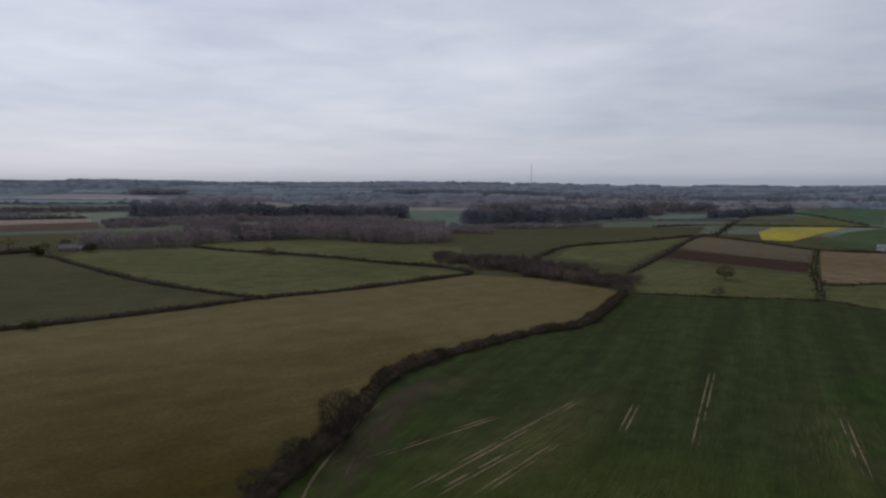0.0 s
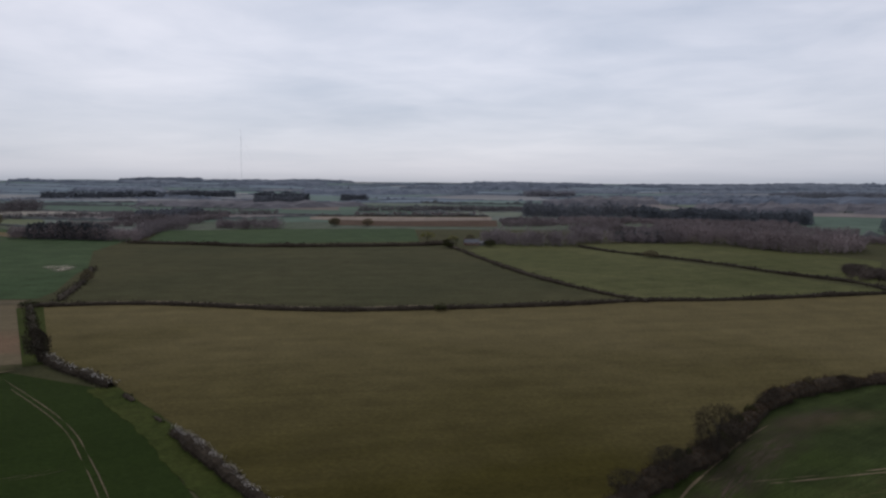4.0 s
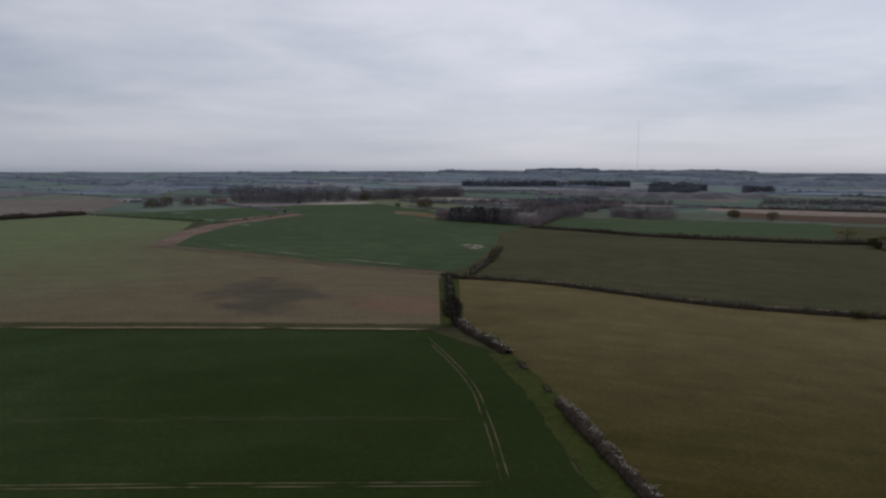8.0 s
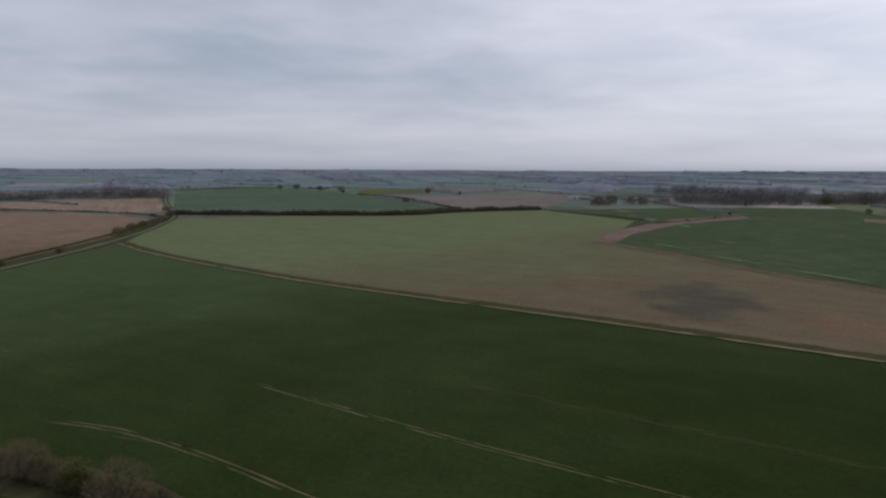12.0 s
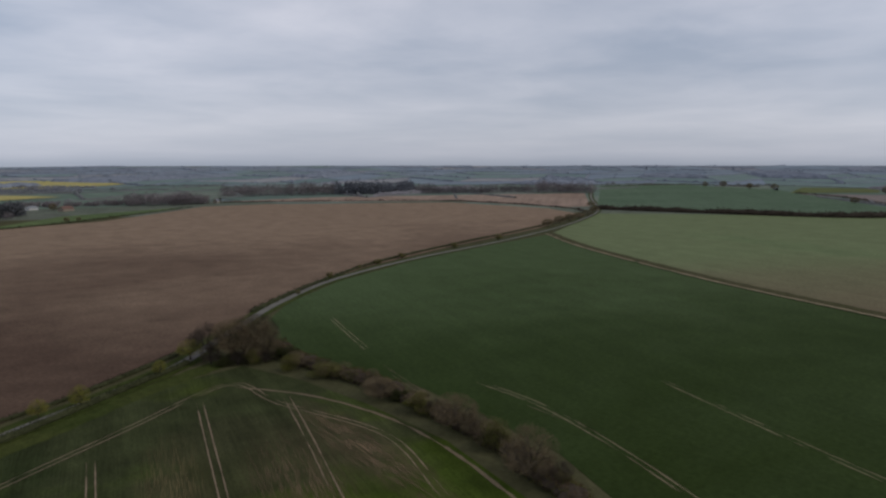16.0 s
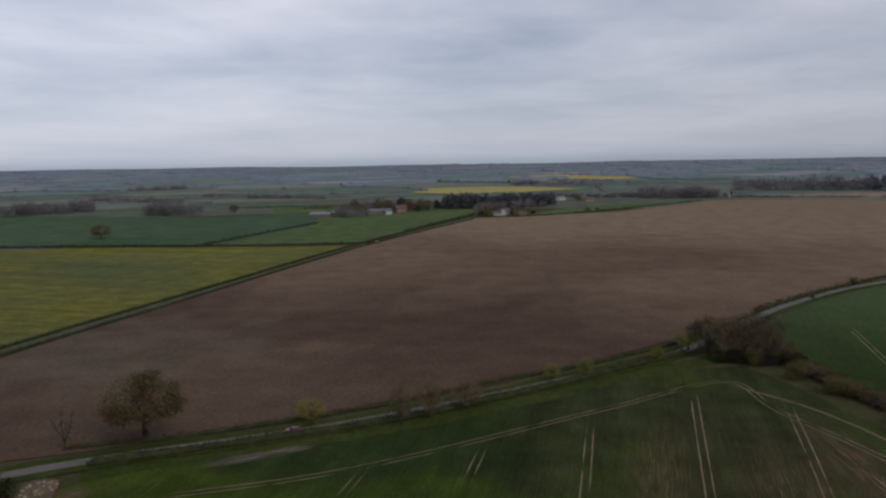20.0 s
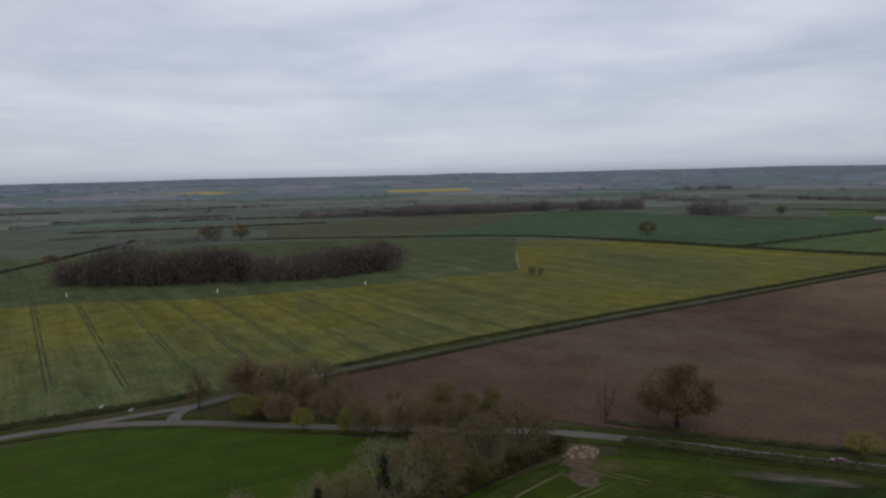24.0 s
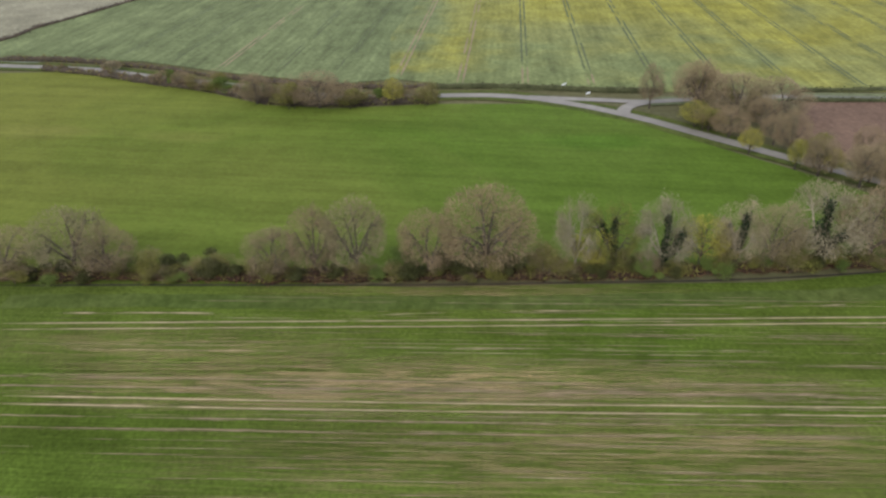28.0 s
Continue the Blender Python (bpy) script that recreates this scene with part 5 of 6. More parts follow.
hedge([(-160, 124), (-147, 119.5), (-136, 115.5), (-124, 111), (-113, 107), (-96, 101)], 2.6, 3.4, "blackthorn hedge with patches of white blossom", twig_hedge, twig_hedge, 1.0, 0.4, blossom)
for pts, hh in (([(1, 572), (42, 588), (80, 596)], 7), ([(28, 540), (70, 545), (104, 520)], 8), ([(60, 508), (95, 488), (125, 475)], 7), ([(100, 470), (118, 448)], 6)):
    woodland("mix", pts, 22, hh, "grey-brown willow scrub along a stream", mat=willow)

for pts, deep, hh in (([(-5, 606), (36, 562), (55, 525)], 60, 6.5), ([(55, 525), (69, 497), (98, 468)], 70, 7.5), ([(98, 468), (108, 450), (118, 436)], 50, 7)):
    woodland("mix", pts, deep, hh, "broad belt of purple-brown willow scrub along a stream", mat=willow)

# ---------------------------------------------------------------- trees
TREES = [
    ("grey", 135, 37, 8.7, 11.3),
    ("grey", 130, 25, 12.8, 13.5),
    ("brown", 127, 19, 10.0, 10.6),
    ("ever", 122, 8, 5.5, 5.7),
    ("ever", 120, 2, 4.7, 6.7),
    ("brown", 116, -9, 9.2, 10.9),
    ("brown", 113, -16, 13.7, 9.7),
    ("grey", 110, -23, 15.4, 11.7),
    ("leafy", 108, -30, 6.2, 5.3),
    ("brown", 105, -35, 12.9, 10.6),
    ("oak", 102, -45, 16.7, 17.4),
    ("olive", 98, -55, 6.1, 7.5),
    ("pale", 96, -60, 15.9, 8.0),
    ("ivyolive", 94, -67, 13.9, 9.8),
    ("ivypale", 91, -75, 14.9, 11.0),
    ("yellow", 89, -82, 10.6, 10.1),
    ("ivypale", 87, -88, 13.8, 10.3),
    ("yellow", 96, -63, 8.5, 8.5),
    ("olive", 84, -99, 7.5, 9.0),
    ("brown", 112, -134, 9.5, 9.0),
    ("grey", 104, -138, 10.5, 9.5),
    ("brown", 97, -141, 10.0, 9.0),
    ("brown", 90, -144, 11.0, 10.0),
    ("thorn", 83, -147, 9.5, 9.0),
    ("grey", 84, -94, 13.5, 9.3),
    ("ivypale", 82, -104, 15.9, 15.0),
    ("brown", 79, -112, 15.6, 13.6),
    ("brown", 79, -118, 13.9, 11.5),
    ("grey", 75, -128, 14.6, 11.9),
    ("brown", 71, -139, 15.7, 17.9),
    ("ever", 68, -149, 5.7, 8.6),
    ("leafy", 77, -115, 8.5, 6.2),
    ("olive", 74, -125, 6.4, 6.5),
    ("brown", 168, -127, 13.0, 7.5),
    ("brown", 162, -139, 14.2, 16.2),
    ("grey", 153, -146, 12.3, 19.7),
    ("brown", 146, -153, 12.0, 17.9),
    ("olive", 147, -131, 7.8, 11.8),
    ("yellow", 150, -129, 7.4, 10.1),
    ("brown", 140, -132, 8.3, 9.9),
    ("yellow", 129, -129, 7.0, 6.6),
    ("yellow", 117, -132, 7.9, 5.5),
    ("yellow", 112, -138, 6.5, 5.5),
    ("brown", 105, -142, 9.7, 9.2),
    ("brown", 216, -20, 9.8, 11.0),
    ("olive", 209, -29, 9.7, 12.5),
    ("brown", 205, -37, 11.0, 15.9),
    ("olive", 202, -46, 7.5, 10.5),
    ("yellow", 199, -58, 8.7, 7.4),
    ("olive", 196, -67, 5.9, 7.0),
    ("olive", 235, -11, 7.2, 7.9),
    ("brown", 246, -1, 4.1, 6.2),
    ("brown", 272, 22, 3.8, 6.8),
    ("goldoak", 45, -178, 16.3, 19.8),
    ("dead", 62, -172, 11.4, 6.6),
    ("yellow", 4, -178, 6.8, 9.3),
    ("brown", -19, -172, 11.2, 6.0),
    ("brown", -27, -175, 11.1, 7.7),
    ("brown", -38, -181, 8.1, 9.6),
    ("yellow", -69, -199, 5.6, 5.7),
    ("yellow", -80, -199, 6.9, 6.9),
    ("yellow", -110, -211, 5.4, 5.2),
    ("yellow", -126, -220, 7.9, 9.7),
    ("brown", -136, -210, 14.5, 16.7),
    ("thorn", -145, -209, 15.1, 17.0),
    ("thorn", -132, -217, 12.7, 14.8),
    ("brown", -140, -208, 15.6, 18.8),
    ("brown", -144, -201, 13.6, 10.3),
    ("olive", -142, -183, 6.5, 7.8),
    ("olive", -144, -167, 5.7, 11.2),
    ("brown", -141, -141, 6.0, 11.9),
    ("olive", -140, -124, 6.4, 9.6),
    ("brown", -136, -108, 9.7, 12.0),
    ("olive", -133, -94, 7.7, 8.5),
    ("brown", -124, -77, 11.7, 13.0),
    ("olive", -125, -70, 3.6, 6.4),
    ("brown", 207, -710, 14.0, 19.1),
    ("pale", 166, 419, 8.5, 9.0),
    ("grey", 200, 494, 11.3, 13.0),
    ("ever", -331, 658, 10.7, 10.7),
    ("ever", -365, 631, 11.3, 17.7),
    ("ever", -191, 320, 4.8, 7.3),
    ("brown", -161, 646, 6.8, 14.0),
    ("brown", -686, 836, 13.3, 17.4),
    ("brown", -639, 857, 12.5, 17.2),
    ("yellow", -437, 703, 9.9, 20.0),
    ("brown", -1881, -676, 14.9, 14.5),
    ("brown", -1889, -631, 17.9, 19.2),
    ("brown", -1803, -539, 15.7, 15.2),
    ("brown", -1811, -484, 14.4, 18.1),
    ("brown", -1343, -231, 11.8, 13.2),
    ("brown", -1689, -237, 17.5, 13.7),
    ("brown", -1365, 545, 17.5, 18.9),
    ("brown", -1076, 544, 21.3, 21.4),
    ("thorn", -27, 181, 14.6, 12.6),
    ("thorn", -35, 163, 8.4, 10.2),
    ("thorn", -41, 149, 6.5, 8.2),
    ("thorn", -268, 148, 14.0, 10.1),
    ("ever", -394, 215, 3.7, 11.0),
    ("brown", -450, 285, 9.1, 8.6),
    ("white", -226, 144, 3.4, 4.2),
    ("brown", 122, -1039, 12.1, 13.5),
    ("brown", -682, 831, 12.1, 15.6),
    ("brown", 601, -529, 18.6, 19.4),
    ("brown", 661, -538, 14.4, 27.5),
    ("brown", 610, -325, 6.6, 12.3),
]
for kind, x, y, h, w in TREES:
    plant(kind, x, y, h, w, group="trees of the field hedge" if 60 < x < 140 and -150 < y < 40 else "roadside trees" if -150 < x < 280 and -225 < y < 30 else "ditch trees" if x < -110 and -190 < y < -60 else "")

# ---------------------------------------------------------------- woods
WOODS = [
    ("mix", [(449, -244), (396, -274), (344, -311), (313, -344), (292, -391)], 45, 23),
    ("mix", [(234, -1017), (197, -993), (164, -1001)], 45, 20),
    ("conifer", [(-177, -987), (-248, -969), (-341, -1008)], 40, 21),
    ("mix", [(-40, -978), (-90, -988), (-140, -985)], 30, 20),
    ("mix", [(-22, -886), (-50, -875)], 40, 17),
    ("mix", [(-202, -894), (-242, -947), (-314, -966)], 30, 13),
    ("mix", [(-530, -1097), (-583, -1070), (-642, -1059)], 60, 23),
    ("conifer", [(-839, 463), (-794, 481), (-740, 500)], 40, 19),
    ("mix", [(-850, 450), (-794, 475), (-695, 505)], 50, 19),
    ("mix", [(-713, 514), (-809, 622), (-815, 665)], 60, 18),
    ("mix", [(-1000, 690), (-940, 720), (-875, 745)], 60, 16),
    ("mix", [(-820, 1060), (-720, 1120), (-620, 1190)], 50, 9),
    ("conifer", [(-332, 1252), (-181, 1217), (-64, 1228)], 50, 22),
    ("mix", [(-268, 749), (-223, 779), (-171, 804)], 60, 18),
    ("conifer", [(-238, 800), (-192, 810)], 30, 12),
    ("mix", [(-189, 826), (-121, 815), (-52, 761), (4, 792)], 60, 21),
    ("mix", [(-356, 695), (-307, 686), (-260, 724)], 50, 19),
    ("mix", [(-241, 985), (-134, 1016), (-3, 1002)], 80, 12),
    ("conifer", [(31, 1090), (102, 1096), (196, 1129), (362, 1264)], 70, 25),
    ("mix", [(788, -821), (665, -911), (582, -995)], 60, 14),
    ("mix", [(582, -995), (497, -1079), (460, -1127)], 60, 12),
    ("mix", [(434, -1061), (339, -1132)], 60, 18),
    ("mix", [(665, -409), (643, -450), (615, -512)], 25, 10),
    ("mix", [(655, -893), (572, -965), (466, -1055)], 60, 20),
]
for kind, line, depth, h in WOODS:
    woodland(kind, line, depth, h, "dark green conifer plantation wood" if kind == "conifer" else "bare grey-brown deciduous woodland edge")
FAR_WOODS = [
    ("mix", [(229, -1460), (115, -1393), (-8, -1320)], 60, 10),
    ("mix", [(-778, -1228), (-877, -1170), (-976, -1116)], 80, 27),
    ("conifer", [(-976, -1116), (-1042, -1069), (-1111, -1021)], 60, 27),
    ("mix", [(-1111, -1021), (-1204, -941), (-1319, -870)], 60, 21),
    ("mix", [(-1299, -857), (-1344, -797), (-1364, -730)], 80, 27),
    ("mix", [(-1396, 293), (-1363, 407), (-1367, 540)], 90, 27),
    ("mix", [(-1409, 557), (-1423, 684), (-1435, 822)], 120, 27),
    ("mix", [(-1320, 118), (-1336, 162)], 40, 16),
    ("mix", [(-1364, 184), (-1356, 243)], 40, 21),
    ("conifer", [(-1055, 764), (-1069, 833), (-1076, 916)], 60, 14),
    ("conifer", [(-1469, 1447), (-1354, 1533)], 80, 23),
    ("conifer", [(-1836, 1480), (-1709, 1587)], 80, 18),
    ("conifer", [(-1276, 1589), (-1220, 1628)], 60, 19),
    ("conifer", [(-544, 1224), (-452, 1236), (-325, 1287)], 60, 27),
    ("conifer", [(469, 1239), (593, 1350), (700, 1414)], 50, 16),
    ("mix", [(-156, 2301), (124, 2350), (399, 2307)], 200, 27),
    ("mix", [(374, 2165), (645, 1933), (927, 1876), (1138, 1809)], 300, 27),
    ("mix", [(73, 1384), (275, 1585), (522, 1563)], 150, 22),
    ("mix", [(429, 1461), (563, 1472)], 100, 27),
    ("mix", [(-1030, 2317), (-870, 2386)], 100, 27),
    ("mix", [(453, -1849), (344, -1935)], 60, 14),
    ("mix", [(429, -1425), (241, -1287)], 60, 10),
    ("mix", [(-1793, 315), (-1752, 470), (-1704, 637)], 80, 25),
    ("conifer", [(-1260, 1239), (-1202, 1346)], 80, 22),
    ("conifer", [(-2057, 1178), (-1973, 1304), (-1701, 1574)], 80, 19),
    ("mix", [(-529, -1998), (-631, -1960), (-794, -1828)], 60, 6),
    ("mix", [(-482, -1734), (-535, -1625), (-661, -1586)], 60, 18),
]
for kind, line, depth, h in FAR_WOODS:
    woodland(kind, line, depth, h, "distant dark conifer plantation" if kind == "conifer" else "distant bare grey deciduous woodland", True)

# more of the valley woods, tree lines and hedges far out
for line, depth, h in (([(-791, 704), (-740, 718), (-714, 752)], 50, 17), ([(-458, 952), (-390, 1010), (-302, 1021)], 50, 12), ([(-911, 1046), (-753, 1087), (-593, 1184)], 8, 5), ([(-945, 779), (-939, 809), (-952, 865)], 40, 12), ([(-840, 1343), (-729, 1346), (-642, 1390)], 50, 11), ([(-330, 900), (-220, 930), (-120, 950)], 72, 11), ([(-120, 900), (-20, 920), (60, 900)], 60, 10),
                       ([(-500, 1040), (-440, 1070), (-400, 1090)], 60, 9), ([(-420, 1090), (-250, 1120), (-80, 1130)], 66, 11), ([(40, 980), (140, 1010), (230, 1030)], 36, 7),
                       ([(-1150, 780), (-1060, 900), (-960, 1000)], 72, 12), ([(-1250, 600), (-1180, 700), (-1120, 800)], 60, 12), ([(-1000, 560), (-930, 640), (-880, 690)], 36, 11),
                       ([(-1480, 300), (-1500, 480), (-1500, 650)], 72, 14), ([(-900, 1180), (-760, 1300), (-600, 1400)], 84, 12), ([(-560, 1360), (-380, 1420), (-180, 1450)], 96, 12),
                       ([(120, 1230), (260, 1300), (420, 1360)], 90, 12), ([(480, 1500), (640, 1560), (800, 1620)], 96, 14), ([(-1250, -930), (-1130, -1030), (-1000, -1130)], 36, 12),
                       ([(-560, -1120), (-470, -1150), (-380, -1190)], 36, 10), ([(760, -860), (900, -760), (1010, -660)], 24, 6), ([(250, 2500), (700, 2350), (1100, 2150)], 180, 17),
                       ([(1000, 2000), (1300, 1800), (1500, 1700)], 180, 17), ([(-250, 2550), (0, 2600), (250, 2550)], 150, 17)):
    woodland("mix", line, depth, h, "bare grey-brown woodland in a shallow valley", math.hypot(*line[1]) > 1300)


def far_tone(name, colours, size=0.02):
    """Land far out, with haze mixed into its colours: the tone differs from field to field and drifts within each."""
    m, n, l, b = nodes_of(name)
    g = n.new("ShaderNodeNewGeometry")
    v = coords(n, l)
    col = ramp(n, l, g.outputs["Random Per Island"], [(k / max(len(colours) - 1, 1), c) for k, c in enumerate(colours)])
    col = blend(n, l, 0.7, col, ramp(n, l, noise_tex(n, l, v, size, 4.0, 0.6), [(0.3, grey(0.72)), (0.7, grey(1.28))]), "MULTIPLY")
    l.new(col, b.inputs["Base Color"])
    b.inputs["Roughness"].default_value = 1.0
    b.inputs["Specular IOR Level"].default_value = 0.03
    return m


# haze is put into these colours: paler and bluer the farther out
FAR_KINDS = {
    "wheat": far_tone("hazed_wheat", [(0.078, 0.110, 0.088), (0.098, 0.130, 0.100), (0.088, 0.120, 0.104)]),
    "pasture": far_tone("hazed_pasture", [(0.112, 0.132, 0.106), (0.134, 0.150, 0.116), (0.124, 0.138, 0.122)]),
    "soil": far_tone("hazed_bare_soil", [(0.146, 0.128, 0.126), (0.176, 0.152, 0.146), (0.160, 0.144, 0.142)]),
    "stubble": far_tone("hazed_stubble", [(0.220, 0.196, 0.170), (0.290, 0.262, 0.226), (0.250, 0.234, 0.212)]),
    "green": far_tone("hazed_outer_crops", [(0.106, 0.146, 0.140), (0.124, 0.164, 0.148), (0.118, 0.155, 0.156)]),
    "pale": far_tone("hazed_outer_pale_land", [(0.180, 0.180, 0.188), (0.215, 0.212, 0.210), (0.168, 0.172, 0.182)]),
    "plain": far_tone("hazed_outer_farmland", [(0.128, 0.157, 0.190), (0.148, 0.178, 0.208), (0.142, 0.174, 0.195)], 0.008),
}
FAR_LABELS = {"wheat": "distant dark green wheat fields", "pasture": "distant green pastures, colour muted for haze", "soil": "distant fields of bare brown soil", "stubble": "distant pale straw stubble fields",
              "green": "outlying green fields, colour dulled for haze", "pale": "outlying grey-tan fields, colour paled for haze", "plain": "outlying farmland near the skyline, coloured blue-grey for haze"}
# woods and hedges get the same haze in their base colour
wood_outer = far_tone("hazed_woodland", [(0.124, 0.118, 0.130), (0.150, 0.140, 0.148), (0.120, 0.126, 0.134)])
hedge_outer = far_tone("hazed_hedges", [(0.100, 0.108, 0.106), (0.128, 0.128, 0.126)])
wood_last = far_tone("hazed_skyline_woodland", [(0.136, 0.152, 0.182), (0.158, 0.173, 0.202), (0.146, 0.164, 0.190)])
GRID_X, GRID_Y, GRID_TURN = 300.0, 190.0, radians(24)


def knot(i, j):
    """A field corner of the far patchwork: a grid, shifted row by row and warped."""
    r = random.Random(i * 9176 + j * 131 + 7)
    u, v = (i + 0.5 * (j % 2) + r.uniform(-0.28, 0.28)) * GRID_X, (j + r.uniform(-0.26, 0.26)) * GRID_Y
    x, y = u * math.cos(GRID_TURN) - v * math.sin(GRID_TURN), u * math.sin(GRID_TURN) + v * math.cos(GRID_TURN)
    return (x + 110 * noise.noise(Vector((x / 900.0, y / 900.0, 5.0))), y + 110 * noise.noise(Vector((x / 900.0, y / 900.0, 9.0))))


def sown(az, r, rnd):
    """What grows on a far field, by its bearing and distance; outer kinds carry more haze in their colour."""
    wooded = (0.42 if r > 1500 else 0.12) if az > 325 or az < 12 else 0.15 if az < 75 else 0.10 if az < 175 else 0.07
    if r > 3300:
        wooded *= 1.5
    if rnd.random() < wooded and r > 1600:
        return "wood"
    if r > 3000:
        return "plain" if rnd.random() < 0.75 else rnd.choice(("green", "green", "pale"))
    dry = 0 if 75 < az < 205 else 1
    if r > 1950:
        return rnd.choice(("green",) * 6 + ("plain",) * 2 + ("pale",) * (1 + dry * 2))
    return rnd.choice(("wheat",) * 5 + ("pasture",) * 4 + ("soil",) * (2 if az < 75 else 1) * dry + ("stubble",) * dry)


quilt = {k: ([], []) for k in FAR_KINDS}
canopy, far_hedge = {False: ([], []), True: ([], [])}, {False: ([], []), True: ([], [])}
rnd = random.Random(77)
for j in range(-28, 28):
    for i in range(-18, 18):
        c = [knot(i, j), knot(i + 1, j), knot(i + 1, j + 1), knot(i, j + 1)]
        mx, my = sum(p[0] for p in c) / 4, sum(p[1] for p in c) / 4
        r = math.hypot(mx, my)
        az = math.degrees(math.atan2(-mx, my)) % 360
        if r < 1180 or r > 4480 or 285 < az < 322:
            continue
        kind = sown(az, r, rnd)
        if any(inside((mx, my), poly) for poly in outlines) and kind == "wood":
            kind = "pasture"

        def at(a, b):
            p = [c[0][q] * (1 - a) * (1 - b) + c[1][q] * a * (1 - b) + c[2][q] * a * b + c[3][q] * (1 - a) * b for q in (0, 1)]
            return p[0], p[1]
        if kind == "wood":
            vs, fs = canopy[r > 2000]
            n, m = 22, 14
            o = len(vs)
            tall = rnd.uniform(8, 13) * (1.3 if az > 325 or az < 75 else 1.0 if r < 3300 else 0.5)
            for q in range(m + 1):
                for p in range(n + 1):
                    x, y = at(p / n, q / m)
                    rim = p in (0, n) or q in (0, m)
                    bump = 0.75 + 0.5 * noise.noise(Vector((x / 40.0, y / 40.0, 1.0))) + rnd.uniform(-0.22, 0.22)
                    vs.append((x + rnd.uniform(-4, 4), y + rnd.uniform(-4, 4), land(x, y) + (-0.5 if rim else tall * bump)))
            fs += [(o + q * (n + 1) + p, o + q * (n + 1) + p + 1, o + (q + 1) * (n + 1) + p + 1, o + (q + 1) * (n + 1) + p) for q in range(m) for p in range(n)]
            kind = "pasture"
        vs, fs = quilt[kind]
        o, n = len(vs), 5
        for q in range(n + 1):
            for p in range(n + 1):
                x, y = at(p / n, q / n)
                vs.append((x, y, turf(x, y) + 0.1))
        fs += [(o + q * (n + 1) + p, o + q * (n + 1) + p + 1, o + (q + 1) * (n + 1) + p + 1, o + (q + 1) * (n + 1) + p) for q in range(n) for p in range(n)]
        # hedges along two sides, with a few trees in them
        for a, b in ((c[0], c[1]), (c[0], c[3])):
            if rnd.random() < 0.25 or r > 4300:
                continue
            if any(inside(((a[0] + b[0]) / 2, (a[1] + b[1]) / 2), poly) for poly in outlines):
                continue
            hv, hf = far_hedge[r > 2000]
            d = Vector((b[0] - a[0], b[1] - a[1]))
            n = max(3, int(d.length / 9))
            s = Vector((-d.y, d.x)).normalized()
            o, base_h = len(hv), rnd.choice((2.2, 2.8, 3.5, 5.0))
            for q in range(n + 1):
                p = Vector(a) + d * q / n
                h = base_h * rnd.uniform(0.5, 1.2) + (rnd.uniform(2, 6) if rnd.random() < 0.05 else 0.0)
                w = 1.6 + h * 0.35
                z = turf(p.x, p.y)
                hv += [(p.x + s.x * w, p.y + s.y * w, z - 0.2), (p.x + s.x * w * 0.4, p.y + s.y * w * 0.4, z + h), (p.x - s.x * w * 0.4, p.y - s.y * w * 0.4, z + h * 0.9), (p.x - s.x * w, p.y - s.y * w, z - 0.2)]
            hf += [(o + 4 * q + e, o + 4 * q + e + 1, o + 4 * q + e + 5, o + 4 * q + e + 4) for q in range(n) for e in range(3)]
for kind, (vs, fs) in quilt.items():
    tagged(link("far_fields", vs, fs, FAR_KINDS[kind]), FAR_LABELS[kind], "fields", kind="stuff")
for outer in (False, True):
    tagged(link("far_woods", *canopy[outer], wood_last if outer else wood_outer), "distant woods under the skyline, coloured blue-grey for haze" if outer else "distant grey-brown woods on low ground", "woodland", kind="stuff")
    tagged(link("far_hedges", *far_hedge[outer], wood_last if outer else hedge_outer), "hedge lines near the skyline, coloured faint for haze" if outer else "distant dark hedges with trees between fields", "hedges", kind="stuff")
# undergrowth of the tree hedge, the ditch and the roadside
rnd = random.Random(12)
TREE_HEDGE = smooth_line([(134, 40), (123, 12), (113, -13), (104, -36), (96, -58), (89, -77), (83, -96), (77, -116), (70, -142)], 4.2)
for p in TREE_HEDGE:
    kind = rnd.choice(("olive", "ever", "olive", "leafy", "olive", "brown", "olive"))
    plant(kind, p.x + rnd.uniform(-1.0, 1.6), p.y + rnd.uniform(-1, 1), rnd.uniform(2.2, 5.6), rnd.uniform(3.6, 6.8), group="hedge shrubs")
for p in smooth_line([(131, 40), (120.5, 12), (110.5, -13), (101.5, -36), (93.5, -58), (86.5, -77), (80.5, -96), (74.5, -116), (68, -142)], 5.0):
    plant(rnd.choice(("olive", "leafy", "olive", "ever")), p.x + rnd.uniform(0.4, 2.6), p.y + rnd.uniform(-1.5, 1.5), rnd.uniform(1.6, 4.6), rnd.uniform(3.0, 5.6), group="hedge shrubs")
for p in smooth_line([(-156, -212), (-149, -185), (-148, -160), (-144, -135), (-138, -110), (-131, -86), (-124, -70)], 8):
    plant(rnd.choice(("olive", "thorn", "brown", "ever")), p.x + rnd.uniform(-2, 2), p.y, rnd.uniform(3, 6), rnd.uniform(5, 8), group="ditch shrubs")
for p in smooth_line([(250, 8), (232, -12), (216, -27), (208, -42), (203, -58), (199, -70)], 3):
    plant(rnd.choice(("olive", "brown", "olive", "brown", "leafy")), p.x + rnd.uniform(-1, 1), p.y, rnd.uniform(3.5, 7), rnd.uniform(4, 7), group="roadside shrubs")
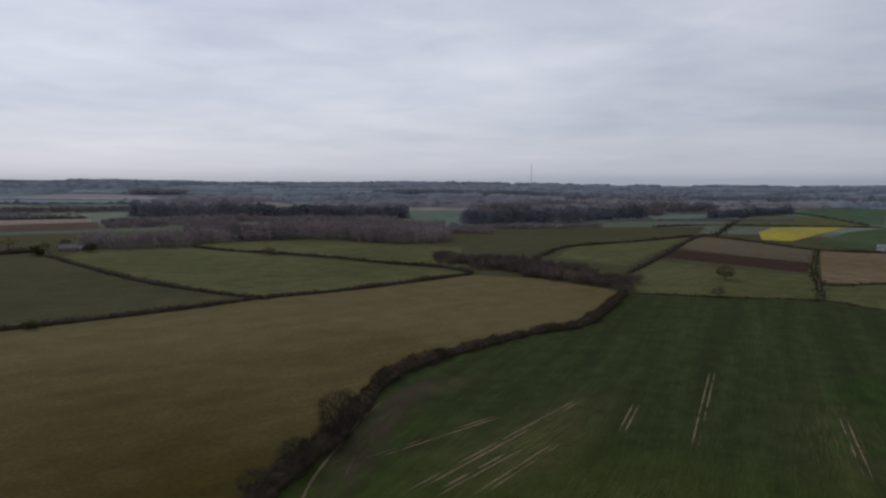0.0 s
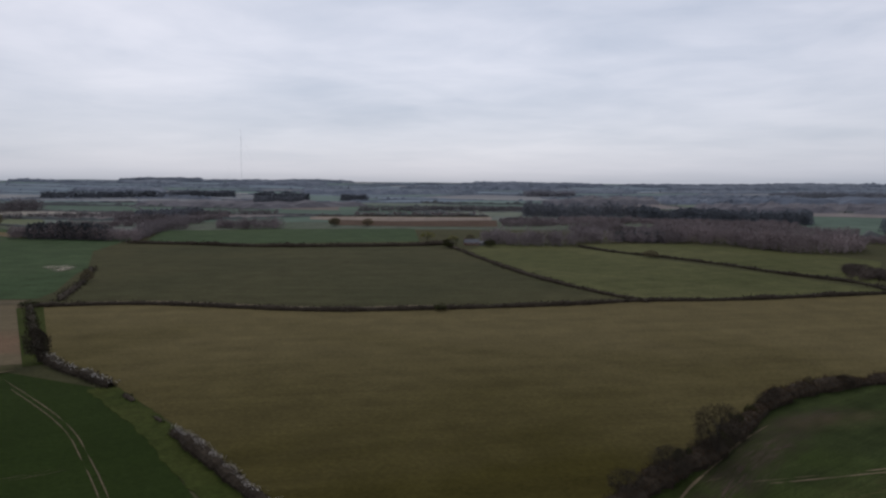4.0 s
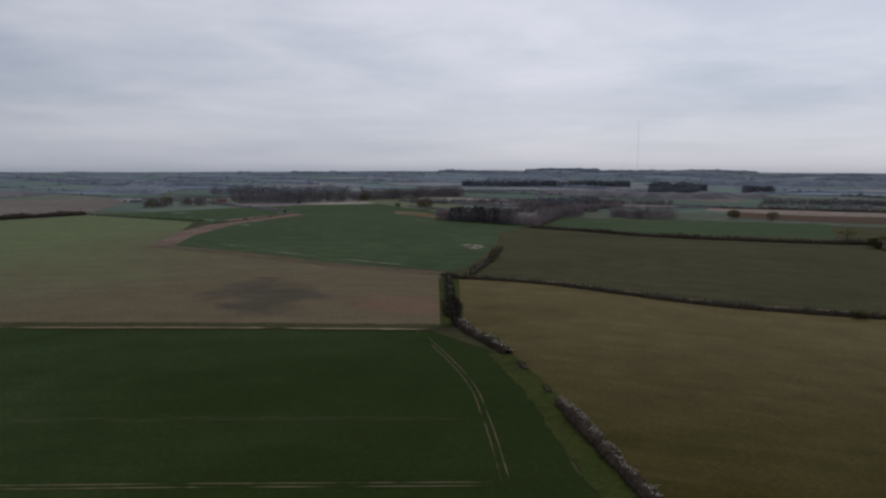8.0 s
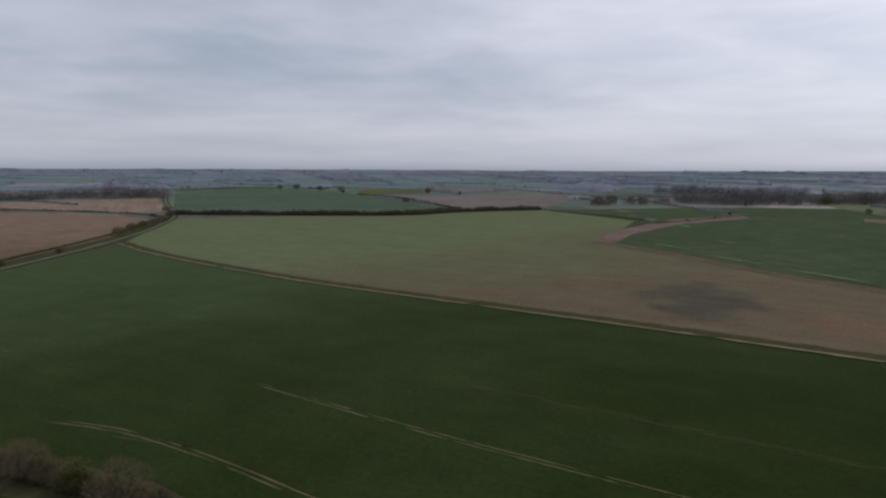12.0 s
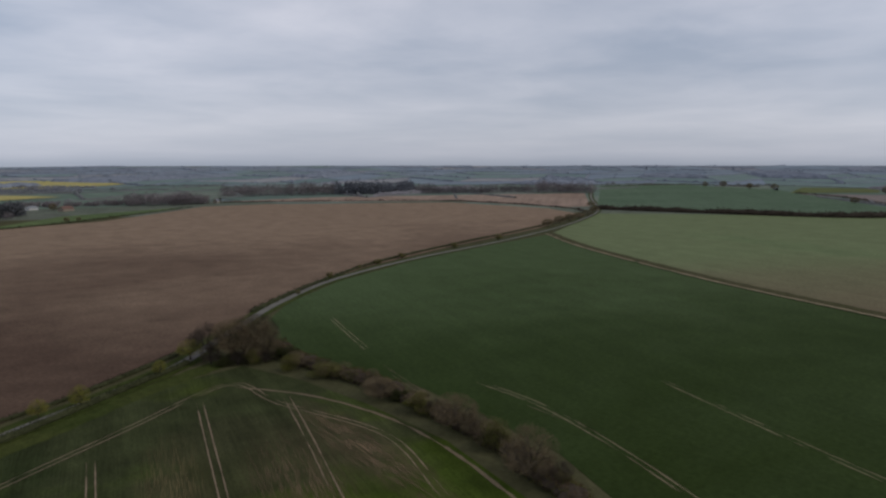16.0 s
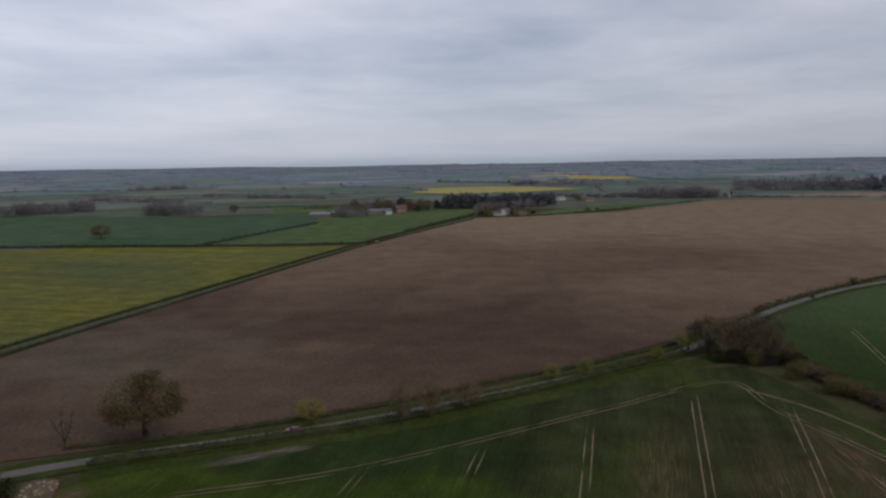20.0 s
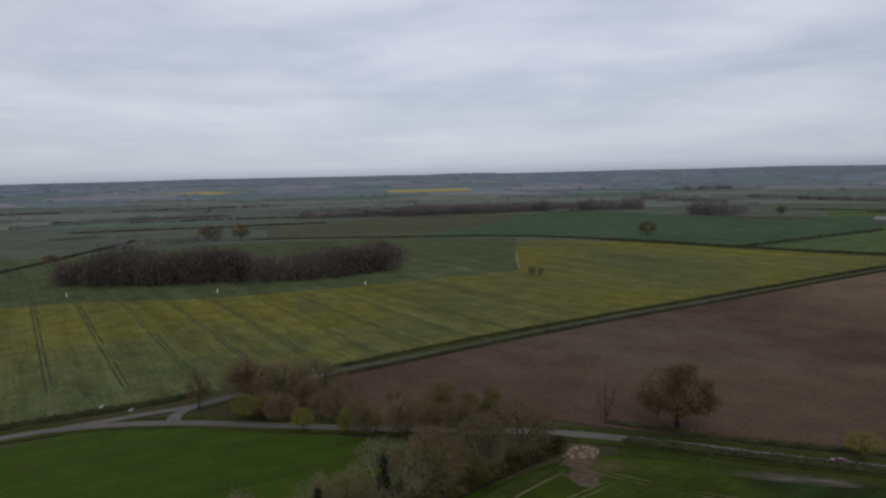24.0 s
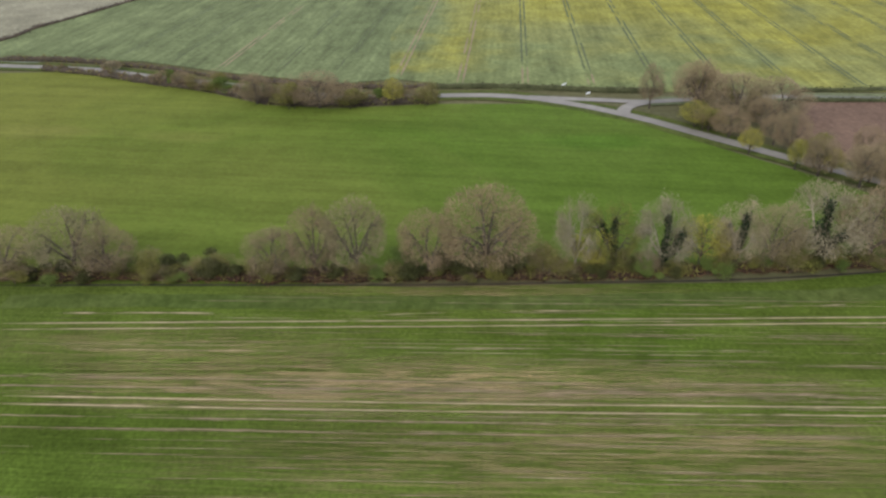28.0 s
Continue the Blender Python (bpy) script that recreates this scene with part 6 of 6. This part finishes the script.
for p in smooth_line([(168, -140), (160, -150), (150, -147), (140, -141), (126, -140), (112, -147), (100, -152), (86, -158)], 6):
    plant(rnd.choice(("brown", "brown", "grey", "olive")), p.x + rnd.uniform(-2, 2), p.y + rnd.uniform(-3, 2), rnd.uniform(7, 13), rnd.uniform(7, 11), group="roadside trees")
for p in smooth_line([(-33, 172), (-28, 190), (-24, 215), (-17, 245), (-2, 270)], 7):
    plant(rnd.choice(("thorn", "thorn", "ever")), p.x + rnd.uniform(-2, 1), p.y, rnd.uniform(3, 6.5), rnd.uniform(4, 7), group="ditch shrubs")
for k, (x, y, h, w) in enumerate(((-45, -950, 20, 14), (-78, -962, 19, 13), (-92, -970, 18, 13), (-112, -976, 20, 15), (-122, -978, 19, 13), (-138, -975, 16, 9), (-150, -980, 16, 12),
                                  (-162, -978, 15, 11), (-128, -958, 11, 9), (-146, -962, 12, 9), (-205, -862, 11, 13), (-196, -846, 6, 9), (-208, -842, 5, 7), (-203, -850, 8, 10), (-252, -846, 7, 8),
                                  (-262, -842, 6, 6), (-345, -872, 6, 7), (-362, -880, 5, 6), (8, -918, 7, 8), (-10, -908, 8, 9))):
    plant(("grey", "brown", "grey", "thorn")[k % 4], x, y, h, w, group="farmstead trees")
for line, depth, h in (([(-24, -884), (-40, -888), (-58, -888)], 26, 13), ([(-58, -1000), (-80, -1012), (-112, -1010)], 26, 15), ([(-142, -1000), (-162, -1006), (-182, -1004)], 22, 14)):
    woodland("mix", line, depth, h, "grove of bare grey-brown trees at a farmstead")
for x, y, h, w in ((-231, -290, 3, 4), (-275, -316, 5, 7), (-316, -334, 3, 4), (-338, -340, 4, 6), (-370, -347, 5, 8), (-445, -359, 5, 8), (-520, -368, 6, 9)):
    plant("olive", x, y - 3, h, w, group="roadside shrubs")

for k, (x, y) in enumerate(((-130, -206), (-134, -203), (-138, -200), (-142, -198), (-146, -199), (-149, -203), (-151, -208), (-128, -210), (-136, -207), (-143, -204))):
    plant(("ever", "thorn", "olive", "thorn")[k % 4], x, y, 3.5 + (k * 7 % 5) * 0.7, 7.0, group="ditch shrubs")

# ---------------------------------------------------------------- buildings
white_wall = plain_mat("whitewashed_render", (0.42, 0.41, 0.39), (0.54, 0.53, 0.50), 0.6, 0.85, 0.1)
brick_wall = plain_mat("red_brick", (0.135, 0.072, 0.056), (0.190, 0.102, 0.080), 1.2, 0.9, 0.2)
tan_wall = plain_mat("tan_stone", (0.190, 0.158, 0.120), (0.260, 0.222, 0.176), 0.8, 0.9, 0.2)
grey_wall = plain_mat("grey_boarding", (0.110, 0.108, 0.105), (0.160, 0.155, 0.150), 0.8, 0.85, 0.1)
pantile = plain_mat("weathered_red_pantiles", (0.105, 0.060, 0.046), (0.150, 0.088, 0.068), 1.0, 0.9, 0.3)
slate = plain_mat("grey_slate", (0.085, 0.086, 0.092), (0.130, 0.130, 0.138), 1.0, 0.7, 0.2)
sheet_roof = plain_mat("pale_sheet_roofing", (0.13, 0.134, 0.14), (0.19, 0.195, 0.20), 0.5, 0.6, 0.1)
dark_glass = plain_mat("dark_window_glass", (0.02, 0.022, 0.026), (0.035, 0.038, 0.042), 0.5, 0.15)
white_paint = plain_mat("white_paint", (0.70, 0.70, 0.68), (0.80, 0.80, 0.78), 2.0, 0.5)
dark_paint = plain_mat("dark_painted_wood", (0.030, 0.032, 0.030), (0.050, 0.052, 0.048), 2.0, 0.6)


def block(x0, x1, y0, y1, z0, z1):
    v = [(x, y, z) for z in (z0, z1) for x, y in ((x0, y0), (x1, y0), (x1, y1), (x0, y1))]
    return v, [(3, 2, 1, 0), (4, 5, 6, 7), (0, 1, 5, 4), (1, 2, 6, 5), (2, 3, 7, 6), (3, 0, 4, 7)]


def building(name, x, y, turn, length, width, eaves, rise, wall, roof, label, chimneys=0, windows=0, big_door=False, category="house"):
    """A gabled building: walls, overhanging roof slopes, chimneys, windows with frames, and a door."""
    root = new(name)
    L, W, e = length / 2, width / 2, eaves
    v = [(-L, -W, -1), (L, -W, -1), (L, W, -1), (-L, W, -1), (-L, -W, e), (L, -W, e), (L, W, e), (-L, W, e), (-L, 0, e + rise), (L, 0, e + rise)]
    part("wall", v, [(0, 1, 5, 4), (2, 3, 7, 6), (1, 2, 6, 9, 5), (3, 0, 4, 8, 7)], wall, root)
    o, t = 0.45, 0.25
    for s in (-1, 1):
        a = [(-L - o, s * (W + o), e - o * rise / W + 0.05), (L + o, s * (W + o), e - o * rise / W + 0.05), (L + o, 0, e + rise + 0.05), (-L - o, 0, e + rise + 0.05)]
        b = [(p, q, r + t) for p, q, r in a]
        part("roof_slope", a + b, [(3, 2, 1, 0), (4, 5, 6, 7), (0, 1, 5, 4), (1, 2, 6, 5), (2, 3, 7, 6), (3, 0, 4, 7)], roof, root)
    for k in range(chimneys):
        cx = -L + 0.8 if k == 0 else L - 0.8
        ch = part("chimney", *block(cx - 0.45, cx + 0.45, -0.4, 0.4, e + rise - 0.8, e + rise + 1.5), brick_wall, root)
        part("chimney_pot", *block(cx - 0.15, cx + 0.15, -0.15, 0.15, e + rise + 1.5, e + rise + 2.0), pantile, ch)
    for k in range(windows):
        wx = -L + (k + 0.75) * length / (windows + 0.5)
        for s in (-1, 1):
            for z in ((1.0, 3.6) if eaves > 4.5 else (1.0,)):
                win = part("window", *block(wx - 0.6, wx + 0.6, s * W - 0.06, s * W + 0.06, z, z + 1.3), white_paint, root)
                for q in (-0.28, 0.28):
                    part("pane", *block(wx + q - 0.23, wx + q + 0.23, s * W - 0.08, s * W + 0.08, z + 0.1, z + 1.2), dark_glass, win)
    dw, dh = (2.2, 3.8) if big_door else (0.5, 2.05)
    part("door", *block(-dw, dw, -W - 0.07, -W + 0.07, 0, min(dh, eaves - 0.2)), dark_paint, root)
    root.matrix_basis = pose(x, y, land(x, y), 0, 0, turn)
    return tagged(root, label, category, kind="thing")


building("cottage", -226, -852, 76, 11, 6.5, 4.4, 3.6, white_wall, slate, "white rendered cottage with a steep gable and slate roof", 2, 2)
building("cottage_wing", -216, -846, -14, 11, 5.5, 2.9, 2.0, white_wall, slate, "low white wing of a gabled cottage", 1, 3)
building("outbuilding", -232, -868, -14, 12, 6, 4.2, 2.8, tan_wall, slate, "pale stone outbuilding behind a white cottage", 0, 2, category="shed")
building("outbuilding", -247, -842, 15, 12, 5, 2.6, 2.0, grey_wall, pantile, "low outbuilding beside a white cottage", 0, 1, category="shed")
building("barn", 0, -905, -15, 26, 12, 4.2, 2.6, grey_wall, sheet_roof, "grey barn with a pale sheet roof", big_door=True, category="barn")
building("barn", -10, -924, -15, 20, 10, 4.0, 2.2, grey_wall, slate, "dark grey barn with a slate roof", big_door=True, category="barn")
building("barn", -72, -930, 8, 24, 11, 4.2, 3.0, grey_wall, slate, "long grey barn of a farmstead", big_door=True, category="barn")
building("house", -88, -922, 10, 8, 6, 4.8, 3.0, white_wall, slate, "small white farm building with a slate roof", 1, 2)
building("farmhouse", -107, -946, 12, 15, 9, 6.2, 4.2, brick_wall, pantile, "red brick farmhouse with a pantile roof", 2, 4)
building("barn", -420, -1062, 25, 20, 10, 4.5, 3.4, tan_wall, pantile, "tan stone barn with a red roof", big_door=True, category="barn")
building("barn", -395, -1120, 25, 16, 9, 4.0, 2.6, white_wall, sheet_roof, "white-walled barn with a pale roof", big_door=True, category="barn")
building("cottage", -648, -1082, 35, 11, 7, 4.8, 3.2, white_wall, slate, "white cottage before a belt of trees", 1, 3)
building("cottage", -668, -1070, 35, 12, 7, 4.8, 3.2, tan_wall, slate, "stone cottage before a belt of trees", 2, 3)
building("barn", -1570, 106, 80, 28, 14, 5, 3.0, white_wall, sheet_roof, "large pale farm shed with white walls", big_door=True, category="barn")
building("barn", -1542, 124, 80, 22, 12, 5, 3.0, grey_wall, sheet_roof, "grey farm shed with a pale roof", big_door=True, category="barn")
building("house", -1402, 265, 70, 18, 10, 6.5, 4.5, brick_wall, pantile, "red brick house under trees", 2, 4)
building("manor", -1672, 678, 65, 34, 14, 9.5, 3.5, tan_wall, slate, "large tan stone manor at a wood", 2, 7)
building("cottage", -361, 672, 35, 16, 7, 3.0, 3.2, brick_wall, slate, "low cottage behind a dark hedge", 1, 4)
building("shed", -349, 676, 35, 8, 5, 2.6, 1.6, grey_wall, slate, "small pale shed near a cottage", 0, 1, category="shed")
building("barn", 446, 700, -35, 20, 10, 4.5, 2.4, white_wall, sheet_roof, "white farm shed at a field edge", big_door=True, category="barn")
for x, y, l in ((-1850, 1755, 70), (-1854, 1830, 60), (-662, 1898, 90), (-560, 1925, 60), (-490, 1942, 70), (-700, 2100, 60)):
    building("farm_shed", x, y, math.degrees(math.atan2(y, x)) + 90, l * 0.6, 14, 3.5, 2, white_wall, sheet_roof, "distant long white farm shed", big_door=True, category="barn")


# ---------------------------------------------------------------- masts on the skyline
steel = plain_mat("grey_galvanised_steel", (0.36, 0.37, 0.39), (0.46, 0.47, 0.49), 0.2, 0.6)
red_paint = plain_mat("red_mast_paint", (0.22, 0.10, 0.10), (0.28, 0.13, 0.12), 0.2, 0.6)


def rod(p, q, r, n=4):
    return limbs([(np.array(p, float), np.array(q, float), r, r)], n)


def lattice_mast(x, y, height, base, top, label, guys):
    root = new("lattice_mast")
    z0 = land(x, y)
    n = int(height / 16)
    ring = []
    for k in range(n + 1):
        w = base + (top - base) * k / n
        ring.append([np.array([w * math.cos(a), w * math.sin(a), height * k / n]) for a in (0.3, 2.39, 4.49)])
    for c in range(3):
        part("mast_leg", *limbs([(ring[k][c], ring[k + 1][c], 0.14 if guys else 0.4, 0.14 if guys else 0.4) for k in range(n)], 4), steel, root)
    part("bracing", *limbs([(ring[k][c], ring[k + 1][(c + 1) % 3], 0.08 if guys else 0.2, 0.08 if guys else 0.2) for k in range(n) for c in range(3)], 3), steel, root)
    part("antenna", *rod((0, 0, height), (0, 0, height * 1.06), 0.35 if guys else 0.9), red_paint, root)
    for hh in (0.55, 0.75) if not guys else ():
        part("platform", *block(-3.2, 3.2, -3.2, 3.2, height * hh, height * hh + 2.0), steel, root)
    for hh in guys:
        for a in (0.3, 2.39, 4.49):
            part("guy_wire", *rod((0, 0, height * hh), (height * 0.45 * math.cos(a), height * 0.45 * math.sin(a), -4), 0.12, 3), steel, root)
    root.matrix_basis = pose(x, y, z0)
    return tagged(root, label, "mast", kind="thing")


lattice_mast(560, 4500, 125, 5.0, 2.0, "grey lattice radio mast on a wooded skyline", ())
lattice_mast(-3221, 3059, 285, 0.7, 0.7, "very tall slender guyed mast on the skyline", (0.35, 0.65, 0.95))

# ---------------------------------------------------------------- roadside things
car_paint = plain_mat("dark_red_car_paint", (0.10, 0.014, 0.020), (0.13, 0.018, 0.026), 2.0, 0.3)
rubber = plain_mat("black_tyre_rubber", (0.015, 0.015, 0.015), (0.025, 0.025, 0.025), 3.0, 0.8)
alloy = plain_mat("silver_wheel_alloy", (0.35, 0.35, 0.36), (0.45, 0.45, 0.46), 3.0, 0.35, 0.0, 0.8)
lamp_clear = plain_mat("clear_lamp_cover", (0.5, 0.5, 0.48), (0.6, 0.6, 0.58), 3.0, 0.2)
lamp_red = plain_mat("red_lamp_cover", (0.30, 0.02, 0.02), (0.36, 0.03, 0.03), 3.0, 0.2)


def loft(stations):
    """A body from cross-sections of equal count along x."""
    n = len(stations[0][1])
    v, f = [], []
    for x, sec in stations:
        v += [(x, y, z) for y, z in sec]
    for k in range(len(stations) - 1):
        for i in range(n):
            i2 = (i + 1) % n
            f.append((k * n + i, k * n + i2, (k + 1) * n + i2, (k + 1) * n + i))
    f += [tuple(range(n - 1, -1, -1)), tuple(range((len(stations) - 1) * n, len(stations) * n))]
    return v, f


def hatchback(x, y, turn):
    root = new("car")

    def sec(w, z0, z1):
        return [(-w, z0 + 0.1), (-w * 0.94, z0), (w * 0.94, z0), (w, z0 + 0.1), (w, z1 - 0.15), (w * 0.9, z1), (-w * 0.9, z1), (-w, z1 - 0.15)]
    body = part("body", *loft([(-2.02, sec(0.62, 0.42, 0.72)), (-1.9, sec(0.80, 0.28, 0.86)), (-1.3, sec(0.86, 0.24, 0.92)), (-0.7, sec(0.87, 0.22, 0.97)), (0.9, sec(0.87, 0.22, 1.0)),
                               (1.75, sec(0.84, 0.25, 0.98)), (1.98, sec(0.72, 0.36, 0.85))]), car_paint, root)
    part("roof", *loft([(-0.35, sec(0.58, 1.34, 1.46)), (0.2, sec(0.60, 1.36, 1.50)), (1.2, sec(0.58, 1.34, 1.46))]), car_paint, root)
    glass = [((-1.0, 0.78, 0.95), (-0.35, 0.6, 1.36)), ((1.2, 0.6, 1.36), (1.7, 0.76, 0.98))]
    for (xa, wa, za), (xb, wb, zb) in glass:
        part("windscreen", [(xa, -wa, za), (xa, wa, za), (xb, wb, zb), (xb, -wb, zb), (xa, -wa, za - 0.02), (xa, wa, za - 0.02), (xb, wb, zb - 0.02), (xb, -wb, zb - 0.02)],
             [(0, 1, 2, 3), (7, 6, 5, 4), (0, 4, 5, 1), (1, 5, 6, 2), (2, 6, 7, 3), (3, 7, 4, 0)], dark_glass, root)
    for s in (-1, 1):
        part("side_window", [(-0.95, s * 0.8, 0.96), (1.65, s * 0.8, 0.99), (1.2, s * 0.61, 1.36), (-0.32, s * 0.61, 1.36)], [(0, 1, 2, 3) if s < 0 else (3, 2, 1, 0)], dark_glass, root)
        part("door_mirror", *block(-0.75, -0.6, s * 0.86 - 0.09, s * 0.86 + 0.09, 0.95, 1.08), car_paint, root)
        part("headlight", *block(-1.97, -1.8, s * 0.6 - 0.14, s * 0.6 + 0.14, 0.62, 0.76), lamp_clear, root)
        part("tail_light", *block(1.84, 1.97, s * 0.68 - 0.1, s * 0.68 + 0.1, 0.66, 0.92), lamp_red, root)
        for wx in (-1.25, 1.25):
            wheel = new("wheel")
            wheel.parent = root
            ring = [(wx + 0.31 * math.cos(2 * math.pi * k / 16), 0.31 + 0.31 * math.sin(2 * math.pi * k / 16)) for k in range(16)]
            v = [(p, s * 0.70, q) for p, q in ring] + [(p, s * 0.90, q) for p, q in ring]
            part("tyre", v, [(k, (k + 1) % 16, 16 + (k + 1) % 16, 16 + k) for k in range(16)] + [tuple(range(16, 32)), tuple(range(15, -1, -1))], rubber, wheel)
            ring = [(wx + 0.2 * math.cos(2 * math.pi * k / 12), 0.31 + 0.2 * math.sin(2 * math.pi * k / 12)) for k in range(12)]
            v = [(p, s * 0.88, q) for p, q in ring] + [(p, s * 0.915, q) for p, q in ring]
            part("rim", v, [(k, (k + 1) % 12, 12 + (k + 1) % 12, 12 + k) for k in range(12)] + [tuple(range(12, 24)), tuple(range(11, -1, -1))], alloy, wheel)
    root.matrix_basis = pose(x, y, 0.41, 0, 0, turn)
    return tagged(root, "dark red hatchback standing on the country road", "car", kind="thing")


hatchback(8.3, -171.2, 168)


def road_sign(x, y, turn, width, height, label):
    root = new("road_sign")
    for s in (-0.35, 0.35):
        part("post", *rod((s * width, 0, 0), (s * width, 0, 1.0 + height), 0.04), steel, root)
    part("board", *block(-width / 2, width / 2, -0.05, 0.0, 0.9, 0.9 + height), white_paint, root)
    root.matrix_basis = pose(x, y, 0.3, 0, 0, turn)
    return tagged(root, label, "road sign", kind="thing")


road_sign(194.5, -113.5, 118, 2.6, 0.5, "white chevron board on posts before a hedge")
road_sign(184, -116, 118, 2.2, 0.45, "white direction sign at a junction")
for x, y in ((469, -171), (409, -225), (334, -273), (270, -332)):
    root = new("marker_post")
    part("post", *rod((0, 0, 0), (0, 0, 2.2), 0.22), white_paint, root)
    part("cap", *block(-0.28, 0.28, -0.28, 0.28, 2.2, 2.4), white_paint, root)
    root.matrix_basis = pose(x, y, 0.2)
    tagged(root, "short white marker post in a crop", "post", "marker posts", "thing")


def field_gate(x, y, turn):
    root = new("field_gate")
    for s in (-1.9, 1.9):
        part("gatepost", *block(s - 0.1, s + 0.1, -0.1, 0.1, 0, 1.5), pale_bark, root)
    for z in (0.3, 0.55, 0.8, 1.05, 1.3):
        part("rail", *block(-1.8, 1.8, -0.03, 0.03, z - 0.05, z + 0.05), white_paint, root)
    root.matrix_basis = pose(x, y, 0.2, 0, 0, turn)
    return tagged(root, "pale five-barred field gate in a hedge", "gate", kind="thing")


field_gate(-47, -594, 30)


def spoil_heap(x, y):
    """A heap of pale stone and clay beside the gateway."""
    root = new("spoil_heap")
    rng = np.random.default_rng(4)
    n, v, f = 22, [(0, 0, 0.85)], []
    for k, (r, z) in enumerate(((0.5, 0.75), (1.0, 0.45), (1.6, 0.2), (2.3, -0.1))):
        for i in range(n):
            a = 2 * math.pi * i / n
            q = r * rng.uniform(0.8, 1.2)
            v.append((q * math.cos(a) * 1.5, q * math.sin(a), z * rng.uniform(0.8, 1.25)))
    f += [(0, 1 + i, 1 + (i + 1) % n) for i in range(n)]
    for k in range(3):
        f += [(1 + k * n + i, 1 + (k + 1) * n + i, 1 + (k + 1) * n + (i + 1) % n, 1 + k * n + (i + 1) % n) for i in range(n)]
    part("mound", v, f, bare_dull, root)
    for k in range(34):
        a, r = rng.uniform(0, 6.28), rng.uniform(0.2, 2.4)
        s = rng.uniform(0.12, 0.32)
        bm = bmesh.new()
        bmesh.ops.create_icosphere(bm, subdivisions=1, radius=s)
        for q in bm.verts:
            q.co *= rng.uniform(0.7, 1.2)
            q.co += Vector((r * math.cos(a) * 1.5, r * math.sin(a), max(0.06, 0.75 - r * 0.33)))
        me = bpy.data.meshes.new("stone")
        bm.to_mesh(me)
        bm.free()
        me.materials.append(stone_pale)
        ob = new("stone", me)
        ob.parent = root
    root.matrix_basis = pose(x, y, 0.16, 0, 0, 70) @ Matrix.Scale(1.45, 4)
    return tagged(root, "heap of pale stones and clay at a gateway", "spoil heap", kind="thing")


stone_pale = plain_mat("pale_limestone", (0.20, 0.17, 0.13), (0.32, 0.28, 0.22), 1.5, 0.9, 0.3)
spoil_heap(60.5, -150.5)
for x, y, h, w in ((194, -408, 6, 5), (189, -411, 5, 4)):
    plant("brown", x, y, h, w)
for kind, x, y, h, w in (("brown", -1323, 132, 18, 20), ("brown", -1357, 159, 20, 22), ("brown", -1392, 201, 14, 16), ("brown", -1389, 220, 15, 17), ("brown", -1421, 570, 16, 18), ("brown", -1123, 556, 13, 15), ("brown", -1161, 528, 9, 11)):
    plant(kind, x, y, h, w)
for x, y in [(-662, -406), (-708, -419), (-744, -427), (-781, -435), (-823, -445), (-905, -480), (-1016, -545)]:
    plant("brown", x, y, 9, 14, group="roadside trees")
for kind, x, y, h, w in (("brown", -214, -862, 9, 9), ("olive", -205, -858, 6, 8), ("brown", -240, -868, 10, 9), ("brown", -262, -846, 7, 8), ("ever", -236, -850, 5, 6), ("brown", -55, -940, 14, 12),
                         ("brown", -120, -960, 16, 12), ("ever", -132, -955, 12, 6), ("brown", -30, -955, 14, 12), ("brown", -660, -1092, 13, 12), ("ever", -682, -1085, 10, 8), ("brown", -410, -1080, 12, 11),
                         ("ever", -340, 665, 8, 7), ("brown", -372, 690, 10, 10), ("yellow", -395, 690, 8, 12)):
    plant(kind, x, y, h, w)
